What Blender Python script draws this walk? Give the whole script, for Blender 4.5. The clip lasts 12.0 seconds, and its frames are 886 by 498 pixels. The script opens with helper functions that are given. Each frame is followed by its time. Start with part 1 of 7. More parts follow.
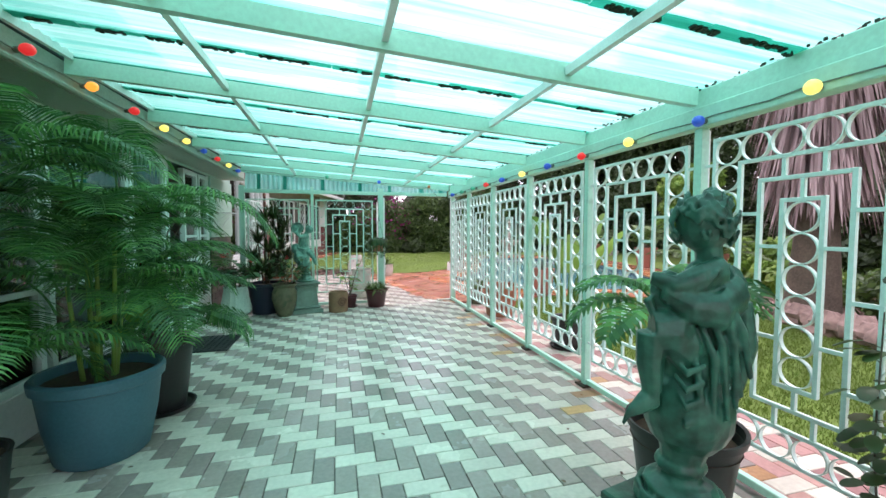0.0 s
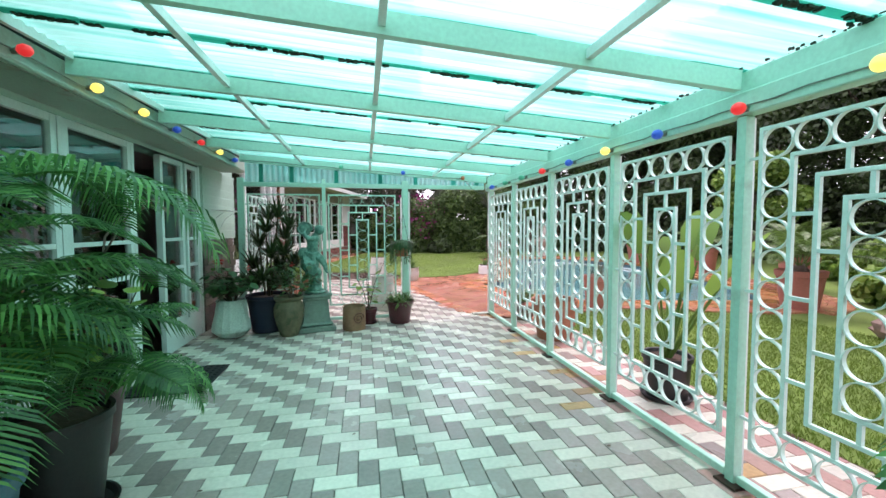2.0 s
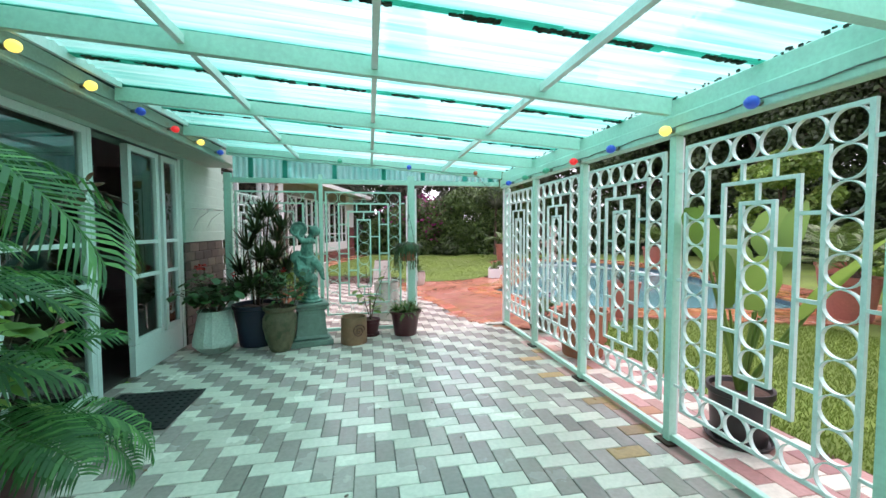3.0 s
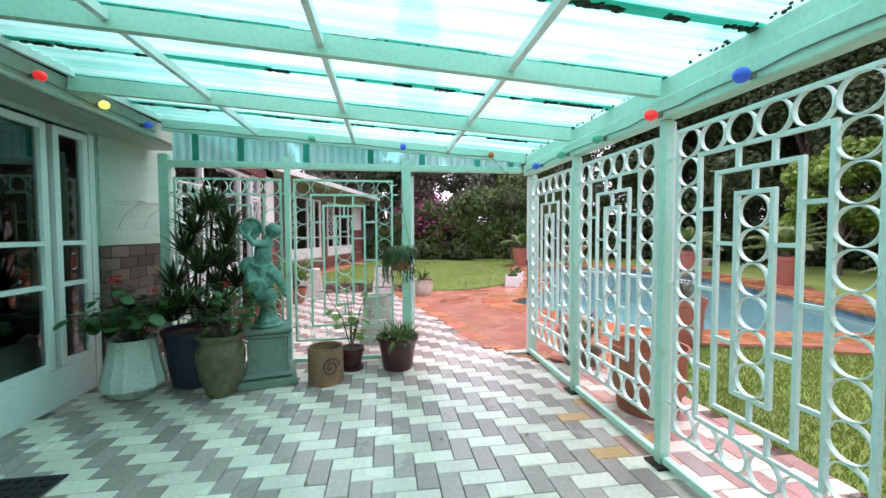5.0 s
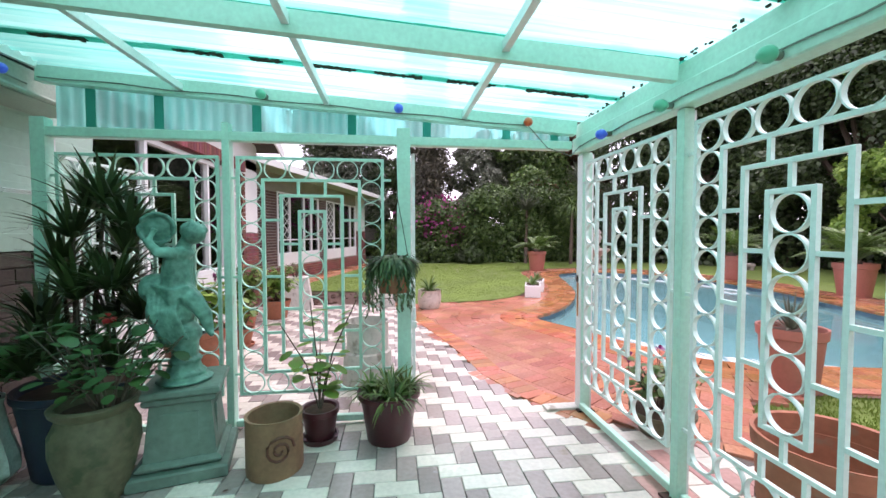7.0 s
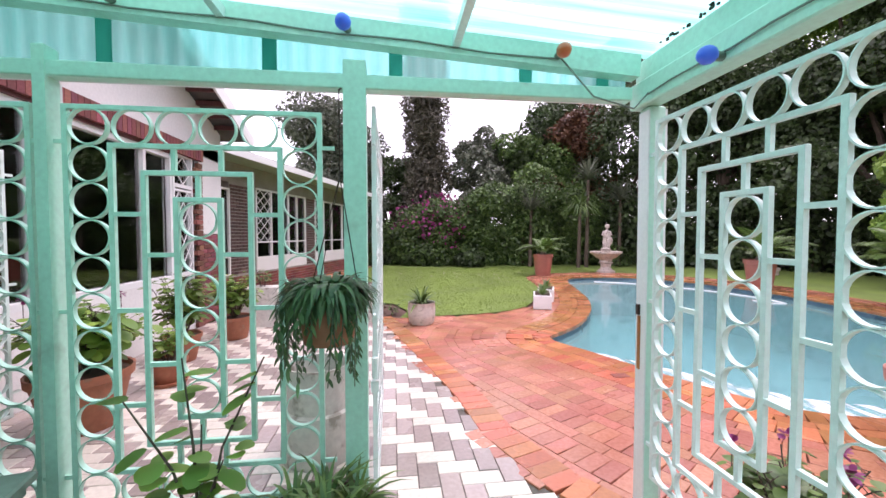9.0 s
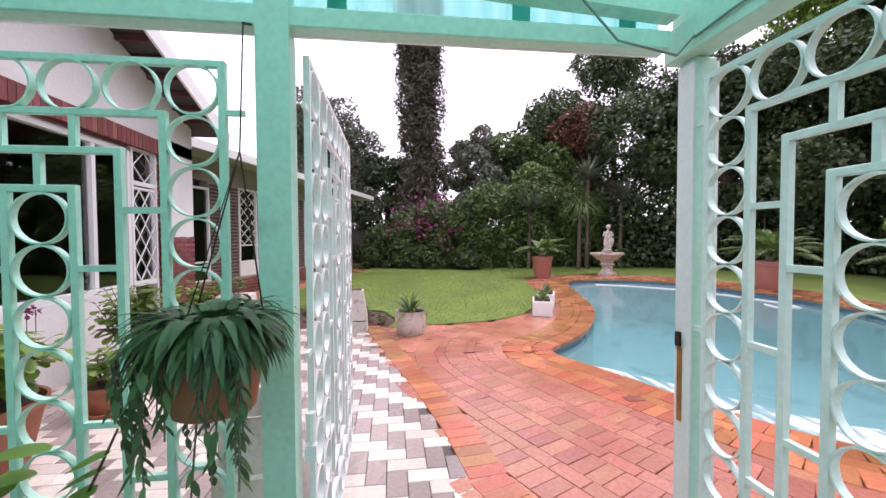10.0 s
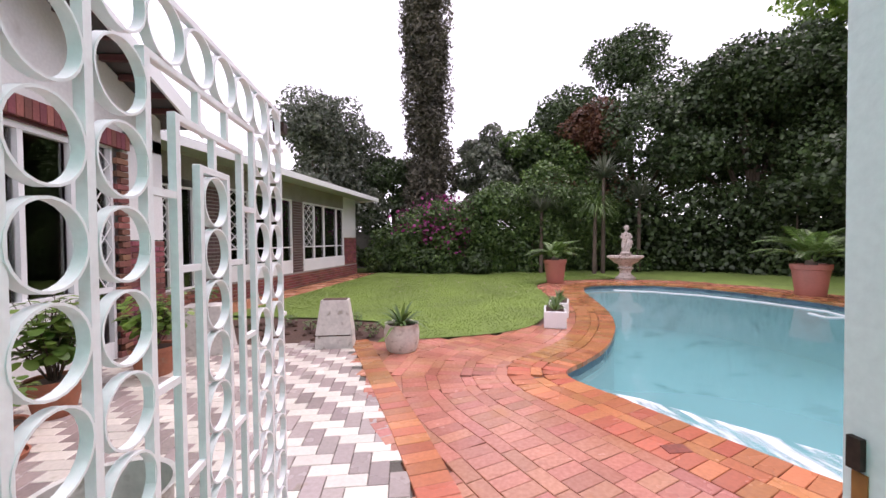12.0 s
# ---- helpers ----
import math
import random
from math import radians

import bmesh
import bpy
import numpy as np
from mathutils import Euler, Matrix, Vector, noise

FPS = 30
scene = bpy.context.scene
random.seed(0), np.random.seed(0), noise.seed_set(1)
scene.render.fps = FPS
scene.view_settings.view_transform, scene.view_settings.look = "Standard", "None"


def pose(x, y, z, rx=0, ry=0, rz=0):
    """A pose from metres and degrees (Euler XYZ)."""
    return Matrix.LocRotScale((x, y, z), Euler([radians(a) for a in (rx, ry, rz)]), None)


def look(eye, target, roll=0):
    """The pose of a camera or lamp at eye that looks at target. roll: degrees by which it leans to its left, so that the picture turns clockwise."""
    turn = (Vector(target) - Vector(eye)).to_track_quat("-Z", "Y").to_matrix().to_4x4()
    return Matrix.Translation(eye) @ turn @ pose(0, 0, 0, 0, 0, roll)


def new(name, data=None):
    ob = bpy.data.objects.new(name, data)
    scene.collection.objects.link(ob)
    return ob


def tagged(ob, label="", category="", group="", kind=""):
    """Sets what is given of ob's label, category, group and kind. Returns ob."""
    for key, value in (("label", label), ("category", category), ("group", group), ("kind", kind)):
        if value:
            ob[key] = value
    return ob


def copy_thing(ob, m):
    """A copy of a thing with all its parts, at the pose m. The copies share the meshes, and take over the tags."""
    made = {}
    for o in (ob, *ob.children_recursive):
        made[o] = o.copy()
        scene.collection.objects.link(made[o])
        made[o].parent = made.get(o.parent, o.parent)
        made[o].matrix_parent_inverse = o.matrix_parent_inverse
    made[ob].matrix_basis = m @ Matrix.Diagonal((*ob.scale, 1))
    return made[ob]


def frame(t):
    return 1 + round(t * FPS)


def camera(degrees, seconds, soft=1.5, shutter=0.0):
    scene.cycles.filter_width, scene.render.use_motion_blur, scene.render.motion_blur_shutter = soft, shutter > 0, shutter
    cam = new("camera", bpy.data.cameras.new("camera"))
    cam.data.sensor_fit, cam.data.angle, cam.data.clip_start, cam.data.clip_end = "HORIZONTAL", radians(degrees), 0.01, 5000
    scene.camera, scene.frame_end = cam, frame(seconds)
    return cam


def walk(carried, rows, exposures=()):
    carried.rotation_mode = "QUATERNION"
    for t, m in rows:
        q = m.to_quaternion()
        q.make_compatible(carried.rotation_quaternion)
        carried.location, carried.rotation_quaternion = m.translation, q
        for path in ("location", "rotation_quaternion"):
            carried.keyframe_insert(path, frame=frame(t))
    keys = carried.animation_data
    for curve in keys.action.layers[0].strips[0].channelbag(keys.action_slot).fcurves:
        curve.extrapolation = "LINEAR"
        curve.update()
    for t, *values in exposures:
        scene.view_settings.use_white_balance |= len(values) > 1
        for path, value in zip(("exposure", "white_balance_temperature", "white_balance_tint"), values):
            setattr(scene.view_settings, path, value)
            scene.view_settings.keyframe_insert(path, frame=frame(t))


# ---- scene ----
cam = camera(96.4, 12.0)
PATH = [
    (0, (0.601, 0.959, 1.386), (1.108, 2.891, 1.284), -0.0),
    (0.5, (0.636, 1.278, 1.394), (1.101, 3.22, 1.287), -0.0),
    (1, (0.643, 1.59, 1.409), (1.074, 3.54, 1.304), -0.2),
    (1.5, (0.694, 1.925, 1.397), (1.104, 3.88, 1.29), -0.2),
    (2, (0.738, 2.223, 1.407), (1.124, 4.183, 1.298), -0.2),
    (2.5, (0.744, 2.577, 1.415), (1.114, 4.539, 1.31), -0.2),
    (3, (0.784, 2.854, 1.398), (1.146, 4.818, 1.297), -0.2),
    (5, (1.123, 4.129, 1.352), (1.411, 6.107, 1.27), -0.2),
    (5.5, (1.18, 4.471, 1.356), (1.451, 6.451, 1.283), -0.2),
    (6, (1.192, 4.757, 1.374), (1.452, 6.739, 1.295), -0.3),
    (6.5, (1.224, 5.093, 1.362), (1.477, 7.075, 1.287), -0.2),
    (8.5, (1.436, 6.338, 1.386), (1.685, 8.321, 1.307), 0.1),
    (9, (1.51, 6.568, 1.379), (1.754, 8.551, 1.309), 0.0),
    (9.5, (1.609, 6.858, 1.392), (1.856, 8.841, 1.320), 0.4),
    (10, (1.688, 7.078, 1.383), (1.939, 9.061, 1.321), -0.3),
    (10.5, (1.791, 7.324, 1.384), (2.033, 9.308, 1.319), -0.2),
    (11, (1.880, 7.510, 1.351), (2.100, 9.498, 1.301), -0.5),
    (11.5, (1.939, 7.702, 1.363), (2.145, 9.691, 1.312), -0.5),
    (12, (1.989, 7.801, 1.356), (2.177, 9.792, 1.312), -0.6),
]
walk(cam, [(t, look(eye, target, roll)) for t, eye, target, roll in PATH],
     [(0.0, 1.3, 6500, 27.0), (5.0, 1.3, 6500, 33.0), (8.5, 1.32, 6500, 35.0), (10.0, 1.08, 6500, 34.5), (12.0, 1.0, 6500, 33.0)])
HERRING = (1.04, 7.60)


# ---- world, sun, exposure ----
world = bpy.data.worlds.new("overcast_sky")
scene.world = world
world.use_nodes = True
wn, wl = world.node_tree.nodes, world.node_tree.links
wn.clear()
sky = wn.new("ShaderNodeTexSky")
sky.sky_type = "NISHITA"
sky.sun_disc = False
sky.sun_elevation, sky.sun_rotation = radians(62), radians(60)
pale = wn.new("ShaderNodeMixRGB")
pale.inputs["Fac"].default_value = 0.8
pale.inputs["Color2"].default_value = (11.0, 11.2, 11.6, 1)
wl.new(sky.outputs["Color"], pale.inputs["Color1"])
wbg = wn.new("ShaderNodeBackground")
wbg.inputs["Strength"].default_value = 0.095
wout = wn.new("ShaderNodeOutputWorld")
wl.new(pale.outputs["Color"], wbg.inputs["Color"])
wl.new(wbg.outputs["Background"], wout.inputs["Surface"])
sun = new("sun", bpy.data.lights.new("sun", "SUN"))
sun.data.energy, sun.data.angle, sun.data.color = 0.9, radians(25), (1.0, 0.96, 0.9)
sun.matrix_world = look((8, 5, 20), (0, 0, 0))


# ---- materials ----
def node_material(name):
    m = bpy.data.materials.new(name)
    m.use_nodes = True
    nt = m.node_tree
    return m, nt.nodes, nt.links, nt.nodes["Principled BSDF"]


def surface(name, color, rough=0.6, metal=0.0, fine=60.0, broad=2.5, amount=0.25, bump=0.15, stain=None, stain_at=0.6,
            per_object=0.0, per_island=0.0, gloss=0.5, rough_vary=0.15, second=None):
    """Base colour varied at two scales, with stains, relief and variation from piece to piece."""
    m, n, l, b = node_material(name)
    tc = n.new("ShaderNodeTexCoord")
    geo = n.new("ShaderNodeNewGeometry")
    def noise_node(scale, detail=4.0):
        t = n.new("ShaderNodeTexNoise")
        t.inputs["Scale"].default_value, t.inputs["Detail"].default_value = scale, detail
        l.new(geo.outputs["Position"], t.inputs["Vector"])
        return t
    a, c = noise_node(fine), noise_node(broad, 5.0)
    mix = n.new("ShaderNodeMixRGB")
    mix.inputs["Color1"].default_value = (*[v * (1 - amount) for v in color], 1)
    mix.inputs["Color2"].default_value = (*[min(1, v * (1 + amount)) for v in (second or color)], 1)
    add = n.new("ShaderNodeMath"); add.operation = "ADD"
    half = n.new("ShaderNodeMath"); half.operation = "MULTIPLY"; half.inputs[1].default_value = 0.5
    l.new(a.outputs["Fac"], add.inputs[0]); l.new(c.outputs["Fac"], add.inputs[1]); l.new(add.outputs[0], half.inputs[0])
    ramp = n.new("ShaderNodeMapRange")
    ramp.inputs["From Min"].default_value, ramp.inputs["From Max"].default_value = 0.35, 0.65
    l.new(half.outputs[0], ramp.inputs["Value"]); l.new(ramp.outputs[0], mix.inputs["Fac"])
    out = mix.outputs["Color"]
    if stain:
        s = noise_node(broad * 2.2, 8.0)
        r = n.new("ShaderNodeMapRange")
        r.inputs["From Min"].default_value, r.inputs["From Max"].default_value = stain_at, stain_at + 0.12
        l.new(s.outputs["Fac"], r.inputs["Value"])
        sm = n.new("ShaderNodeMixRGB"); sm.inputs["Color2"].default_value = (*stain, 1)
        l.new(r.outputs[0], sm.inputs["Fac"]); l.new(out, sm.inputs["Color1"])
        out = sm.outputs["Color"]
    for amt, kind in ((per_object, "o"), (per_island, "i")):
        if amt:
            src = n.new("ShaderNodeObjectInfo").outputs["Random"] if kind == "o" else geo.outputs["Random Per Island"]
            hsv = n.new("ShaderNodeHueSaturation")
            r = n.new("ShaderNodeMapRange")
            r.inputs["To Min"].default_value, r.inputs["To Max"].default_value = 1 - amt, 1 + amt
            l.new(src, r.inputs["Value"]); l.new(r.outputs[0], hsv.inputs["Value"])
            w = n.new("ShaderNodeTexWhiteNoise"); w.noise_dimensions = "1D"; l.new(src, w.inputs["W"])
            r2 = n.new("ShaderNodeMapRange")
            r2.inputs["To Min"].default_value, r2.inputs["To Max"].default_value = 0.5 - amt * 0.07, 0.5 + amt * 0.07
            l.new(w.outputs["Value"], r2.inputs["Value"]); l.new(r2.outputs[0], hsv.inputs["Hue"])
            l.new(out, hsv.inputs["Color"]); out = hsv.outputs["Color"]
    l.new(out, b.inputs["Base Color"])
    b.inputs["Metallic"].default_value = metal
    b.inputs["Specular IOR Level"].default_value = gloss
    rr = n.new("ShaderNodeMapRange")
    rr.inputs["To Min"].default_value, rr.inputs["To Max"].default_value = max(0.02, rough - rough_vary), min(1, rough + rough_vary)
    l.new(c.outputs["Fac"], rr.inputs["Value"]); l.new(rr.outputs[0], b.inputs["Roughness"])
    if bump:
        bp = n.new("ShaderNodeBump"); bp.inputs["Strength"].default_value = bump; bp.inputs["Distance"].default_value = 0.004
        l.new(a.outputs["Fac"], bp.inputs["Height"]); l.new(bp.outputs["Normal"], b.inputs["Normal"])
    return m


def foliage_material(name, color, tip=None, vary=0.35, glow=0.25, rough=0.45):
    m, n, l, b = node_material(name)
    geo = n.new("ShaderNodeNewGeometry")
    mix = n.new("ShaderNodeMixRGB")
    mix.inputs["Color1"].default_value = (*color, 1)
    mix.inputs["Color2"].default_value = (*(tip or [v * 1.8 for v in color]), 1)
    p = n.new("ShaderNodeMath"); p.operation = "POWER"; p.inputs[1].default_value = 1.8
    l.new(geo.outputs["Random Per Island"], p.inputs[0]); l.new(p.outputs[0], mix.inputs["Fac"])
    t = n.new("ShaderNodeTexNoise"); t.inputs["Scale"].default_value = 1.3
    l.new(geo.outputs["Position"], t.inputs["Vector"])
    hsv = n.new("ShaderNodeHueSaturation")
    r = n.new("ShaderNodeMapRange"); r.inputs["From Min"].default_value, r.inputs["From Max"].default_value = 0.3, 0.7
    r.inputs["To Min"].default_value, r.inputs["To Max"].default_value = 1 - vary, 1 + vary
    l.new(t.outputs["Fac"], r.inputs["Value"]); l.new(r.outputs[0], hsv.inputs["Value"]); l.new(mix.outputs[0], hsv.inputs["Color"])
    l.new(hsv.outputs[0], b.inputs["Base Color"])
    b.inputs["Roughness"].default_value = rough
    tr = n.new("ShaderNodeBsdfTranslucent"); l.new(hsv.outputs[0], tr.inputs["Color"])
    ms = n.new("ShaderNodeMixShader"); ms.inputs["Fac"].default_value = glow
    l.new(b.outputs[0], ms.inputs[1]); l.new(tr.outputs[0], ms.inputs[2])
    l.new(ms.outputs[0], n["Material Output"].inputs["Surface"])
    return m


def glass_material(name, tint=(0.9, 0.95, 0.93), rough=0.0):
    m, n, l, b = node_material(name)
    g = n.new("ShaderNodeBsdfGlossy"); g.inputs["Roughness"].default_value = rough
    t = n.new("ShaderNodeBsdfTransparent"); t.inputs["Color"].default_value = (*tint, 1)
    f = n.new("ShaderNodeFresnel"); f.inputs["IOR"].default_value = 1.5
    mu = n.new("ShaderNodeMath"); mu.operation = "MULTIPLY_ADD"; mu.inputs[1].default_value = 2.0; mu.inputs[2].default_value = 0.04; mu.use_clamp = True
    l.new(f.outputs[0], mu.inputs[0])
    ms = n.new("ShaderNodeMixShader"); l.new(mu.outputs[0], ms.inputs["Fac"]); l.new(t.outputs[0], ms.inputs[1]); l.new(g.outputs[0], ms.inputs[2])
    l.new(ms.outputs[0], n["Material Output"].inputs["Surface"])
    return m


def sheet_material(name, through_color, scatter, share=0.5, dirt=True):
    """Aged translucent plastic sheet: lets light through tinted, scatters the rest; moss in its laps."""
    m, n, l, b = node_material(name)
    t = n.new("ShaderNodeBsdfTransparent"); t.inputs["Color"].default_value = (*through_color, 1)
    s = n.new("ShaderNodeBsdfTranslucent")
    d = n.new("ShaderNodeBsdfDiffuse")
    geo = n.new("ShaderNodeNewGeometry")
    no = n.new("ShaderNodeTexNoise"); no.inputs["Scale"].default_value = 1.4; no.inputs["Detail"].default_value = 6
    mp = n.new("ShaderNodeMapping"); mp.inputs["Scale"].default_value = (0.5, 18, 1)
    l.new(geo.outputs["Position"], mp.inputs["Vector"]); l.new(mp.outputs[0], no.inputs["Vector"])
    r = n.new("ShaderNodeMapRange"); r.inputs["From Min"].default_value, r.inputs["From Max"].default_value = 0.35, 0.72
    l.new(no.outputs["Fac"], r.inputs["Value"])
    mx = n.new("ShaderNodeMixRGB")
    mx.inputs["Color1"].default_value = (*scatter, 1)
    mx.inputs["Color2"].default_value = (scatter[0] * 0.22, scatter[1] * 0.72, scatter[2] * 0.66, 1)
    l.new(r.outputs[0], mx.inputs["Fac"])
    sx = n.new("ShaderNodeSeparateXYZ"); l.new(geo.outputs["Position"], sx.inputs[0])
    wob = n.new("ShaderNodeTexNoise"); wob.inputs["Scale"].default_value = 1.1; wob.inputs["Detail"].default_value = 5
    l.new(geo.outputs["Position"], wob.inputs["Vector"])
    off = n.new("ShaderNodeMath"); off.operation = "MULTIPLY_ADD"; off.inputs[1].default_value = 2.4; l.new(wob.outputs["Fac"], off.inputs[0]); l.new(sx.outputs["X"], off.inputs[2])
    grime = n.new("ShaderNodeMapRange"); grime.inputs["From Min"].default_value, grime.inputs["From Max"].default_value = 1.9, -0.1
    l.new(off.outputs[0], grime.inputs["Value"])
    film = n.new("ShaderNodeMixRGB"); film.blend_type = "MULTIPLY"; film.inputs["Color2"].default_value = (0.55, 0.74, 0.70, 1)
    l.new(grime.outputs[0], film.inputs["Fac"]); l.new(mx.outputs[0], film.inputs["Color1"])
    film2 = n.new("ShaderNodeMixRGB"); film2.blend_type = "MULTIPLY"; film2.inputs["Color1"].default_value = (*through_color, 1); film2.inputs["Color2"].default_value = (0.65, 0.80, 0.77, 1)
    l.new(grime.outputs[0], film2.inputs["Fac"]); l.new(film2.outputs[0], t.inputs["Color"])
    mx = film
    l.new(mx.outputs[0], s.inputs["Color"]); l.new(mx.outputs[0], d.inputs["Color"])
    a = n.new("ShaderNodeMixShader"); a.inputs["Fac"].default_value = 0.12
    l.new(s.outputs[0], a.inputs[1]); l.new(d.outputs[0], a.inputs[2])
    c = n.new("ShaderNodeMixShader"); c.inputs["Fac"].default_value = share
    l.new(a.outputs[0], c.inputs[1]); l.new(t.outputs[0], c.inputs[2])
    l.new(c.outputs[0], n["Material Output"].inputs["Surface"])
    return m


MINT = surface("mint_gloss_paint", (0.45, 0.72, 0.60), 0.42, fine=45, broad=1.6, amount=0.10, bump=0.25, stain=(0.30, 0.40, 0.33), stain_at=0.68)
MINT_PALE = surface("pale_mint_enamel", (0.70, 0.80, 0.76), 0.35, fine=60, broad=2.0, amount=0.08, bump=0.15, stain=(0.42, 0.50, 0.45), stain_at=0.69)
WHITE = surface("white_gloss_paint", (0.76, 0.78, 0.77), 0.38, fine=60, broad=2.0, amount=0.06, bump=0.2, stain=(0.45, 0.40, 0.34), stain_at=0.70)
WALL_WHITE = surface("white_painted_brick", (0.72, 0.72, 0.70), 0.75, fine=30, broad=1.2, amount=0.07, bump=0.5, stain=(0.55, 0.53, 0.49), stain_at=0.66)
BOARD = surface("pale_mint_boarding", (0.36, 0.52, 0.43), 0.6, fine=25, broad=1.5, amount=0.08, bump=0.3)
SOFFIT = surface("soffit_paint", (0.30, 0.38, 0.31), 0.7, amount=0.12, stain=(0.28, 0.25, 0.18), stain_at=0.6)
DARK_BRICK = surface("dark_face_brick", (0.075, 0.055, 0.05), 0.6, fine=50, broad=4, amount=0.25, bump=0.4, per_object=0.55, second=(0.09, 0.075, 0.055))
WING_BRICK = surface("brown_face_brick", (0.11, 0.065, 0.06), 0.7, fine=50, broad=4, amount=0.25, bump=0.4, per_object=0.3)
RED_BRICK = surface("red_face_brick", (0.20, 0.065, 0.055), 0.75, fine=50, broad=4, amount=0.25, bump=0.4, per_object=0.35, per_island=0.35)
MORTAR = surface("mortar", (0.30, 0.28, 0.25), 0.9, amount=0.2, bump=0.4)
RED_JOINT = surface("red_brown_joint", (0.13, 0.060, 0.040), 0.8, amount=0.3, bump=0.3)
DARK_MORTAR = surface("dark_mortar", (0.045, 0.038, 0.034), 0.9, amount=0.3, bump=0.4)
JOINT = surface("sand_joint", (0.10, 0.09, 0.075), 0.9, amount=0.3, bump=0.3)
PAVER_LIGHT = surface("cream_clay_paver", (0.70, 0.645, 0.56), 0.19, fine=35, broad=2.2, amount=0.12, bump=0.15, stain=(0.42, 0.36, 0.25), stain_at=0.66, per_object=0.13, per_island=0.13, rough_vary=0.25)
PAVER_GREY = surface("grey_clay_paver", (0.38, 0.315, 0.285), 0.20, fine=35, broad=2.2, amount=0.14, bump=0.15, stain=(0.24, 0.18, 0.10), stain_at=0.68, per_object=0.2, per_island=0.2, rough_vary=0.25)
PAVER_RED = surface("red_clay_paver", (0.37, 0.148, 0.082), 0.22, fine=35, broad=1.1, amount=0.14, bump=0.25, stain=(0.40, 0.17, 0.075), stain_at=0.60, per_object=0.17, per_island=0.17, second=(0.41, 0.19, 0.12), rough_vary=0.22)
COPING = surface("orange_clay_paver", (0.43, 0.17, 0.07), 0.26, fine=35, broad=1.8, amount=0.16, bump=0.25, per_object=0.22, per_island=0.22, rough_vary=0.22)
SOIL = surface("brown_soil", (0.075, 0.040, 0.026), 0.95, fine=40, amount=0.4, bump=1.0)
GRASS_GROUND = surface("lawn_base", (0.135, 0.205, 0.034), 0.9, fine=55, broad=0.8, amount=0.35, bump=1.0)
GRASS = foliage_material("grass_blades", (0.150, 0.225, 0.038), (0.165, 0.25, 0.044), vary=0.10, glow=0.45)
BARK = surface("grey_brown_bark", (0.10, 0.075, 0.055), 0.9, fine=30, amount=0.4, bump=1.0)
LEAF_DARK = foliage_material("dark_tree_leaves", (0.03, 0.055, 0.018), (0.08, 0.13, 0.045))
LEAF_MID = foliage_material("mid_green_leaves", (0.06, 0.12, 0.03), (0.15, 0.24, 0.06))
LEAF_IVY = foliage_material("creeper_leaves", (0.05, 0.10, 0.028), (0.14, 0.23, 0.06))
LEAF_LIGHT = foliage_material("light_green_leaves", (0.12, 0.23, 0.04), (0.30, 0.44, 0.09), glow=0.35)
LEAF_GREY = foliage_material("grey_green_leaves", (0.07, 0.09, 0.06), (0.17, 0.19, 0.13))
LEAF_CYPRESS = foliage_material("cypress_sprays", (0.055, 0.055, 0.036), (0.15, 0.135, 0.09))
LEAF_PALM = foliage_material("palm_leaflets", (0.030, 0.125, 0.034), (0.14, 0.38, 0.10), glow=0.4)
LEAF_PAD = foliage_material("cactus_pads", (0.04, 0.085, 0.03), (0.10, 0.17, 0.06))
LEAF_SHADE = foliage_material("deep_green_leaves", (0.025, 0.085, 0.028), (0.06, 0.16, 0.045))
LEAF_CYCAD = foliage_material("cycad_leaflets", (0.06, 0.12, 0.02), (0.14, 0.24, 0.06), glow=0.3)
LEAF_RED = foliage_material("russet_leaves", (0.10, 0.04, 0.025), (0.18, 0.09, 0.04))
FROND_DRY = foliage_material("dry_palm_thatch", (0.22, 0.15, 0.15), (0.50, 0.38, 0.38), glow=0.15, rough=0.8)
PETAL_PINK = foliage_material("magenta_bracts", (0.20, 0.02, 0.10), (0.36, 0.06, 0.22))
PETAL_RED = foliage_material("coral_red_petals", (0.45, 0.03, 0.03), (0.6, 0.08, 0.07))
TERRACOTTA = surface("terracotta", (0.36, 0.13, 0.07), 0.7, fine=30, broad=5, amount=0.15, bump=0.2, stain=(0.30, 0.17, 0.11), stain_at=0.6)
TERRACOTTA_PINK = surface("pink_terracotta_plastic", (0.40, 0.15, 0.11), 0.6, fine=30, broad=5, amount=0.1, bump=0.15)
MAROON = surface("maroon_plastic", (0.075, 0.016, 0.02), 0.35, amount=0.15, bump=0.05)
BLUE_PLASTIC = surface("blue_grey_plastic", (0.045, 0.13, 0.17), 0.5, amount=0.12, bump=0.1)
NAVY = surface("navy_plastic", (0.012, 0.018, 0.04), 0.45, amount=0.15, bump=0.1)
BLACK_PLASTIC = surface("black_plastic", (0.02, 0.018, 0.018), 0.45, amount=0.2, bump=0.1)
OLIVE_CLAY = surface("olive_brown_clay", (0.13, 0.115, 0.065), 0.65, fine=25, broad=5, amount=0.3, bump=0.4, stain=(0.07, 0.08, 0.04), stain_at=0.55)
TAN_CLAY = surface("tan_clay", (0.27, 0.145, 0.08), 0.7, fine=30, broad=4, amount=0.2, bump=0.3)
WHITE_CONCRETE = surface("whitewashed_concrete", (0.58, 0.55, 0.50), 0.85, fine=25, broad=5, amount=0.15, bump=0.5, stain=(0.33, 0.30, 0.25), stain_at=0.58)
STATUE_GREEN = surface("verdigris_painted_plaster", (0.011, 0.060, 0.040), 0.36, fine=25, broad=6, amount=0.45, bump=0.5, second=(0.022, 0.10, 0.070))
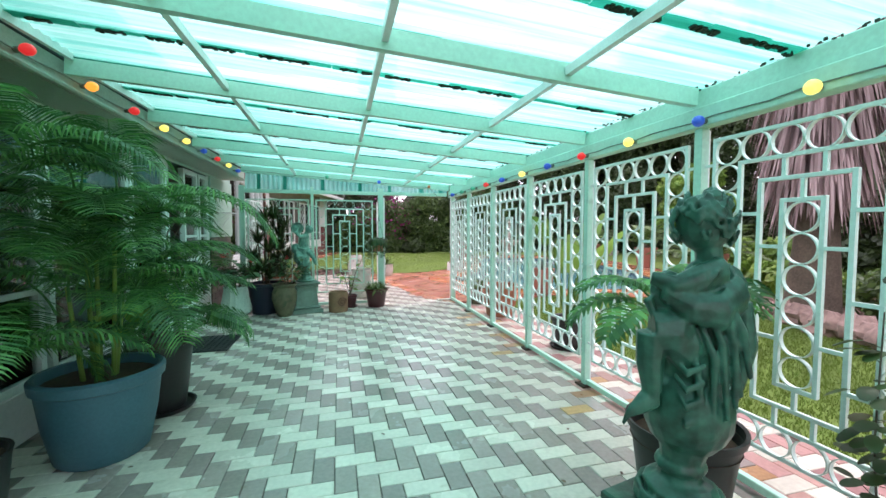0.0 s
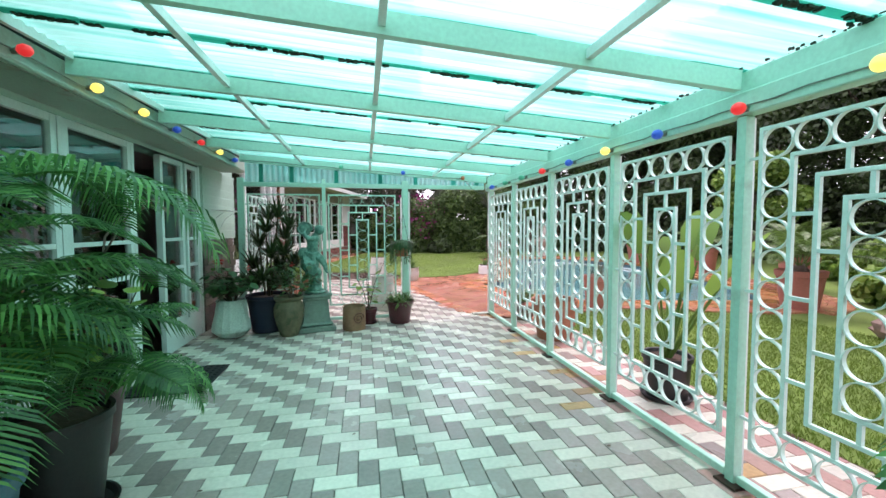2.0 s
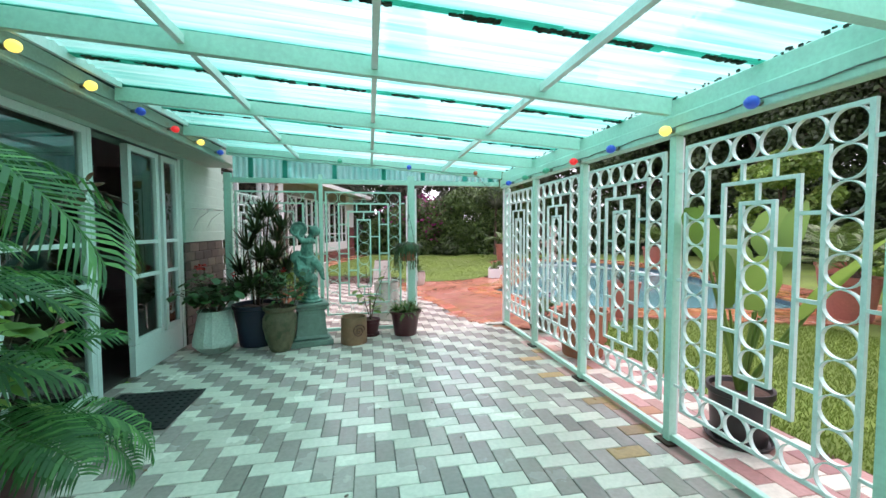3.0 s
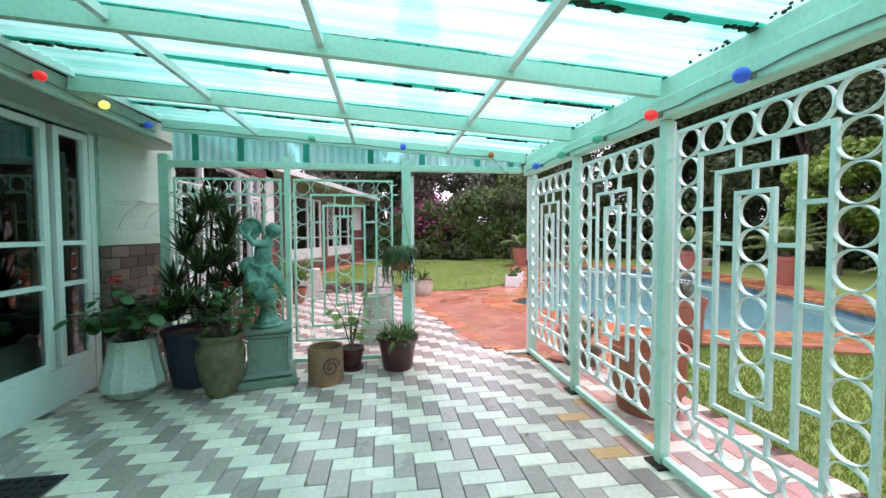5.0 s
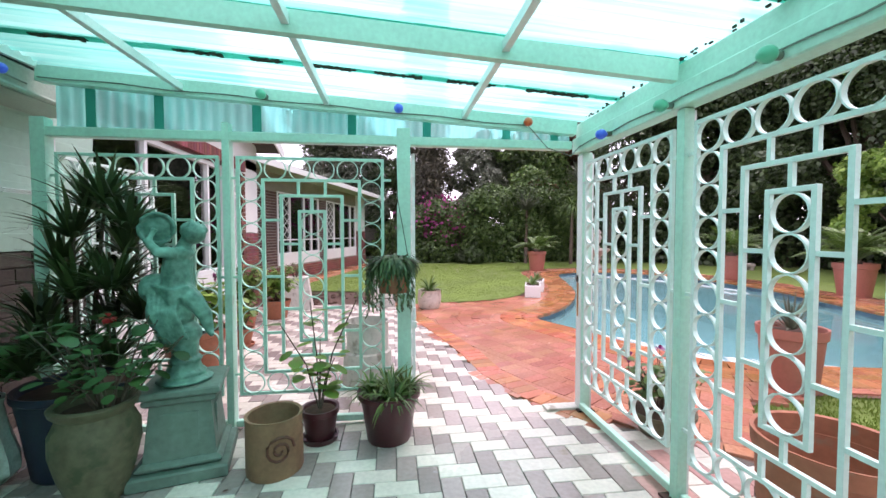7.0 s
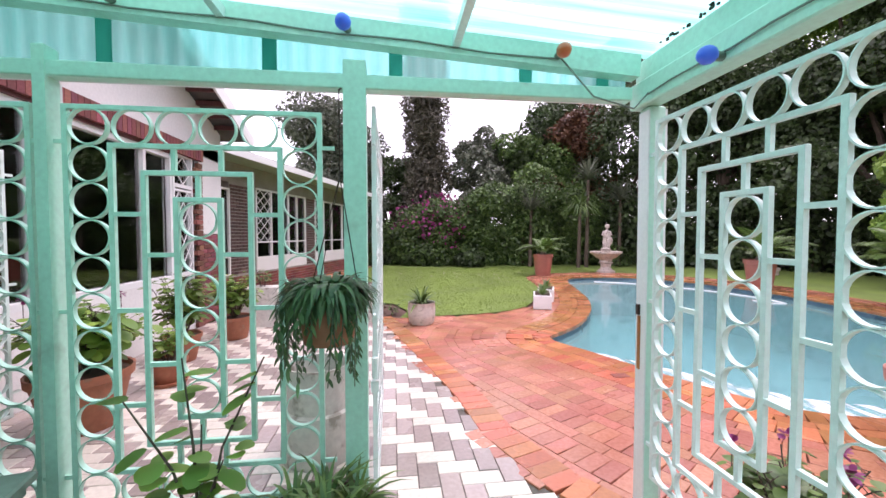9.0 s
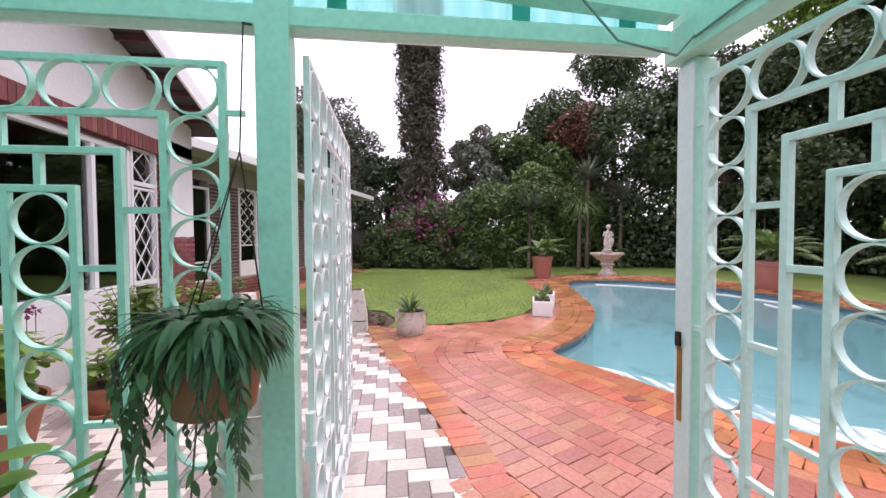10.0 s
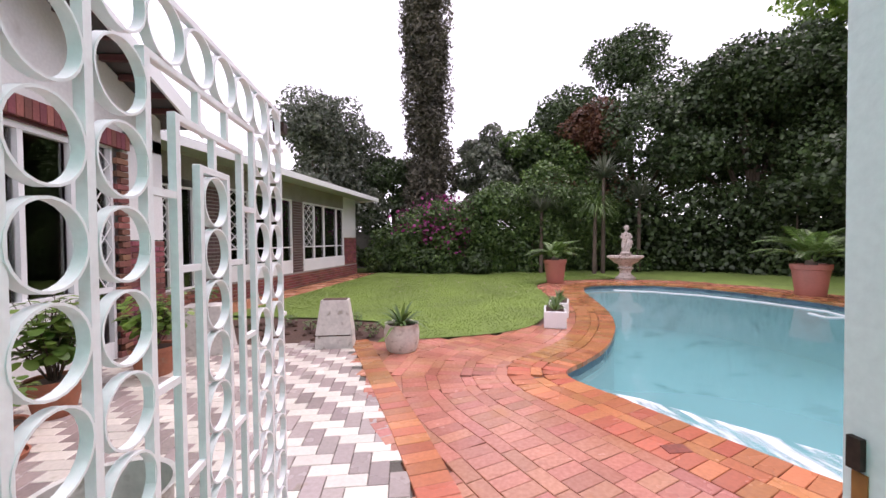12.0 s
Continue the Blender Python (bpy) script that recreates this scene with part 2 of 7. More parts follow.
PEDESTAL_GREEN = surface("grey_green_plaster", (0.14, 0.22, 0.18), 0.6, fine=25, broad=4, amount=0.2, bump=0.5)
STONE_PALE = surface("weathered_pale_stone", (0.48, 0.42, 0.37), 0.85, fine=25, broad=6, amount=0.25, bump=0.6, stain=(0.2, 0.17, 0.14), stain_at=0.56)
ROCK = surface("pink_grey_rock", (0.30, 0.20, 0.17), 0.85, fine=12, broad=3, amount=0.35, bump=0.8)
RUBBER = surface("black_rubber", (0.012, 0.012, 0.013), 0.65, amount=0.2, bump=0.2)
ROOM_DARK = surface("dim_plaster", (0.34, 0.30, 0.30), 0.9, amount=0.1)
FASCIA_RED = surface("oxblood_paint", (0.10, 0.03, 0.03), 0.55, amount=0.2)
ROOF_SHEET_DARK = surface("grey_roof_sheet", (0.09, 0.085, 0.085), 0.7, amount=0.2)
CURTAIN = surface("pale_curtain", (0.42, 0.38, 0.36), 0.9, amount=0.1)
POOL_PAINT = surface("pool_plaster", (0.30, 0.60, 0.62), 0.6, amount=0.06, broad=0.8, stain=(0.14, 0.40, 0.43), stain_at=0.55)
STEP_PAINT = surface("chalky_pool_step", (0.90, 0.92, 0.92), 0.7, amount=0.1, broad=3, fine=20)
IRON = surface("rusty_dark_iron", (0.05, 0.03, 0.022), 0.6, metal=0.6, amount=0.4)
CABLE = surface("grey_green_cable", (0.16, 0.2, 0.16), 0.6, amount=0.2)
MOSS = surface("dark_moss", (0.02, 0.035, 0.02), 0.95, fine=50, amount=0.5, bump=0.8)
GLASS = glass_material("window_glass")
ROOF_SHEET = sheet_material("aqua_fibreglass", (0.40, 0.90, 0.82), (0.58, 0.95, 0.87), 0.3)
FASCIA_SHEET = sheet_material("turquoise_fibreglass", (0.25, 0.78, 0.74), (0.50, 0.90, 0.86), 0.3)
LAP_SHEET = sheet_material("doubled_fibreglass", (0.08, 0.60, 0.54), (0.15, 0.66, 0.58), 0.3)
BULBS = {}
for cname, col, glow in (("red", (0.85, 0.03, 0.03), 0.25), ("orange", (0.95, 0.35, 0.04), 0.5), ("yellow", (0.9, 0.72, 0.12), 0.6), ("blue", (0.03, 0.1, 0.55), 0.12), ("green", (0.05, 0.4, 0.25), 0.05), ("brown", (0.45, 0.10, 0.03), 0.05)):
    bm_, n_, l_, b_ = node_material(cname + "_bulb_glass")
    b_.inputs["Base Color"].default_value = (*col, 1)
    b_.inputs["Roughness"].default_value = 0.3
    b_.inputs["Emission Color"].default_value = (*col, 1)
    b_.inputs["Emission Strength"].default_value = glow
    BULBS[cname] = bm_

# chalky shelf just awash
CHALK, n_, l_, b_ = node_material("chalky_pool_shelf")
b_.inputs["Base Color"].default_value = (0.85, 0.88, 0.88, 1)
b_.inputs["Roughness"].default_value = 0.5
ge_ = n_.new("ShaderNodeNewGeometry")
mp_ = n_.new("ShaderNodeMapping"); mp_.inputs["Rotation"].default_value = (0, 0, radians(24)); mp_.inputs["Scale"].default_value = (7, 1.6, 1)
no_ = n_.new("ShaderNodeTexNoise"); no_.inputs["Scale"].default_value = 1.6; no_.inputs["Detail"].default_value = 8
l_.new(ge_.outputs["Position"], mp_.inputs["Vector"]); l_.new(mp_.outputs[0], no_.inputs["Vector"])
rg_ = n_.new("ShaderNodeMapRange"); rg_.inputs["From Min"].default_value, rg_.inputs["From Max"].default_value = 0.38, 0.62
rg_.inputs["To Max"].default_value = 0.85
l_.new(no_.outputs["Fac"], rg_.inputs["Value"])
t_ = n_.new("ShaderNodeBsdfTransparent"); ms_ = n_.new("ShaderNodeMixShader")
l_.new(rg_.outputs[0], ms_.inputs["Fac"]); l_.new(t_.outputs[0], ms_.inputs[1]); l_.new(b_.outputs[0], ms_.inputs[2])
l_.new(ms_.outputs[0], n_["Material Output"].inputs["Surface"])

# water: Fresnel gloss over a tinted, slightly cloudy body
WATER, n_, l_, b_ = node_material("pool_water")
g_ = n_.new("ShaderNodeBsdfGlossy"); g_.inputs["Roughness"].default_value = 0.06
t_ = n_.new("ShaderNodeBsdfTransparent"); t_.inputs["Color"].default_value = (0.55, 0.86, 0.87, 1)
d_ = n_.new("ShaderNodeBsdfDiffuse"); d_.inputs["Color"].default_value = (0.26, 0.56, 0.58, 1)
cl_ = n_.new("ShaderNodeTexNoise"); cl_.inputs["Scale"].default_value = 0.5; cl_.inputs["Detail"].default_value = 3
cm_ = n_.new("ShaderNodeMixRGB"); cm_.inputs["Color1"].default_value = (0.20, 0.42, 0.42, 1); cm_.inputs["Color2"].default_value = (0.42, 0.66, 0.67, 1)
cr_ = n_.new("ShaderNodeMapRange"); cr_.inputs["From Min"].default_value, cr_.inputs["From Max"].default_value = 0.38, 0.6
l_.new(cl_.outputs["Fac"], cr_.inputs["Value"]); l_.new(cr_.outputs[0], cm_.inputs["Fac"]); l_.new(cm_.outputs[0], d_.inputs["Color"])
no_ = n_.new("ShaderNodeTexNoise"); no_.inputs["Scale"].default_value = 7.0; no_.inputs["Detail"].default_value = 2
ge_ = n_.new("ShaderNodeNewGeometry"); l_.new(ge_.outputs["Position"], no_.inputs["Vector"])
bp_ = n_.new("ShaderNodeBump"); bp_.inputs["Strength"].default_value = 0.12; bp_.inputs["Distance"].default_value = 0.01
l_.new(no_.outputs["Fac"], bp_.inputs["Height"]); l_.new(bp_.outputs[0], g_.inputs["Normal"])
f_ = n_.new("ShaderNodeFresnel"); f_.inputs["IOR"].default_value = 1.33
m1_ = n_.new("ShaderNodeMixShader"); m1_.inputs["Fac"].default_value = 0.45
m2_ = n_.new("ShaderNodeMixShader")
l_.new(t_.outputs[0], m1_.inputs[1]); l_.new(d_.outputs[0], m1_.inputs[2])
l_.new(f_.outputs[0], m2_.inputs["Fac"]); l_.new(m1_.outputs[0], m2_.inputs[1]); l_.new(g_.outputs[0], m2_.inputs[2])
l_.new(m2_.outputs[0], n_["Material Output"].inputs["Surface"])


# ---- mesh tools ----
class Shape:
    """Gathers vertices and faces of one mesh."""

    def __init__(self):
        self.v, self.f = [], []

    def add(self, verts, faces):
        k = len(self.v)
        self.v += [tuple(p) for p in verts]
        self.f += [tuple(k + i for i in q) for q in faces]
        return self

    def box(self, c, s, rot=None, bevel=0.0):
        x, y, z = (d / 2 for d in s)
        if bevel:
            e = min(bevel, x * 0.9, y * 0.9, z * 0.9)
            vs = [(sx * (x - e), sy * (y - e), -z) for sx, sy in ((-1, -1), (1, -1), (1, 1), (-1, 1))]
            vs += [(sx * x, sy * y, -z + e) for sx, sy in ((-1, -1), (1, -1), (1, 1), (-1, 1))]
            vs += [(sx * x, sy * y, z - e) for sx, sy in ((-1, -1), (1, -1), (1, 1), (-1, 1))]
            vs += [(sx * (x - e), sy * (y - e), z) for sx, sy in ((-1, -1), (1, -1), (1, 1), (-1, 1))]
            fs = [(3, 2, 1, 0), (12, 13, 14, 15)]
            for r in range(3):
                for i in range(4):
                    j = (i + 1) % 4
                    fs.append((4 * r + i, 4 * r + j, 4 * r + 4 + j, 4 * r + 4 + i))
        else:
            vs = [(-x, -y, -z), (x, -y, -z), (x, y, -z), (-x, y, -z), (-x, -y, z), (x, -y, z), (x, y, z), (-x, y, z)]
            fs = [(3, 2, 1, 0), (4, 5, 6, 7), (0, 1, 5, 4), (1, 2, 6, 5), (2, 3, 7, 6), (3, 0, 4, 7)]
        if rot is not None:
            vs = [rot @ Vector(p) for p in vs]
        return self.add([(p[0] + c[0], p[1] + c[1], p[2] + c[2]) for p in vs], fs)

    def beam(self, a, b, w, h, up=(0, 0, 1)):
        """A bar of section w x h from a to b."""
        a, b = Vector(a), Vector(b)
        d = (b - a).normalized()
        side = d.cross(Vector(up)).normalized()
        top = side.cross(d).normalized()
        vs = [p + side * (sx * w / 2) + top * (sz * h / 2) for p in (a, b) for sx, sz in ((-1, -1), (1, -1), (1, 1), (-1, 1))]
        return self.add(vs, [(3, 2, 1, 0), (4, 5, 6, 7), (0, 1, 5, 4), (1, 2, 6, 5), (2, 3, 7, 6), (3, 0, 4, 7)][::1])

    def lathe(self, profile, seg=24, c=(0, 0, 0), wob=None, squash=(1, 1)):
        vs = []
        for i, (r, z) in enumerate(profile):
            for k in range(seg):
                a = 2 * math.pi * k / seg
                rr = r * (wob(a, z) if wob else 1)
                vs.append((c[0] + rr * math.cos(a) * squash[0], c[1] + rr * math.sin(a) * squash[1], c[2] + z))
        fs = []
        for i in range(len(profile) - 1):
            for k in range(seg):
                j = (k + 1) % seg
                fs.append((i * seg + k, i * seg + j, (i + 1) * seg + j, (i + 1) * seg + k))
        return self.add(vs, fs)

    def tube(self, pts, radii, seg=6):
        pts = [Vector(p) for p in pts]
        if isinstance(radii, (int, float)):
            radii = [radii] * len(pts)
        vs, fs = [], []
        for i, p in enumerate(pts):
            d = (pts[min(i + 1, len(pts) - 1)] - pts[max(i - 1, 0)]).normalized()
            ref = Vector((0, 0, 1)) if abs(d.z) < 0.9 else Vector((1, 0, 0))
            s = d.cross(ref).normalized()
            t = s.cross(d)
            for k in range(seg):
                a = 2 * math.pi * k / seg
                vs.append(p + (s * math.cos(a) + t * math.sin(a)) * radii[i])
        for i in range(len(pts) - 1):
            for k in range(seg):
                j = (k + 1) % seg
                fs.append((i * seg + k, i * seg + j, (i + 1) * seg + j, (i + 1) * seg + k))
        fs.append(tuple(range(seg))[::-1])
        fs.append(tuple((len(pts) - 1) * seg + k for k in range(seg)))
        return self.add(vs, fs)

    def ball(self, c, r, seg=14, rings=9, lump=0.0, freq=6.0):
        vs, fs = [], []
        r = (r, r, r) if isinstance(r, (int, float)) else r
        for i in range(rings + 1):
            th = math.pi * i / rings
            for k in range(seg):
                a = 2 * math.pi * k / seg
                d = Vector((math.sin(th) * math.cos(a), math.sin(th) * math.sin(a), math.cos(th)))
                q = 1 + (lump * noise.noise(Vector(c) * 7 + d * freq * 0.5) if lump else 0)
                vs.append((c[0] + d.x * r[0] * q, c[1] + d.y * r[1] * q, c[2] + d.z * r[2] * q))
        for i in range(rings):
            for k in range(seg):
                j = (k + 1) % seg
                fs.append((i * seg + k, (i + 1) * seg + k, (i + 1) * seg + j, i * seg + j))
        return self.add(vs, fs)

    def mesh(self, name, smooth=0.0):
        me = bpy.data.meshes.new(name)
        me.from_pydata(self.v, [], self.f)
        if smooth:
            me.polygons.foreach_set("use_smooth", [True] * len(me.polygons))
            me.set_sharp_from_angle(angle=radians(smooth))
        me.update()
        return me


def part(name, shape, mat, parent=None, label="", smooth=0.0, loc=(0, 0, 0), kind=""):
    """One mesh object under a thing or a part."""
    me = shape.mesh(name, smooth) if isinstance(shape, Shape) else shape
    if not me.materials:
        me.materials.append(mat)
    ob = new(name, me)
    ob.parent = parent
    ob.location = loc
    return tagged(ob, label=label, kind=kind)


def thing(name, loc, label, category, group="", turn=0.0):
    ob = new(name)
    ob.location = loc
    ob.rotation_euler = (0, 0, radians(turn))
    ob.empty_display_size = 0.1
    return tagged(ob, label, category, group)


def structure(name, shape, mat, smooth=0.0):
    ob = part(name, shape, mat, None, smooth=smooth)
    return tagged(ob, kind="structure")


# ---- plan ----
FENCE_X, END_Y, WALL_X = 2.70, 8.33, -1.40
POST_Y = [8.33, 7.25, 6.18, 5.08, 3.98, 2.88, 1.78, 0.68, -0.42, -1.52]


def under(x):
    """Underside of the rafters across the terrace."""
    return 2.10 + 0.065 * (2.70 - x)


def smooth_loop(pts, n):
    """A closed loop through the points, sampled evenly in parameter."""
    out, k = [], len(pts)
    for i in range(n):
        u = i * k / n
        j, f = int(u), u - int(u)
        p0, p1, p2, p3 = (pts[(j + d) % k] for d in (-1, 0, 1, 2))
        out.append(tuple(0.5 * (2 * p1[c] + (p2[c] - p0[c]) * f + (2 * p0[c] - 5 * p1[c] + 4 * p2[c] - p3[c]) * f * f + (3 * p1[c] - p0[c] - 3 * p2[c] + p3[c]) * f ** 3) for c in (0, 1)))
    return out


def inside(poly, x, y):
    hit = False
    for (x1, y1), (x2, y2) in zip(poly, poly[1:] + poly[:1]):
        if (y1 > y) != (y2 > y) and x < x1 + (y - y1) * (x2 - x1) / (y2 - y1):
            hit = not hit
    return hit


POOL_KEYS = [(3.56, 11.60), (3.95, 12.02), (4.35, 12.40), (4.77, 12.95), (5.25, 13.75), (5.70, 14.80), (6.10, 16.10), (6.55, 17.60), (7.15, 18.75), (8.00, 19.05), (9.10, 18.80), (9.95, 18.00), (10.40, 16.90),
             (10.62, 15.50), (10.50, 14.10), (10.10, 12.70), (9.60, 11.20), (9.15, 9.90), (8.75, 9.00), (8.20, 8.50), (7.30, 8.52), (6.20, 8.80), (5.30, 9.02), (4.75, 9.22), (4.42, 9.60), (4.12, 10.20), (3.82, 10.90)]
POOL = smooth_loop(POOL_KEYS, 162)
POOL_C = (7.0, 13.4)


def offset_loop(loop, d):
    out, k = [], len(loop)
    for i in range(k):
        (x0, y0), (x1, y1) = loop[i - 1], loop[(i + 1) % k]
        tx, ty = x1 - x0, y1 - y0
        q = math.hypot(tx, ty)
        out.append((loop[i][0] - ty / q * d, loop[i][1] + tx / q * d))
    return out


# ---- large structure ----
# ground: one sheet to the horizon, open over the pool
RIM = offset_loop(POOL, 0.02)
g = Shape()
n_r = len(RIM)
ring_pts = []
for R in (None, 1.6, 4.0, 10.0, 40.0, 600.0):
    for i, (x, y) in enumerate(RIM):
        if R is None:
            ring_pts.append((x, y, -0.035))
        else:
            dx, dy = x - POOL_C[0], y - POOL_C[1]
            q = math.hypot(dx, dy)
            ring_pts.append((x + dx / q * R, y + dy / q * R, -0.035))
g.add(ring_pts, [(r * n_r + i, (r + 1) * n_r + i, (r + 1) * n_r + (i + 1) % n_r, r * n_r + (i + 1) % n_r) for r in range(5) for i in range(n_r)])
structure("ground", g, GRASS_GROUND)

# pool basin, shelf and water
b = Shape()
vs = [(x, y, z) for z, s in ((0.0, 0), (-0.16, 0), (-1.3, 0.0)) for x, y in POOL]
n_p = len(POOL)
b.add(vs + [(POOL_C[0], POOL_C[1], -1.6)], [(r * n_p + i, (r + 1) * n_p + i, (r + 1) * n_p + (i + 1) % n_p, r * n_p + (i + 1) % n_p) for r in range(2) for i in range(n_p)] + [(2 * n_p + i, 3 * n_p, 2 * n_p + (i + 1) % n_p) for i in range(n_p)])
structure("pool_basin", b, POOL_PAINT, smooth=40)
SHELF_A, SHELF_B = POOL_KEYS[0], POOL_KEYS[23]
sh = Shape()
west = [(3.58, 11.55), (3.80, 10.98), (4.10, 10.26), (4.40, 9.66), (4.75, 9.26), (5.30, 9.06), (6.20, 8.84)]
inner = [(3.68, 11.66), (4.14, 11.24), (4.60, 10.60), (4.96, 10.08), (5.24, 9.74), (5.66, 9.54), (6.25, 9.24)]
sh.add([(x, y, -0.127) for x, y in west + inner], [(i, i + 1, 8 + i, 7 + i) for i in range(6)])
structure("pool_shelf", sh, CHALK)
tl = Shape()
for z in (-0.055, -0.20):
    tl.v += [(x, y, z) for x, y in offset_loop(POOL, -0.006)]
tl.f = [(i, n_p + i, n_p + (i + 1) % n_p, (i + 1) % n_p) for i in range(n_p)]
structure("waterline_tiles", tl, surface("dark_blue_tiles", (0.06, 0.12, 0.16), 0.3, amount=0.5, fine=30))
hose = thing("pool_hose", (0, 0, 0), "white floating pool cleaner hose on the water", "pool hose")
part("hose", Shape().tube([(7.9, 18.6, -0.125), (8.7, 18.1, -0.125), (9.5, 17.2, -0.125), (10.0, 16.0, -0.125), (10.2, 14.8, -0.125), (10.0, 14.2, -0.125), (9.6, 14.3, -0.125), (9.7, 14.7, -0.125)], 0.022, 6), WHITE, hose, smooth=60)
w = Shape()
w.add([(x, y, -0.13) for x, y in offset_loop(POOL, -0.002)] + [(*POOL_C, -0.13)], [(i, n_p, (i + 1) % n_p) for i in range(n_p)])
water = structure("water", w, WATER)

# terrace and surround beds
LINE = [(2.68, 8.10), (2.33, 8.60), (2.10, 9.20), (2.02, 9.85), (1.86, 10.60), (1.62, 11.60), (1.33, 12.80), (1.22, 13.25)]
TERRACE = [(-1.42, -3.0), (3.52, -3.0), (3.50, 7.4), (3.10, 7.95)] + LINE + [(-1.42, 13.25)]
FENCE_OUT = [(3.50, 7.4), (3.10, 7.95), (2.68, 8.10)]
LAWN = [(1.22, 13.25), (1.60, 13.12), (2.12, 13.20), (3.01, 13.32), (3.60, 13.55), (4.05, 13.95), (4.52, 14.75), (4.95, 15.7), (5.35, 17.0), (5.65, 18.6), (6.10, 19.6), (7.2, 20.3)]
SURROUND_W = LINE + LAWN[1:] + [(9.0, 20.4), (10.6, 19.6), (11.6, 17.8), (11.9, 15.5), (11.5, 13.2), (10.9, 11.4), (10.4, 9.4), (9.7, 7.9), (8.5, 7.22), (7.2, 7.45), (6.3, 7.90), (5.15, 8.40), (4.1, 8.25), (3.50, 7.4), (3.10, 7.95)]


def slab(name, poly, z, mat, depth=0.1):
    s = Shape()
    n = len(poly)
    bm = bmesh.new()
    top = [bm.verts.new((x, y, z)) for x, y in poly]
    bm.faces.new(top)
    bmesh.ops.triangulate(bm, faces=bm.faces[:])
    bmesh.ops.recalc_face_normals(bm, faces=bm.faces[:])
    if bm.faces[0].normal.z < 0:
        bmesh.ops.reverse_faces(bm, faces=bm.faces[:])
    me = bpy.data.meshes.new(name)
    bm.to_mesh(me)
    bm.free()
    me.materials.append(mat)
    ob = new(name, me)
    return tagged(ob, kind="structure")


terrace = slab("terrace", TERRACE, -0.012, JOINT)
bmq = Shape()
bmq.add([(x, y, -0.020) for x, y in POOL] + [(x, y, -0.020) for x, y in offset_loop(POOL, 0.75)], [(i, (i + 1) % n_p, n_p + (i + 1) % n_p, n_p + i) for i in range(n_p)])
edge_ring = structure("pool_edge_bed", bmq, RED_JOINT)
WEST_BED = [(x + 0.0, y) for x, y in LINE + LAWN[1:7]] + [(4.85, 13.6), (4.3, 12.75), (3.5, 12.0), (3.15, 11.5), (3.45, 10.8), (3.75, 10.1), (4.0, 9.5), (4.3, 9.0), (5.0, 8.6), (5.15, 8.40), (4.1, 8.25), (3.50, 7.4), (3.10, 7.95)]
surround_bed = slab("pool_surround", WEST_BED, -0.022, RED_JOINT)
slab("flower_bed", [(-1.3, 13.25), (1.22, 13.25), (1.62, 13.14), (1.75, 13.7), (1.5, 14.5), (0.6, 14.9), (-0.6, 15.2), (-1.9, 15.0)], -0.015, SOIL)
slab("fence_verge", [(3.5, -3), (3.62, -3), (3.64, 3), (3.6, 7.3), (3.5, 7.4)], -0.03, SOIL)

def smooth_line(pts, n=6):
    """An open line through the points, rounded."""
    out = []
    for i in range(len(pts) - 1):
        p0, p1, p2, p3 = pts[max(i - 1, 0)], pts[i], pts[i + 1], pts[min(i + 2, len(pts) - 1)]
        for k in range(n):
            f = k / n
            out.append(tuple(0.5 * (2 * p1[c] + (p2[c] - p0[c]) * f + (2 * p0[c] - 5 * p1[c] + 4 * p2[c] - p3[c]) * f * f + (3 * p1[c] - p0[c] - 3 * p2[c] + p3[c]) * f ** 3) for c in (0, 1)))
    return out + [pts[-1]]


TURF = smooth_line(LAWN[1:]) + [(9.0, 20.55), (9.6, 20.6), (9.6, 24.0), (0.9, 25.2), (0.62, 24.0), (-1.35, 15.5), (-0.6, 15.2), (0.6, 14.9), (1.5, 14.5), (1.75, 13.7)]
slab("lawn_turf", TURF, 0.010, GRASS_GROUND)

# house beside the terrace: wall with openings, room behind
T = 0.22
def wall_x(name, spans, mat, x=WALL_X, t=T):
    """Wall along y at x, its outer face towards +x: spans of (y0, y1, z0, z1)."""
    s = Shape()
    for y0, y1, z0, z1 in spans:
        s.box((x - t / 2, (y0 + y1) / 2, (z0 + z1) / 2), (t, y1 - y0, z1 - z0))
    return structure(name, s, mat)


GL0, GL1 = -2.8, 8.06   # glazed front
wall_x("wall_east_upper", [(-3, 8.06, 2.22, 3.0), (-3, -2.8, 0, 2.22)], BOARD)
wall_x("wall_east_plinth", [(GL0, 5.55, 0, 0.32)], WALL_WHITE)
wall_x("wall_east_pier", [(8.06, 9.35, 0, 1.24)], DARK_MORTAR, x=WALL_X - 0.012)
wall_x("wall_east_boarded", [(8.06, 9.35, 1.25, 3.0)], BOARD)
wall_x("wall_north_sill", [(9.35, 12.2, 0, 0.78)], WALL_WHITE)
wall_x("wall_gable", [(12.95, 13.72, 1.40, 2.75), (9.35, 13.72, 2.58, 3.0)], WALL_WHITE)
wall_x("wall_gable_base", [(12.95, 13.72, 0, 1.39)], MORTAR, x=WALL_X - 0.012)
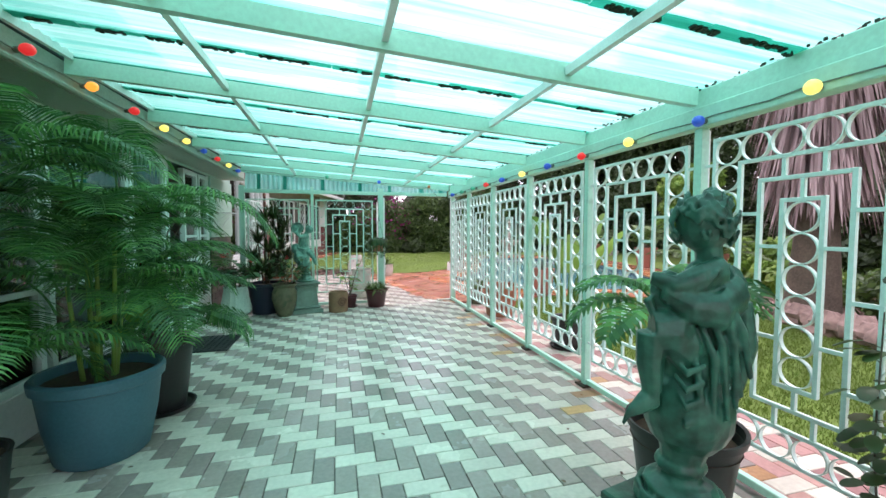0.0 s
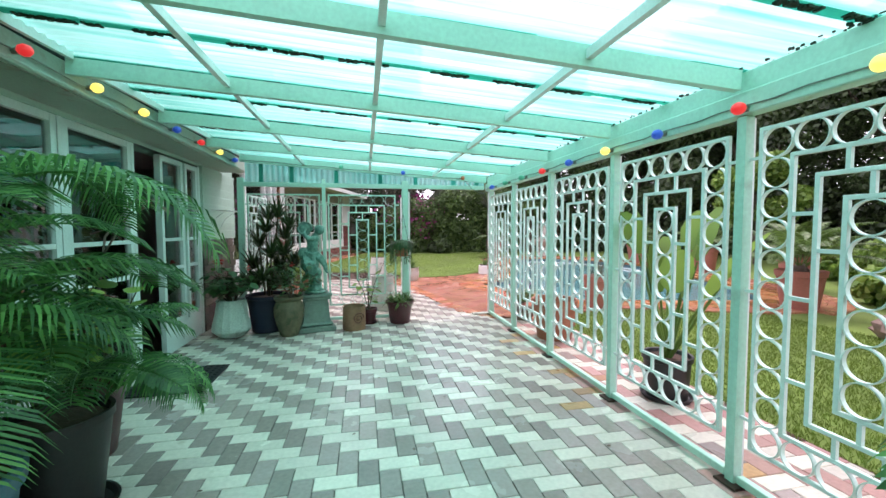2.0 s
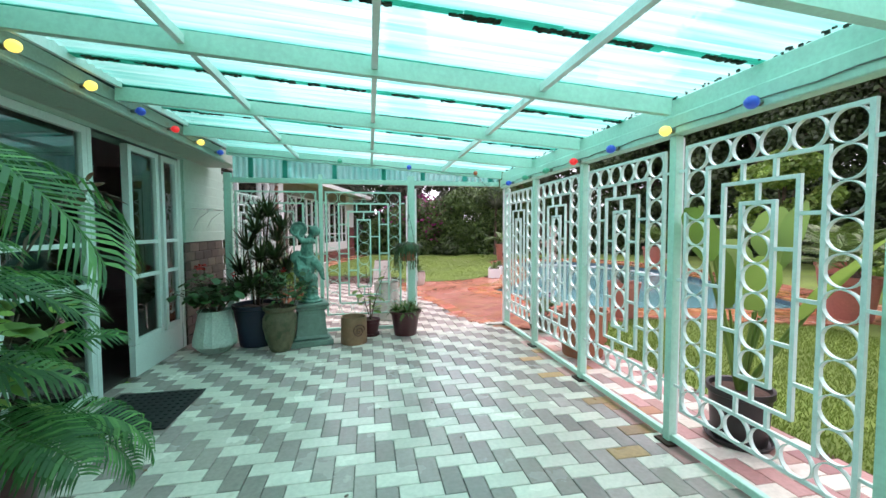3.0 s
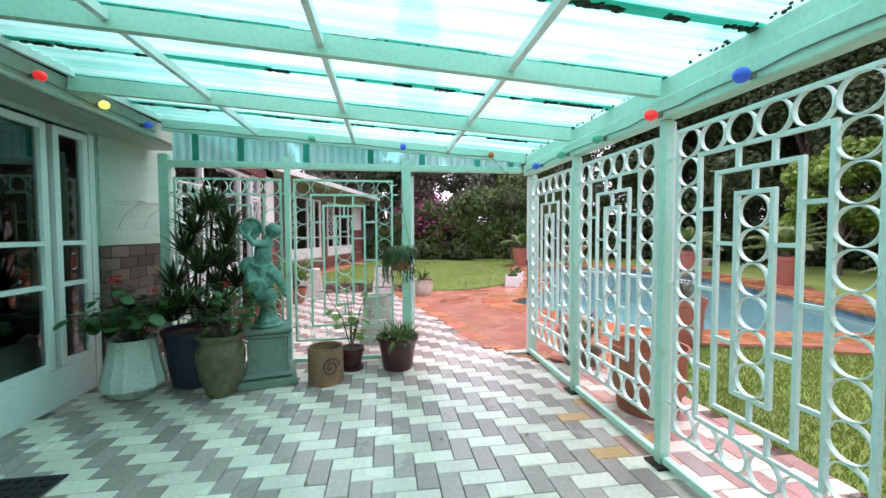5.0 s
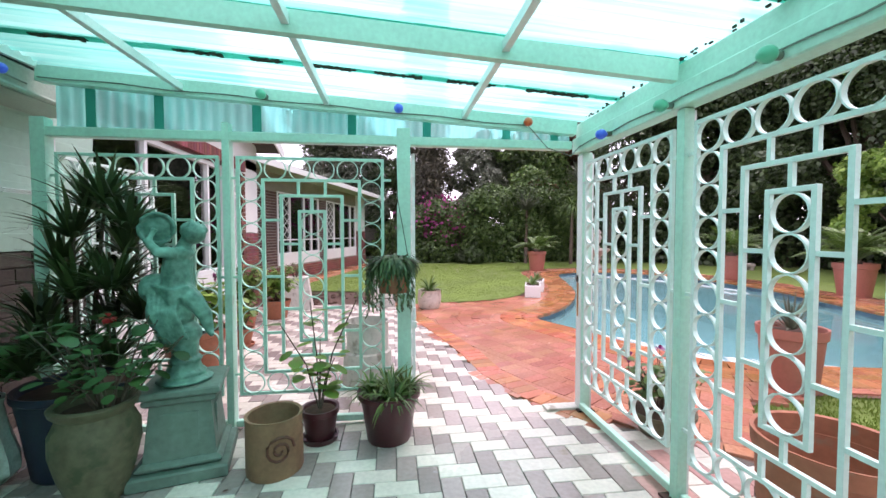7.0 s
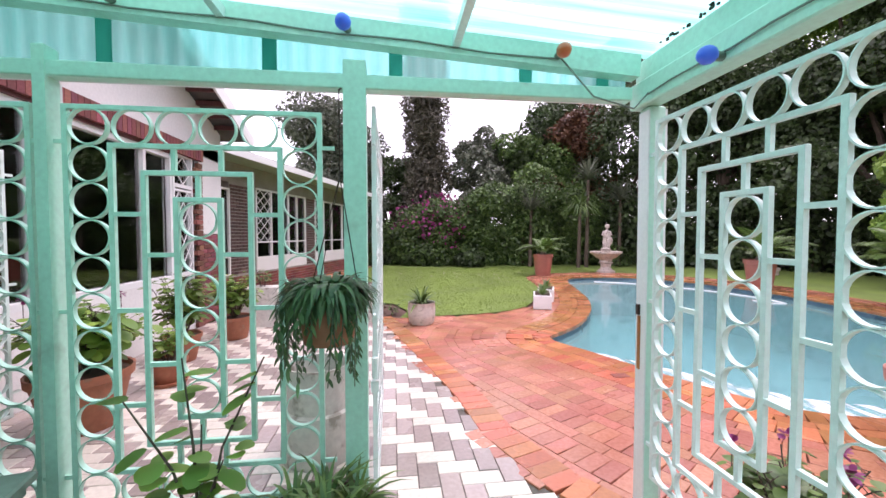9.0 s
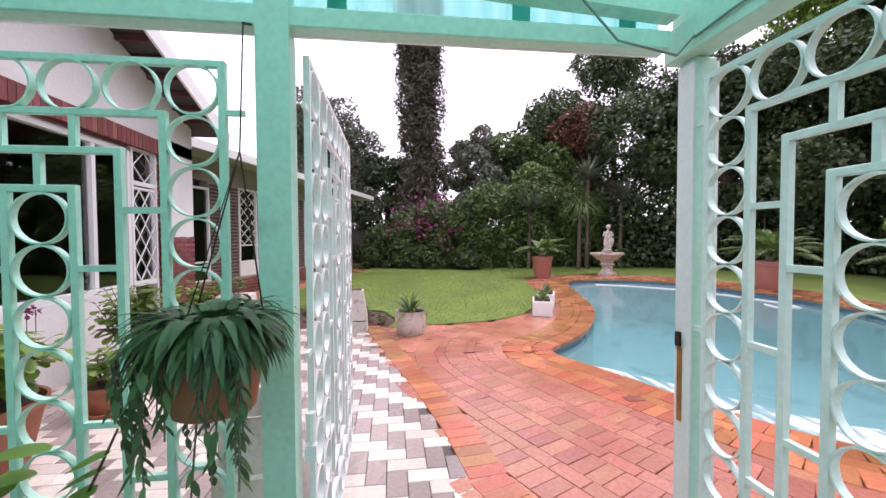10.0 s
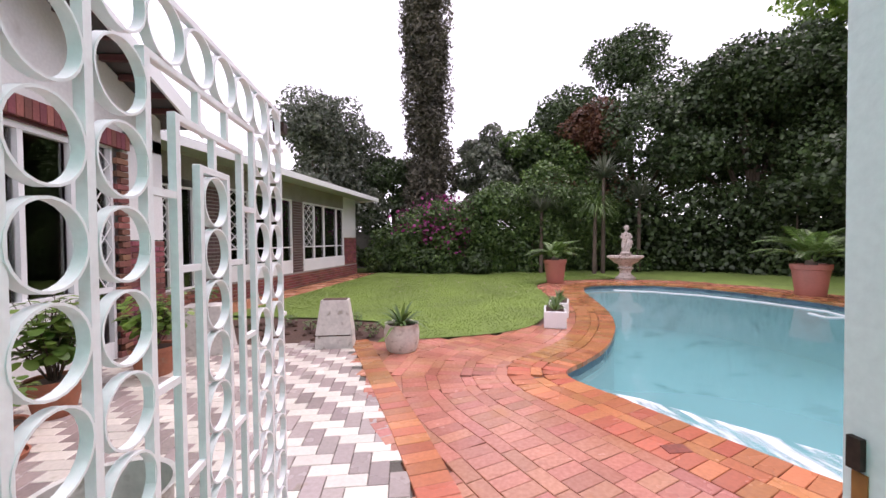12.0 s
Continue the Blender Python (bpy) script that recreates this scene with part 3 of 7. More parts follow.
# gable triangle
s = Shape()
gx0, gx1 = WALL_X - T, WALL_X
tri = [(7.2, 3.0), (13.72, 3.0), (13.72, 3.06), (10.3, 4.29), (7.2, 3.17)]
s.add([(x, y, z) for x in (gx0, gx1) for y, z in tri], [(4, 3, 2, 1, 0), (5, 6, 7, 8, 9)] + [(i, (i + 1) % 5, 5 + (i + 1) % 5, 5 + i) for i in range(5)])
structure("wall_gable_top", s, WALL_WHITE)
s = Shape()
s.box((-5.6, 5.36, 1.5), (0.2, 16.7, 3.0)).box((-3.6, -3.1, 1.5), (4.2, 0.2, 3.0)).box((-3.6, 13.62, 1.5), (4.0, 0.2, 3.0))
structure("wall_room", s, ROOM_DARK)
s = Shape(); s.box((-3.6, 5.36, -0.03), (4.2, 16.7, 0.06)); structure("floor_room", s, surface("dark_floor_tiles", (0.06, 0.05, 0.045), 0.35))
s = Shape(); s.box((-3.61, 5.36, 2.94), (3.98, 16.9, 0.1)); structure("ceiling", s, ROOM_DARK)
# eaves and roof of the house
s = Shape()
s.box((-3.4, 2.7, 3.09), (4.6, 11.7, 0.06))
structure("house_roof_slab", s, ROOF_SHEET_DARK)
s = Shape()
s.box((-1.22, 2.85, 2.262), (0.34, 12.0, 0.02))
s.box((-1.055, 2.85, 2.35), (0.022, 12.0, 0.16), bevel=0.003)

s.tube([(-1.03, -3, 2.27), (-1.03, 8.85, 2.27)], 0.018, 8)
structure("soffit", s, SOFFIT)
# near-black bar added to paint the shade in the gap above the fascia
structure("eaves_gutter", Shape().box((-1.12, 2.85, 2.50), (0.11, 12.0, 0.13), bevel=0.02), surface("dark_gap_shade", (0.03, 0.03, 0.03), 0.8, amount=0.3))
s = Shape()
RIDGE_Y, RIDGE_Z, TIP_Y, TIP_Z = 10.3, 4.38, 13.98, 3.06
s.add([(-6, RIDGE_Y, RIDGE_Z), (-0.97, RIDGE_Y, RIDGE_Z), (-0.97, TIP_Y, TIP_Z), (-6, TIP_Y, TIP_Z), (-6, RIDGE_Y, RIDGE_Z - .05), (-0.97, RIDGE_Y, RIDGE_Z - .05), (-0.97, TIP_Y, TIP_Z - .05), (-6, TIP_Y, TIP_Z - .05)],
      [(0, 1, 2, 3), (7, 6, 5, 4), (1, 5, 6, 2), (3, 2, 6, 7), (0, 4, 5, 1)])
s.add([(-6, RIDGE_Y, RIDGE_Z), (-0.97, RIDGE_Y, RIDGE_Z), (-0.97, 6.7, 3.09), (-6, 6.7, 3.09), (-0.97, 6.7, 3.04), (-0.97, RIDGE_Y, RIDGE_Z - 0.05), (-6, 6.7, 3.04), (-6, RIDGE_Y, RIDGE_Z - .05)], [(3, 2, 1, 0), (2, 4, 5, 1), (4, 6, 7, 5)])
structure("roof_gable", s, ROOF_SHEET_DARK)
s = Shape()
s.beam((-0.95, RIDGE_Y - 0.1, RIDGE_Z - 0.09), (-0.95, TIP_Y, TIP_Z - 0.09), 0.03, 0.2)
s.beam((-0.95, RIDGE_Y + 0.1, RIDGE_Z - 0.09), (-0.95, 6.7, 3.02), 0.03, 0.2)
structure("bargeboard", s, WHITE)
s = Shape()
for i in range(11):
    u = 0.3 + i * 0.31
    yy, zz = RIDGE_Y + u * (TIP_Y - RIDGE_Y) / 3.9, RIDGE_Z - 0.1 + u * (TIP_Z - RIDGE_Z) / 3.9
    s.box((-1.185, yy, zz), (0.42, 0.05, 0.07))
structure("roof_battens", s, FASCIA_RED)

# far wing of the house, turned 14.7 degrees
WING = new("wing_wall"); WING.location = (-0.06, 24.5, 0); WING.rotation_euler = (0, 0, radians(-14.65)); tagged(WING, "low house wing of dark brick with white-framed windows and a red brick plinth", "house")
def wing_box(name, boxes, mat, bevel=0.0, parent=WING):
    s = Shape()
    for (y0, y1, z0, z1, x0, x1) in boxes:
        s.box(((x0 + x1) / 2, (y0 + y1) / 2, (z0 + z1) / 2), (x1 - x0, y1 - y0, z1 - z0), bevel=bevel)
    return part(name, s, mat, parent)
W1 = [(-4.30, -1.30, 0.78, 2.55), (-7.6, -4.95, 0.78, 2.55), (-9.75, -8.6, 0.0, 2.45)]
wing_box("plinth", [(-11, 0, 0, 0.45, -0.2, 0.02)], MORTAR)
wing_box("end_wall", [(-0.2, 0.0, 0.45, 1.50, -3.0, 0.0), (-1.25, 0, 0.45, 1.50, -0.2, 0.0)], RED_BRICK)
wing_box("end_wall_plaster", [(-0.2, 0.0, 1.5, 3.1, -3.0, 0.0), (-1.25, 0, 1.5, 3.1, -0.2, 0.0)], WALL_WHITE)
wing_box("wall", [(-4.95, -4.30, 0.45, 2.6, -0.2, 0.0), (-8.6, -7.6, 0.45, 2.6, -0.2, 0), (-11, -9.75, 0.45, 2.6, -0.2, 0), (-11, -1.25, 2.6, 3.1, -0.2, 0)], MORTAR)
wing_box("infill_panel", [(-4.30, -1.25, 0.45, 0.78, -0.18, 0.03), (-7.6, -4.95, 0.45, 0.78, -0.18, 0.03)], WHITE)
wing_box("inner_wall", [(-11, 0, 0, 3.0, -2.6, -2.5), (-11, 0, -0.02, 0.04, -2.5, -0.2), (-11, -0.2, 2.9, 2.95, -2.5, -0.2)], ROOM_DARK)
s = Shape(); s.box((-1.3, -5.42, 3.14), (4.2, 11.9, 0.05)); part("roof", s, ROOF_SHEET_DARK, WING)
wing_box("fascia", [(-11.4, 0.55, 3.00, 3.15, 0.78, 0.82), (0.53, 0.57, 3.0, 3.15, -3.4, 0.78)], WHITE)
wing_box("eaves_board", [(-11.4, 0.54, 3.06, 3.09, 0.0, 0.78)], SOFFIT)
wing_box("curtain", [(-2.0, -1.4, 0.8, 2.5, -0.5, -0.42), (-5.4, -5.1, 0.8, 2.5, -0.5, -0.42)], CURTAIN)


def wing_window(y0, y1, z0, z1, splits):
    win = part("window", Shape().box((0.0, (y0 + y1) / 2, z0 + 0.02), (0.06, y1 - y0, 0.04)), WHITE, WING)
    s = Shape()
    for y in [y0 + 0.02, y1 - 0.02] + splits:
        s.box((0.0, y, (z0 + z1) / 2), (0.05, 0.045, z1 - z0))
    s.box((0, (y0 + y1) / 2, z1 - 0.02), (0.05, y1 - y0, 0.045)).box((0, (y0 + y1) / 2, z0 + 0.42), (0.045, y1 - y0, 0.035))
    part("window_frame", s, WHITE, win)
    part("pane", Shape().box((-0.03, (y0 + y1) / 2, (z0 + z1) / 2), (0.006, y1 - y0, z1 - z0)), GLASS, win)
    yb = min([v for v in splits if v > y0] + [y1])
    bars = Shape()
    dy, dz = (yb - y0 - 0.04) / 2, (z1 - z0 - 0.5) / 5
    for a in range(2):
        for c in range(5):
            ym, zm = y0 + 0.03 + dy * (a + 0.5), z0 + 0.45 + dz * (c + 0.5)
            for e, f in ((1, -1), (1, 1), (-1, 1), (-1, -1)):
                bars.beam((0.01, ym + e * dy / 2, zm), (0.01, ym, zm + f * dz / 2), 0.014, 0.014, up=(1, 0, 0))
    part("burglar_bars", bars, WHITE, win)


wing_window(-4.30, -1.27, 0.78, 2.58, [-3.6, -2.9, -1.9])
wing_window(-7.6, -4.95, 0.78, 2.58, [-6.9, -6.0, -5.5])
wing_window(-9.75, -8.6, 0.45, 2.45, [-9.2])
WING_WALLS = [(-4.93, -4.32, 0.45, 2.6), (-8.58, -7.62, 0.45, 2.6), (-1.23, -0.02, 0.50, 1.48), (-10.98, -0.02, 0.02, 0.44)]
slab("wing_path", [(-3.4, 15.0), (-1.4, 15.4), (0.62, 24.0), (0.9, 25.2), (-0.5, 25.2), (-3.6, 15.0)], -0.012, PAVER_RED)

def lattice(parent, x, y0, y1, z0, z1, nx, nz, mat, bar=0.010, name="burglar_bars"):
    """Diamond lattice of flat bars in a wall along y."""
    s = Shape()
    dy, dz = (y1 - y0) / nx, (z1 - z0) / nz
    for i in range(nx):
        for j in range(nz):
            ym, zm, ya, yb, za, zb = y0 + dy * (i + 0.5), z0 + dz * (j + 0.5), y0 + dy * i, y0 + dy * (i + 1), z0 + dz * j, z0 + dz * (j + 1)
            for p, q in (((ym, za), (yb, zm)), ((yb, zm), (ym, zb)), ((ym, zb), (ya, zm)), ((ya, zm), (ym, za))):
                s.beam((x, *p), (x, *q), bar, bar, up=(1, 0, 0))
    part(name, s, mat, parent)


# window wall of the near house: big panes between white mullions, then a barred door
s = Shape()
for y in (9.40, 10.22, 11.70, 12.26):
    s.box((WALL_X - 0.06, y, 1.6), (0.06, 0.055, 1.66))
s.box((WALL_X - 0.06, 10.78, 2.42), (0.07, 2.86, 0.06)).box((WALL_X - 0.06, 10.78, 0.81), (0.12, 2.86, 0.06))
structure("window_2", s, WHITE)
s = Shape(); s.box((WALL_X - 0.08, 10.78, 1.6), (0.006, 2.8, 1.6)); structure("window_2_glass", s, GLASS)
s = Shape(); s.box((WALL_X - 0.10, 10.78, 2.51), (0.2, 2.86, 0.12)); structure("window_2_head", s, FASCIA_RED)
s = Shape()
s.box((WALL_X - .05, 12.31, 1.25), (0.06, 0.04, 2.5)).box((WALL_X - .05, 12.79, 1.25), (0.06, 0.04, 2.5)).box((WALL_X - .05, 12.55, 2.49), (0.06, 0.44, 0.05)).box((WALL_X - .05, 12.55, 2.06), (0.055, 0.44, 0.05)).box((WALL_X - .05, 12.55, 0.82), (0.05, 0.44, 0.06)).box((WALL_X - .05, 12.55, 0.1), (0.05, 0.44, 0.2)).box((WALL_X - .05, 12.55, 2.0), (0.04, 0.44, 0.03))
d = structure("door_2", s, WHITE)
lattice(d, WALL_X - 0.03, 12.34, 12.77, 0.86, 1.98, 2, 4, WHITE)
lattice(d, WALL_X - 0.03, 12.34, 12.77, 2.09, 2.46, 1, 1, WHITE)
part("pane", Shape().box((WALL_X - 0.08, 12.55, 1.6), (0.006, 0.44, 1.8)), GLASS, d)

# glazed front on the terrace
def glazed(name, y0, y1, z0, z1, rails, mull=(), fw=0.055, x=WALL_X - 0.05, turn=None):
    s = Shape()
    for y in (y0 + fw / 2, y1 - fw / 2):
        s.box((x, y, (z0 + z1) / 2), (0.06, fw, z1 - z0), bevel=0.006)
    for y in mull:
        s.box((x, y, (z0 + z1) / 2), (0.05, 0.03, z1 - z0))
    for z in [z0 + fw / 2, z1 - fw / 2] + list(rails):
        s.box((x, (y0 + y1) / 2, z), (0.055, y1 - y0 - 2 * fw + 0.002, fw if z in (z0 + fw / 2, z1 - fw / 2) else 0.035))
    f = structure(name, s, MINT_PALE)
    part("pane", Shape().box((x, (y0 + y1) / 2, (z0 + z1) / 2), (0.005, y1 - y0 - fw, z1 - z0 - fw)), GLASS, f)
    return f


glazed("window_1", 4.42, 5.58, 0.32, 2.22, [1.28, 0.95])
glazed("window_3", 3.30, 4.36, 0.32, 2.22, [1.75, 0.95])
glazed("window_4", 2.1, 3.24, 0.32, 2.22, [1.28])
glazed("window_5", -2.8, 2.04, 0.32, 2.22, [1.28], mull=(0.8, -0.4, -1.6))
glazed("door_1", 5.64, 6.50, 0.04, 2.22, [1.28, 0.95])
glazed("door_3", 7.02, 7.56, 0.30, 2.20, [1.28, 0.95], x=WALL_X - 0.04)
glazed("door_4", 7.62, 7.98, 0.30, 2.20, [1.28, 0.95], x=WALL_X - 0.04)
s = Shape(); s.box((WALL_X - 0.04, 7.50, 0.15), (0.05, 0.96, 0.295)).box((WALL_X - 0.04, 8.03, 1.1), (0.06, 0.07, 2.24)).box((WALL_X - 0.05, 5.61, 1.1), (0.07, 0.05, 2.24)).box((WALL_X - 0.05, 6.53, 1.1), (0.06, 0.05, 2.24)).box((WALL_X - 0.05, 6.76, 2.24), (0.06, 2.6, 0.04))
structure("door_frame", s, MINT_PALE)
lattice(bpy.data.objects["door_1"], WALL_X - 0.10, 5.70, 6.44, 0.36, 2.16, 4, 6, MINT_PALE, 0.009)

# ---- the terrace roof ----
EAVE_X = -1.02
timber = new("pergola"); tagged(timber, "mint-painted timber pergola over the herringbone terrace", "pergola")
for i, y in enumerate(POST_Y):
    top = 1.98
    px = FENCE_X + (0.028 if i == 0 else 0)
    pw = 0.075 if i == 0 else 0.052
    p = part("post", Shape().box((0, 0, top / 2), (pw, pw, top), bevel=0.006), MINT, timber, loc=(px, y, 0))
    part("foot_plate", Shape().box((0, -0.005, 0.008), (0.13, 0.13, 0.016), bevel=0.003), IRON, p)
    part("white_strip", Shape().box((pw / 2 + 0.006, 0, top / 2), (0.012, pw - 0.001, top - 0.03)), WHITE, p, "white outer board")
part("closing_board", Shape().box((FENCE_X - 0.0125, END_Y, 0.99), (0.006, 0.074, 1.94)), WHITE, timber, "white closing board")
part("rust_streak", Shape().box((FENCE_X - 0.0165, END_Y + 0.012, 0.86), (0.003, 0.022, 0.26)), surface("orange_rust", (0.35, 0.13, 0.03), 0.8, amount=0.4, fine=20), timber, "orange rust streak", kind="stuff")
part("latch_keeper", Shape().box((FENCE_X - 0.02, END_Y + 0.015, 1.02), (0.012, 0.02, 0.05)), IRON, timber, "rusty latch keeper")
for x0, wdt in ((1.345, 0.095), (0.15, 0.045), (-0.98, 0.085)):
    p = part("post", Shape().box((0, 0, 1.06), (wdt, 0.07, 2.12), bevel=0.006), MINT, timber, loc=(x0, END_Y, 0))
    part("white_strip", Shape().box((0, 0.042, 1.0), (wdt, 0.012, 1.98)), WHITE, p, "white outer board")
part("fence_beam", Shape().box((FENCE_X, 3.35, 2.04), (0.09, 10.1, 0.118), bevel=0.006), MINT, timber)
part("upper_beam", Shape().box((FENCE_X + 0.015, 3.35, 2.156), (0.06, 10.1, 0.108), bevel=0.006), MINT, timber)
for y in POST_Y[1:]:
    part("rafter", Shape().beam((EAVE_X, y, under(EAVE_X) + 0.05), (2.64, y, under(2.64) + 0.05), 0.045, 0.10), MINT, timber)
part("end_rafter", Shape().beam((-0.98, END_Y, under(-0.98) + 0.055), (2.64, END_Y, under(2.64) + 0.055), 0.07, 0.10), MINT, timber)
part("end_rail", Shape().box((0.83, END_Y, 2.03), (3.55, 0.06, 0.062), bevel=0.005), MINT, timber)
part("end_rail_board", Shape().box((0.83, END_Y + 0.037, 2.03), (3.55, 0.012, 0.06)), WHITE, timber, "white outer board")
for x in (-0.12, 0.82, 1.78):
    for a, c in zip(POST_Y[1:] + [], POST_Y[:-1]):
        z = under(x) + 0.055
        part("purlin", Shape().box((x, (a + c) / 2, z), (0.032, c - a - 0.05, 0.045)), MINT_PALE, timber)
for a, c in zip(POST_Y[1:], POST_Y[:-1]):
    part("edge_board", Shape().beam((EAVE_X + 0.04, a + 0.03, under(EAVE_X) + 0.09), (EAVE_X + 0.04, c - 0.03, under(EAVE_X) + 0.12), 0.025, 0.075), MINT_PALE, timber)


def corrugated(along, across, n_waves, z_at, amp=0.009, per=6):
    """Sheet with ridges running along x."""
    s = Shape()
    (x0, x1), (y0, y1) = along, across
    n = n_waves * per
    xs = [x0 + (x1 - x0) * i / 6 for i in range(7)]
    for j in range(n + 1):
        y = y0 + (y1 - y0) * j / n
        dz = amp * math.cos(2 * math.pi * j / per)
        for x in xs:
            s.v.append((x, y, z_at(x) + dz))
    for j in range(n):
        for i in range(6):
            a = j * 7 + i
            s.f.append((a, a + 1, a + 8, a + 7))
    return s


roof = new("terrace_roof"); tagged(roof, "aqua corrugated fibreglass roof sheets with mossy laps", "roof")
yy, k = 8.39, 0
while yy > -1.6:
    y0 = yy - 0.545
    tilt = 0.0045 * (k % 2)
    part("roof_sheet", corrugated((EAVE_X - 0.06, 2.74), (y0 - 0.045, yy), 8, lambda x: under(x) + 0.128 + tilt), ROOF_SHEET, roof, smooth=60)
    yy, k = y0, k + 1
rng = random.Random(4)
s = Shape()
yy = 8.39 - 0.545
while yy > -1.5:
    x = -0.9
    while x < 2.6:
        run = rng.uniform(0.05, 0.3)
        if rng.random() < 0.9:
            q = max(2, int(run / 0.014))
            for i in range(q):
                xx = x + run * i / q
                h = rng.uniform(0.004, 0.012)
                s.box((xx, yy - 0.02 + rng.uniform(-0.005, 0.005), under(xx) + 0.112 - h / 2), (0.018, rng.uniform(0.012, 0.042), h))
        x += run + rng.uniform(0, 0.2)
    yy -= 0.545
for i in range(260):
    y = rng.uniform(-1, 8.2)
    s.box((2.652 + rng.uniform(-.004, .004), y, 2.205 + rng.uniform(-0.01, 0.01)), (0.008, rng.uniform(0.005, 0.02), rng.uniform(0.004, 0.014)))
part("moss", s, MOSS, roof, kind="stuff")
for j in range(18):
    y = 8.39 - 0.545 * (j + 1)
    s = Shape()
    x = -1.0
    while x < 2.70:
        run = rng.uniform(0.25, 0.6)
        w = rng.uniform(0.03, 0.08)
        x1 = min(x + run, 2.72)
        yo = rng.uniform(-0.012, 0.012)
        s.beam((x, y - 0.02 + yo, under(x) + 0.1145), (x1 - 0.004, y - 0.02 + yo + rng.uniform(-.008, .008), under(x1) + 0.1145), w, 0.002)
        x = x1
    part("lap_stain", s, LAP_SHEET, roof, "dark teal algae along the sheet lap", kind="stuff")
# gable strip of sheet over the end rail
s = Shape()
nw, per, x0, x1 = 46, 6, -0.94, 2.63
for j in range(nw * per + 1):
    x = x0 + (x1 - x0) * j / (nw * per)
    y = END_Y + 0.062 + 0.008 * math.cos(2 * math.pi * j / per)
    s.v += [(x, y, 2.04), (x, y, under(x) + 0.125)]
for j in range(nw * per):
    s.f.append((2 * j, 2 * j + 2, 2 * j + 3, 2 * j + 1))
part("end_sheet", s, FASCIA_SHEET, roof, smooth=60)
s = Shape()
for x in (-0.72, -0.3, 0.33, 0.98, 1.52, 2.12, 2.5):
    s.box((x, END_Y + 0.050, 2.08 + (under(x) - 2.04) / 2), (0.06, 0.004, under(x) + 0.1 - 2.06))
part("end_sheet_lap", s, LAP_SHEET, roof)


# ---- fence panels: rings round nested rectangles ----
def ring(s, cx, cz, r, t=0.005, depth=0.024, seg=24):
    vs = []
    for k in range(seg):
        a = 2 * math.pi * k / seg
        ca, sa = math.cos(a), math.sin(a)
        for rr, y in ((r, -depth / 2), (r, depth / 2), (r - t, depth / 2), (r - t, -depth / 2)):
            vs.append((cx + rr * ca, y, cz + rr * sa))
    fs = []
    for k in range(seg):
        j = (k + 1) % seg
        for e in range(4):
            g2 = (e + 1) % 4
            fs.append((4 * k + e, 4 * k + g2, 4 * j + g2, 4 * j + e))
    s.add(vs, fs)


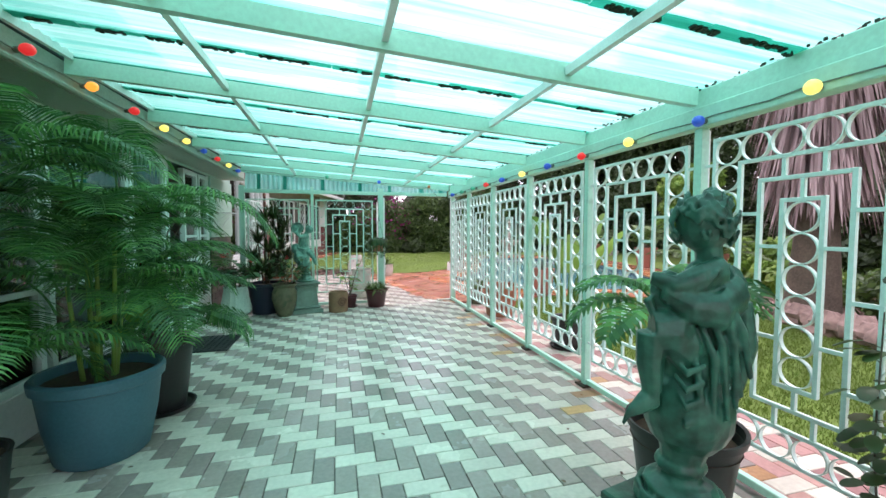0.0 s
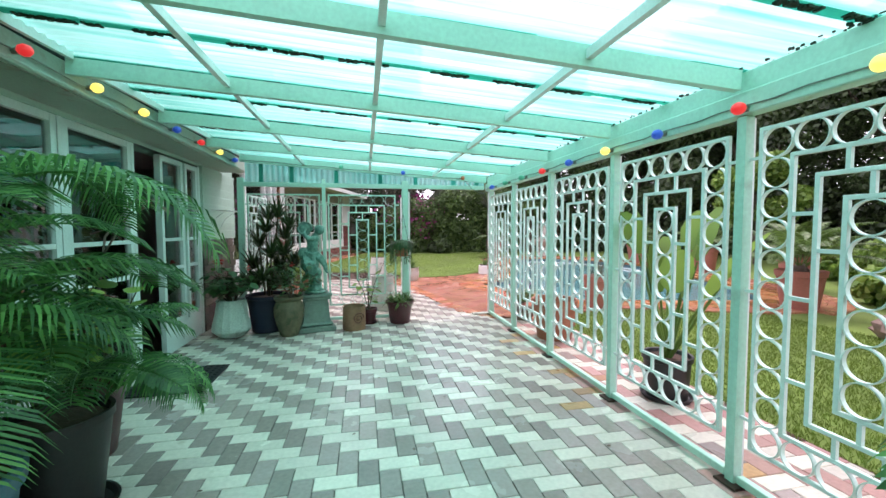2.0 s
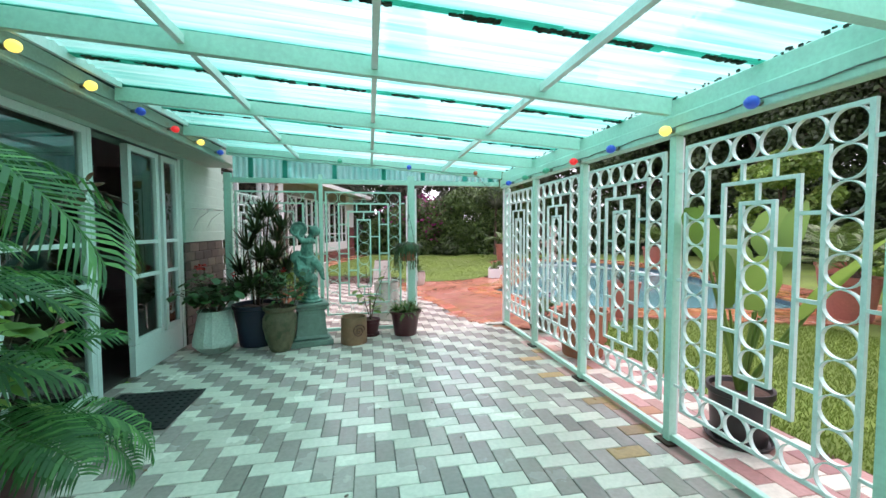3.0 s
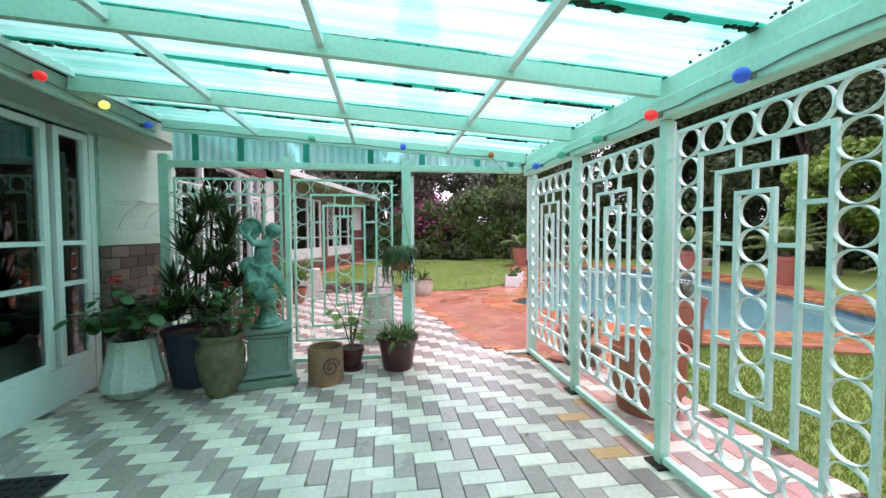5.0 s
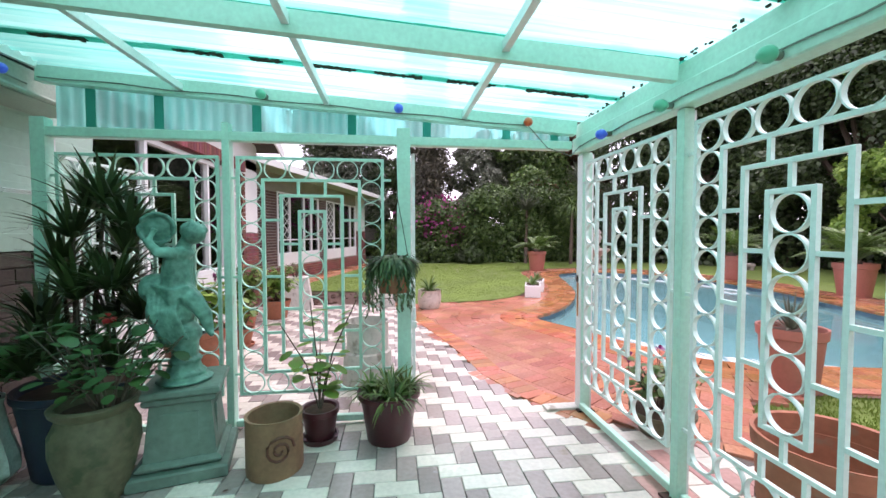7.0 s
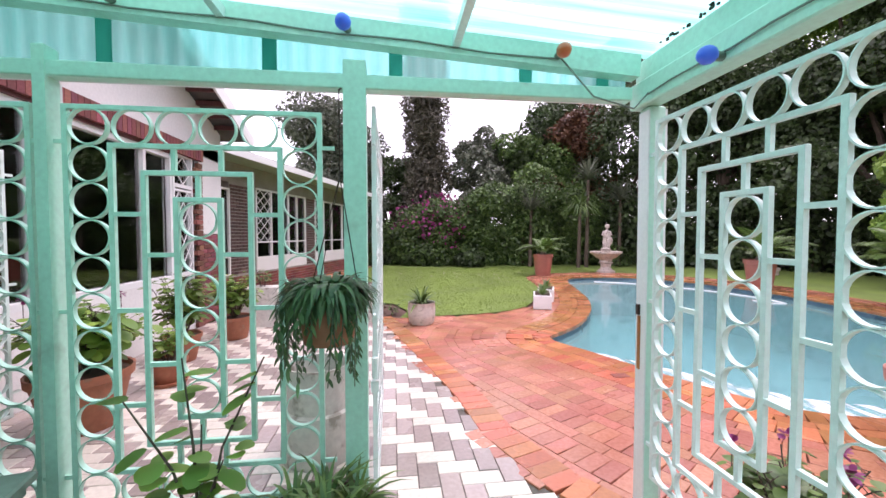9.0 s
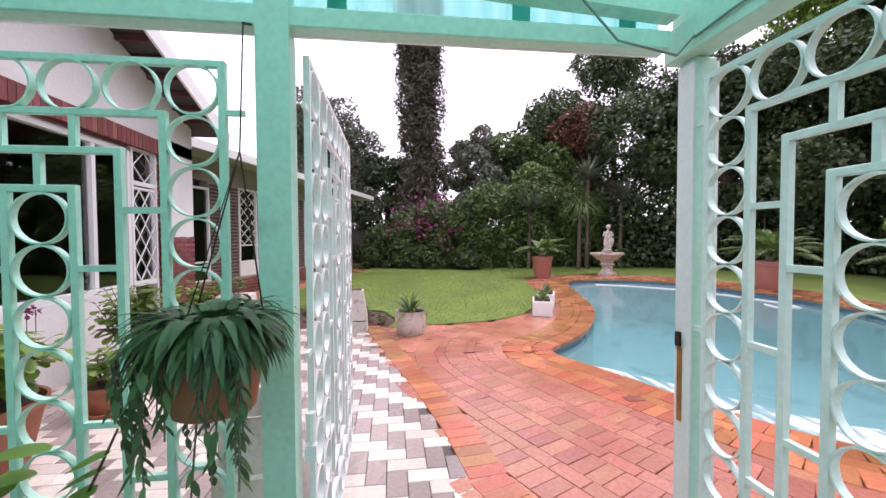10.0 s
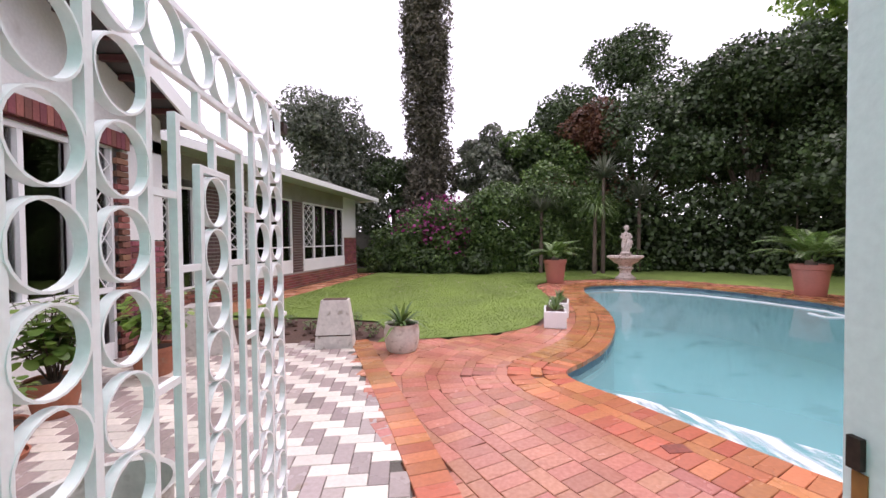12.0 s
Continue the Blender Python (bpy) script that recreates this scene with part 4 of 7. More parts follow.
def panel_thing(name, W, H, cols, rows, side, mat, label, group="", barred=False):
    """A welded panel standing in its own x-z plane, origin at its lower left."""
    root = thing(name, (0, 0, 0), label, "fence panel", group)
    B = 0.020
    px, pz = (W - B * (3 if barred else 1)) / cols, (H - B) / rows
    def col_x(c):
        """Centre of a column of rings; a barred panel has an upright between its outer two columns."""
        return o + px * (c + 0.5) + (B * ((c > 0) + (c > cols - 2)) if barred else 0)
    o = B / 2
    s = Shape()
    def hbar(x0, x1, z): s.box(((x0 + x1) / 2, 0, z), (x1 - x0 - B + 0.001, B, B), bevel=0.002)
    def vbar(x, z0, z1): s.box((x, 0, (z0 + z1) / 2), (B, B, z1 - z0 + B), bevel=0.002)
    for x in (o, W - o): vbar(x, o, H - o)
    for z in (o, H - o): hbar(o, W - o, z)
    part("outer_frame", s, mat, root)
    s = Shape()
    ix0, ix1, iz0, iz1 = o + side * px + (B if barred else 0), W - o - side * px - (B if barred else 0), o + pz, H - o - pz
    if barred:
        for x in (o + px + B / 2, W - o - px - B / 2):
            vbar(x, o + 0.01, H - o - 0.01)
            part("inner_upright", s, mat, root)
            s = Shape()
    s = Shape()
    rects = [(ix0, ix1, iz0, iz1)]
    gx, gz = (ix1 - ix0 - 0.172) / 4, 0.108
    rects.append((ix0 + gx, ix1 - gx, iz0 + gz, iz1 - gz))
    rects.append((ix0 + 2 * gx, ix1 - 2 * gx, iz0 + 2 * gz, iz1 - 2 * gz))
    for a, b2, c, d2 in rects:
        vbar(a, c, d2), vbar(b2, c, d2), hbar(a, b2, c), hbar(a, b2, d2)
    part("inner_frame", s, mat, root)
    s = Shape()
    (a0, a1, c0, c1), (b0, b1, e0, e1), (f0, f1, h0, h1) = rects
    mid = (a0 + a1) / 2
    th = B * 0.9
    for x in (a0 + (a1 - a0) * 0.36, a0 + (a1 - a0) * 0.64):
        for z0, z1 in ((e1, c1), (c0, e0)):
            s.box((x, 0, (z0 + z1) / 2), (th, th, z1 - z0 - B))
    for z0, z1 in ((h1, e1), (e0, h0)):
        s.box((mid, 0, (z0 + z1) / 2), (th, th, z1 - z0 - B))
    for q in (0.15, 0.5, 0.85):
        z = e0 + (e1 - e0) * q
        s.box(((a0 + b0) / 2, 0, z), (b0 - a0 - B, th, th)).box(((a1 + b1) / 2, 0, z), (a1 - b1 - B, th, th))
    for q in (0.25, 0.75):
        z = h0 + (h1 - h0) * q
        s.box(((b0 + f0) / 2, 0, z), (f0 - b0 - B, th, th)).box(((b1 + f1) / 2, 0, z), (b1 - f1 - B, th, th))
    part("spacer", s, mat, root, kind="stuff")
    r = min(px, pz) / 2 - 0.0005
    rm = Shape(); ring(rm, 0, 0, r); ring_mesh = rm.mesh("ring", 40); ring_mesh.materials.append(mat)
    spots = []
    for k2 in range(cols):
        spots += [(col_x(k2), o + pz / 2), (col_x(k2), H - o - pz / 2)]
    for j in range(1, rows - 1):
        for k2 in range(side):
            spots += [(col_x(k2), o + pz * (j + 0.5)), (col_x(cols - 1 - k2), o + pz * (j + 0.5))]
    nc = round((h1 - h0 - B) / 0.148)
    hh = (h1 - h0 - B) / nc
    rr = Shape(); ring(rr, 0, 0, min(hh, f1 - f0 - B) / 2); core_mesh = rr.mesh("ring", 40); core_mesh.materials.append(mat)
    for x, z in spots:
        q = new("ring", ring_mesh); q.parent = root; q.location = (x, 0, z)
    for j in range(nc):
        q = new("ring", core_mesh); q.parent = root; q.location = (mid, 0, h0 + B / 2 + hh * (j + 0.5))
    s = Shape()
    for z in (H * 0.09, H * 0.5, H * 0.91):
        for x in (-0.02, W + 0.02):
            s.box((x, 0, z), (0.062, 0.012, 0.016))
    part("fixing_lug", s, mat, root, kind="stuff")
    return root


PW, PH, PZ = 0.93, 1.66, 0.24
first = panel_thing("fence_panel", PW, PH, 6, 11, 1, MINT_PALE, "pale mint steel screen panel of welded rings and nested rectangles", "screen panels along the pool side")
y = (POST_Y[0] + POST_Y[1]) / 2
first.matrix_basis = pose(FENCE_X, y - PW / 2, PZ, 0, 0, 90)
for a, c in zip(POST_Y[1:-1], POST_Y[2:]):
    copy_thing(first, pose(FENCE_X, (a + c) / 2 - PW / 2, PZ, 0, 0, 90))
for a, c in zip(POST_Y[:-1], POST_Y[1:]):
    part("bottom_rail", Shape().box((FENCE_X, (a + c) / 2, 0.045), (0.04, a - c - 0.08, 0.045), bevel=0.004), MINT, timber)
second = panel_thing("fence_panel", 1.0, PH, 6, 11, 1, MINT, "mint steel screen panel of rings at the terrace end", "screen panels at the terrace end")
second.matrix_basis = pose(0.205, END_Y, PZ)
copy_thing(second, pose(-0.905, END_Y, PZ, 0, 0, 0))
part("bottom_rail", Shape().box((0.735, END_Y, 0.045), (1.11, 0.04, 0.045), bevel=0.004), MINT, timber)
part("bottom_rail", Shape().box((-0.405, END_Y, 0.045), (1.05, 0.04, 0.045), bevel=0.004), MINT, timber)
gate = panel_thing("gate", 1.32, 1.89, 8, 11, 2, WHITE, "open white steel gate leaf of welded rings round nested rectangles", "", barred=True)
gate["category"] = "gate"
gate.matrix_basis = pose(1.42, END_Y + 0.065, 0.07, 0, 0, 90.5)
part("hinge", Shape().box((-0.012, 0, 0.62), (0.03, 0.035, 0.05)).lathe([(0.001, 0), (0.016, 0), (0.016, 0.09), (0.001, 0.09)], 10, c=(-0.012, 0, 0.66)), WHITE, gate)
part("latch", Shape().box((1.345, 0, 1.82), (0.06, 0.05, 0.045)).box((1.37, 0.02, 1.865), (0.012, 0.012, 0.05)), IRON, gate, "rusty latch")
side_leaf = copy_thing(first, pose(-0.97, END_Y + 0.07, PZ, 0, 0, 84)); side_leaf["label"] = "white steel screen panel of rings at the corner post"; side_leaf["group"] = ""
s = Shape(); s.box((2.60, 8.36, 0.012), (0.34, 0.10, 0.024), bevel=0.004)
plate = part("threshold_plate", s, WHITE_CONCRETE); tagged(plate, "pale worn threshold strip on the paving under the corner post", "threshold", kind="structure")


# ---- plants and pots ----
def leaf_cards(rng, centres, radii, count, size, flat=0.6, shell=0.35, squash=0.8, long=1.5):
    """Many small folded leaves spread through the outer part of blobs."""
    C = np.array(centres, float)
    R = np.array(radii, float)
    g = np.random.default_rng(rng)
    k = g.choice(len(C), count, p=R ** 2 / (R ** 2).sum())
    d = g.normal(size=(count, 3))
    d /= np.linalg.norm(d, axis=1)[:, None]
    rad = R[k] * (1 - shell * g.random(count) ** 1.6) * (1 + 0.18 * np.sin(d[:, 0] * 5 + C[k, 0]) * np.cos(d[:, 2] * 6 + C[k, 1]))
    P = C[k] + d * rad[:, None] * np.array([1, 1, squash])
    up = g.normal(size=(count, 3)) * flat + d * 0.6 + np.array([0, 0, 0.5])
    up /= np.linalg.norm(up, axis=1)[:, None]
    t = np.cross(up, g.normal(size=(count, 3)))
    t /= np.linalg.norm(t, axis=1)[:, None]
    b = np.cross(up, t)
    s = size * (0.6 + 0.8 * g.random(count))[:, None]
    L, W = t * s * long / 2, b * s / 2
    v = np.stack([P - L, P + W + up * s * 0.1, P + L, P - W + up * s * 0.1], 1).reshape(-1, 3)
    return v


def card_mesh(name, v, mat):
    me = bpy.data.meshes.new(name)
    n = len(v) // 4
    me.vertices.add(len(v)); me.vertices.foreach_set("co", v.astype(np.float32).ravel())
    me.loops.add(4 * n); me.loops.foreach_set("vertex_index", np.arange(4 * n, dtype=np.int32))
    me.polygons.add(n); me.polygons.foreach_set("loop_start", np.arange(0, 4 * n, 4, dtype=np.int32))
    me.update(calc_edges=True)
    me.materials.append(mat)
    return me


def tree(name, x, y, height, spread, base, leaf_mat, count, size, label, seed, category="tree", blobs=16, trunk=0.2, squash=0.85, flat=0.8):
    root = thing(name, (x, y, -0.04), label, category)
    r = random.Random(seed)
    cs, rs = [], []
    for i in range(blobs):
        a, q = r.uniform(0, 6.28), math.sqrt(r.random())
        z = base + (height - base) * (0.12 + 0.76 * r.random())
        u = (z - base) / (height - base)
        w = spread * (1.0 - 0.65 * max(0, u - 0.35) / 0.65) * q
        cs.append((w * math.cos(a), w * math.sin(a), z))
        rs.append(spread * r.uniform(0.26, 0.46))
    cs.append((0, 0, height - spread * 0.3)); rs.append(spread * 0.3)
    s = Shape()
    s.tube([(0, 0, 0), (0.1, 0.05, base * 0.6), (0, 0.1, base + (height - base) * 0.5)], [trunk, trunk * 0.75, trunk * 0.3], 8)
    for c in cs[:9]:
        z0 = base * r.uniform(0.6, 1.0)
        s.tube([(0.05, 0.05, z0), (c[0] * 0.5, c[1] * 0.5, z0 + (c[2] - z0) * 0.6), c], [trunk * 0.4, trunk * 0.25, trunk * 0.08], 5)
    part("trunk", s, BARK, root, smooth=60)
    part("crown", card_mesh("crown", leaf_cards(seed, cs, rs, count, size, squash=squash, flat=flat), leaf_mat), leaf_mat, root)
    return root


def frond_mesh(length, leaf_len, n, droop, arch, width=0.016, seed=0, start=0.26, vee=0.35, sweep=0.55):
    """One feather frond rising along +z and arching over to +x."""
    r = random.Random(seed)
    s = Shape()
    pts, steps = [], 14
    x = z = 0.0
    for i in range(steps + 1):
        u = i / steps
        ang = arch * (1 - u) + (-droop) * u
        pts.append((x, 0.02 * math.sin(u * 3 + seed), z))
        x += length / steps * math.cos(ang)
        z += length / steps * math.sin(ang)
    s.tube(pts, [0.007 * (1 - 0.8 * i / steps) + 0.0012 for i in range(steps + 1)], 4)
    for i in range(n):
        u = start + (1 - start) * (i + 0.5) / n
        k = min(int(u * steps), steps - 1)
        f = u * steps - k
        a, b = Vector(pts[k]), Vector(pts[k + 1])
        p = a + (b - a) * f
        d = (b - a).normalized()
        up = Vector((0, 1, 0)).cross(d) * -1
        L = leaf_len * (math.sin(math.pi * (0.12 + 0.83 * u)) ** 0.7) * r.uniform(0.88, 1.08)
        for side in (-1, 1):
            out = (Vector((0, side, 0)) + d * sweep + up * vee).normalized()
            tip = p + out * L * 0.90 + Vector((0, 0, -L * 0.42))
            mid = p + out * L * 0.36 + Vector((0, 0, -L * 0.01))
            far = p + out * L * 0.68 + Vector((0, 0, -L * 0.15))
            w = d * width * 0.5
            s.add([p - w * 0.4, p + w * 0.4, mid + w, far + w * 0.8, tip, far - w * 0.8, mid - w], [(0, 1, 2, 6), (6, 2, 3, 5), (5, 3, 4)])
    return s


def palm_clump(root, centre, z0, fronds, length, leaf_len, seed, mat=LEAF_PALM, n=34, name="frond", tall=0.0, width=0.016, low=0.2, high=1.35, droop=0.5, variants=4):
    r = random.Random(seed)
    kinds = []
    for v in range(variants):
        me = frond_mesh(length, leaf_len, n, droop * r.uniform(0.6, 1.5), r.uniform(0.95, 1.35), width, seed * 7 + v).mesh(name)
        me.materials.append(mat)
        kinds.append(me)
    for i in range(fronds):
        ob = new(name, kinds[i % variants])
        ob.parent = root
        a = 2.4 * i + r.uniform(-0.4, 0.4)
        tiltv = r.uniform(low, high) - 0.6
        sc = r.uniform(0.75, 1.1)
        ob.location = (centre[0] + 0.05 * math.cos(a), centre[1] + 0.05 * math.sin(a), z0 + tall * r.random())
        ob.rotation_euler = Euler((0, tiltv * 0.7, a), "XYZ")
        ob.scale = (sc, sc, sc)


def pot(name, x, y, profile, mat, label, group="", soil=0.9, seg=32, cat="plant pot", wob=None, rim_label="", saucer=None):
    """Turned pot with a hollow mouth and soil."""
    root = thing(name, (x, y, 0), label, cat, group)
    top_r, top_z = profile[-1]
    wall = 0.018
    innerp = [(top_r - wall, top_z - 0.004), (top_r - wall - 0.01, top_z * soil)]
    full = [(0.001, 0.0)] + profile + innerp + [(0.001, top_z * soil - 0.001)]
    part("body", Shape().lathe(full, seg, wob=wob), mat, root, smooth=35)
    rr = top_r - wall - 0.004
    s = Shape().lathe([(0.001, top_z * soil + 0.006), (rr * 0.6, top_z * soil + 0.01), (rr, top_z * soil)], 20)
    part("soil", s, SOIL, root, smooth=60)
    if saucer:
        part("saucer", Shape().lathe([(0.001, 0), (saucer * 0.9, 0), (saucer, 0.035), (saucer - 0.012, 0.035), (saucer * 0.86, 0.012), (0.001, 0.011)], 28), mat, root, smooth=40)
        for c in root.children:
            if not c.name.startswith("saucer"):
                c.location.z += 0.012
    return root


def blade(s, p, d, L, W, droop, seg=4, fold=0.25):
    """A strap leaf from p, heading d (unit), arching down."""
    p, d = Vector(p), Vector(d).normalized()
    side = d.cross(Vector((0, 0, 1)))
    side = side.normalized() if side.length > 0.01 else Vector((1, 0, 0))
    k = len(s.v)
    pos, dirv = p.copy(), d.copy()
    for i in range(seg + 1):
        u = i / seg
        w = W * (0.55 + 1.2 * u if u < 0.35 else 1.0 - 0.98 * ((u - 0.35) / 0.65) ** 1.7) * 0.5
        s.v += [tuple(pos - side * w), tuple(pos + side * w)]
        pos = pos + dirv * (L / seg)
        dirv = (dirv + Vector((0, 0, -droop / seg))).normalized()
    for i in range(seg):
        s.f.append((k + 2 * i, k + 2 * i + 1, k + 2 * i + 3, k + 2 * i + 2))


def strap_plant(root, c, z0, n, L, W, seed, mat, droop=1.2, spread=1.0, name="leaf_tuft"):
    r = random.Random(seed)
    s = Shape()
    for i in range(n):
        a = i * 2.4 + r.uniform(-.3, .3)
        e = r.uniform(0.35, 1.35) / spread
        d = (math.cos(a) * math.cos(e), math.sin(a) * math.cos(e), math.sin(e))
        blade(s, (c[0] + 0.02 * math.cos(a), c[1] + 0.02 * math.sin(a), z0), d, L * r.uniform(0.6, 1.1), W * r.uniform(.8, 1.1), droop * r.uniform(.6, 1.4), 5)
    part(name, s, mat, root, smooth=60, kind="stuff")


def broad_leaf(s, p, d, L, W, droop=0.5, lobes=0):
    """Rounded leaf with a slight fold and wavy edge."""
    p, d = Vector(p), Vector(d).normalized()
    side = d.cross(Vector((0, 0, 1)))
    side = side.normalized() if side.length > 0.01 else Vector((1, 0, 0))
    up = side.cross(d)
    k = len(s.v)
    s.v.append(tuple(p))
    n = 10
    ctr = p + d * L * 0.5 - up * 0.02 * L
    s.v.append(tuple(ctr))
    for i in range(n):
        a = 2 * math.pi * (i + 0.5) / n
        q = 1 + (0.10 * math.cos(lobes * a) if lobes else 0)
        s.v.append(tuple(ctr + d * (-math.cos(a) * L * 0.5 * q) + side * (math.sin(a) * W * 0.5 * q) + up * (abs(math.sin(a)) * 0.12 * W) + Vector((0, 0, -droop * L * 0.25 * (1 - math.cos(a))))))
    for i in range(n):
        s.f.append((k + 1, k + 2 + i, k + 2 + (i + 1) % n))


def leafy(root, c, z0, stems, height, spread, leaf, per, seed, mat, stem_mat=None, lobes=5, flowers=None, flower_n=0, roundness=0.9, stem_r=0.005):
    """A bushy pot plant: branching stems with rounded leaves, and flower heads."""
    r = random.Random(seed)
    st, lf, fl = Shape(), Shape(), Shape()
    for i in range(stems):
        a = i * 2.4 + r.uniform(-.5, .5)
        h = height * r.uniform(0.55, 1.0)
        w = spread * math.sqrt(r.random())
        top = Vector((c[0] + w * math.cos(a), c[1] + w * math.sin(a), z0 + h))
        base = Vector((c[0] + 0.03 * math.cos(a), c[1] + 0.03 * math.sin(a), z0))
        mid = base.lerp(top, 0.5) + Vector((r.uniform(-.03, .03), r.uniform(-.03, .03), 0.03))
        st.tube([base, mid, top], [stem_r, stem_r * 0.8, stem_r * 0.5], 5)
        for j in range(per):
            u = r.uniform(0.3, 1.0)
            p = (base.lerp(mid, u * 2) if u < 0.5 else mid.lerp(top, u * 2 - 1))
            b = r.uniform(0, 6.28)
            e = r.uniform(-0.2, 0.9)
            d = Vector((math.cos(b) * math.cos(e), math.sin(b) * math.cos(e), math.sin(e)))
            q = p + d * leaf * r.uniform(0.3, 1.0)
            st.tube([p, q], [stem_r * 0.4, stem_r * 0.3], 3)
            L = leaf * r.uniform(0.6, 1.15)
            broad_leaf(lf, q, d + Vector((0, 0, -0.35)), L, L * roundness, r.uniform(0.2, 0.9), lobes)
    if flower_n:
        for i in range(flower_n):
            a = r.uniform(0, 6.28)
            w = spread * math.sqrt(r.random())
            p = Vector((c[0] + w * math.cos(a), c[1] + w * math.sin(a), z0 + height * r.uniform(0.9, 1.15)))
            st.tube([p - Vector((0, 0, height * 0.3)), p], [0.003, 0.003], 4)
            for j in range(16):
                d = Vector((r.gauss(0, 1), r.gauss(0, 1), r.gauss(0, .8))).normalized()
                broad_leaf(fl, p + d * 0.012, d, 0.03, 0.026, 0.1)
    part("stem_growth", st, stem_mat or BARK, root, smooth=60, kind="stuff")
    part("leaf_growth", lf, mat, root, smooth=60, kind="stuff")
    if flower_n:
        part("blossom", fl, flowers, root, smooth=60, kind="stuff")


# ---- things inside the terrace ----
p = pot("palm_pot", -0.83, 3.82, [(0.215, 0.0), (0.235, 0.02), (0.28, 0.24), (0.305, 0.45), (0.325, 0.46), (0.33, 0.515), (0.315, 0.53)], BLUE_PLASTIC, "large blue-grey plastic tub holding a lush areca palm", cat="potted palm", soil=0.88)
for i, (dx, dy, tall, n_) in enumerate([(0, 0, 1.1, 7), (0.10, 0.06, 0.45, 7), (-0.10, 0.08, 1.6, 6), (0.04, -0.12, 0.35, 4), (-0.1, -0.1, 0.7, 6), (0.10, 0.02, 1.7, 5)]):
    part("stem", Shape().tube([(dx * 0.6, dy * 0.6, 0.45), (dx, dy, 0.7 + tall * 0.5)], [0.014, 0.010], 6), LEAF_LIGHT, p, smooth=60)
    palm_clump(p, (dx, dy), 0.50 + tall * 0.5, n_, 0.92, 0.36, 21 + i, n=34, tall=0.25, width=0.015, low=-0.1, high=1.05, droop=0.75, variants=5)
p = pot("palm_pot", -0.74, 4.42, [(0.15, 0.0), (0.16, 0.01), (0.19, 0.25), (0.215, 0.46), (0.225, 0.46), (0.225, 0.50)], BLACK_PLASTIC, "black plastic pot on a saucer holding an areca palm", cat="potted palm", saucer=0.23)
palm_clump(p, (0, 0), 0.55, 11, 0.68, 0.30, 31, n=30, tall=0.4, width=0.015, low=0.0, high=1.2, droop=0.8)
palm_clump(p, (0.1, 0.1), 0.50, 9, 0.64, 0.28, 35, n=28, tall=0.1, low=0.7, high=1.4, width=0.015, droop=0.8)
p = pot("shrub_pot", -0.98, 4.98, [(0.15, 0.0), (0.16, 0.01), (0.19, 0.22), (0.21, 0.38), (0.22, 0.42)], MAROON, "dark plastic pot with a leggy broad-leaved shrub", cat="potted shrub")
leafy(p, (0, 0), 0.38, 9, 0.75, 0.30, 0.17, 7, 41, LEAF_LIGHT, lobes=0, roundness=0.7, stem_r=0.008)
s = Shape()
s.tube([(0, 0, 0.4), (0.05, 0.1, 0.9), (0.0, 0.3, 1.35), (0.12, 0.55, 1.7)], [0.012, 0.010, 0.008, 0.004], 6).tube([(0.02, 0.2, 1.2), (0.2, 0.2, 1.5), (0.28, 0.34, 1.62)], [0.007, 0.005, 0.003], 5)
part("branch", s, BARK, p, smooth=60)
r = random.Random(8); s = Shape()
for i in range(26):
    c = random.Random(i).choice([(0.12, 0.55, 1.65), (0.28, 0.34, 1.6), (0.0, 0.32, 1.4)])
    d = Vector((r.gauss(0, 1), r.gauss(0, 1), r.gauss(0, .6))).normalized()
    broad_leaf(s, Vector(c) + d * r.uniform(.02, .1), d, 0.08, 0.05, 0.4)
part("pink_leaf", s, LEAF_RED, p, kind="stuff")
p = pot("palm_pot", -1.12, 3.2, [(0.15, 0.0), (0.17, 0.01), (0.2, 0.3), (0.21, 0.34)], BLACK_PLASTIC, "low black pot with arching palm fronds by the glazed front", cat="potted palm")
palm_clump(p, (0, 0), 0.35, 10, 0.85, 0.33, 51, n=32, tall=0.5, width=0.016, low=0.0, high=1.2, droop=0.9)
for dx, dy in ((0.06, 0.05), (-0.04, 0.1)):
    part("stem", Shape().tube([(dx * 0.5, dy * 0.5, 0.3), (dx, dy, 1.45)], [0.018, 0.012], 6), LEAF_LIGHT, p, smooth=60)
palm_clump(p, (0.05, 0.08), 1.45, 10, 0.9, 0.33, 54, n=32, tall=0.2, width=0.017, low=0.1, high=0.8, droop=0.6)
box = thing("trough", (-1.18, 3.0, 0), "low black plastic trough beside the glazed front", "plant trough", turn=4)
part("body", Shape().box((0, 0, 0.13), (0.26, 0.62, 0.26), bevel=0.02), BLACK_PLASTIC, box)
part("rim", Shape().box((0, 0, 0.265), (0.29, 0.65, 0.025), bevel=0.008), BLACK_PLASTIC, box)


def sculpt(name, loc, turn, blobs, mat, parent=None, voxel=0.010):
    """One plain cast figure: overlapping masses fused into a single skin."""
    s = Shape()
    for b_ in blobs:
        if b_[0] == "b":
            s.ball(b_[1], b_[2], 16, 10, lump=b_[3] if len(b_) > 3 else 0.12, freq=9)
        else:
            s.tube(b_[1], b_[2], 10)
    ob = part(name, s, mat, parent, smooth=80)
    ob.location, ob.rotation_euler = loc, (0, 0, radians(turn))
    m = ob.modifiers.new("fuse", "REMESH"); m.mode, m.voxel_size, m.use_smooth_shade = "VOXEL", voxel, True
    m = ob.modifiers.new("soften", "SMOOTH"); m.iterations, m.factor = 1, 0.5
    return ob


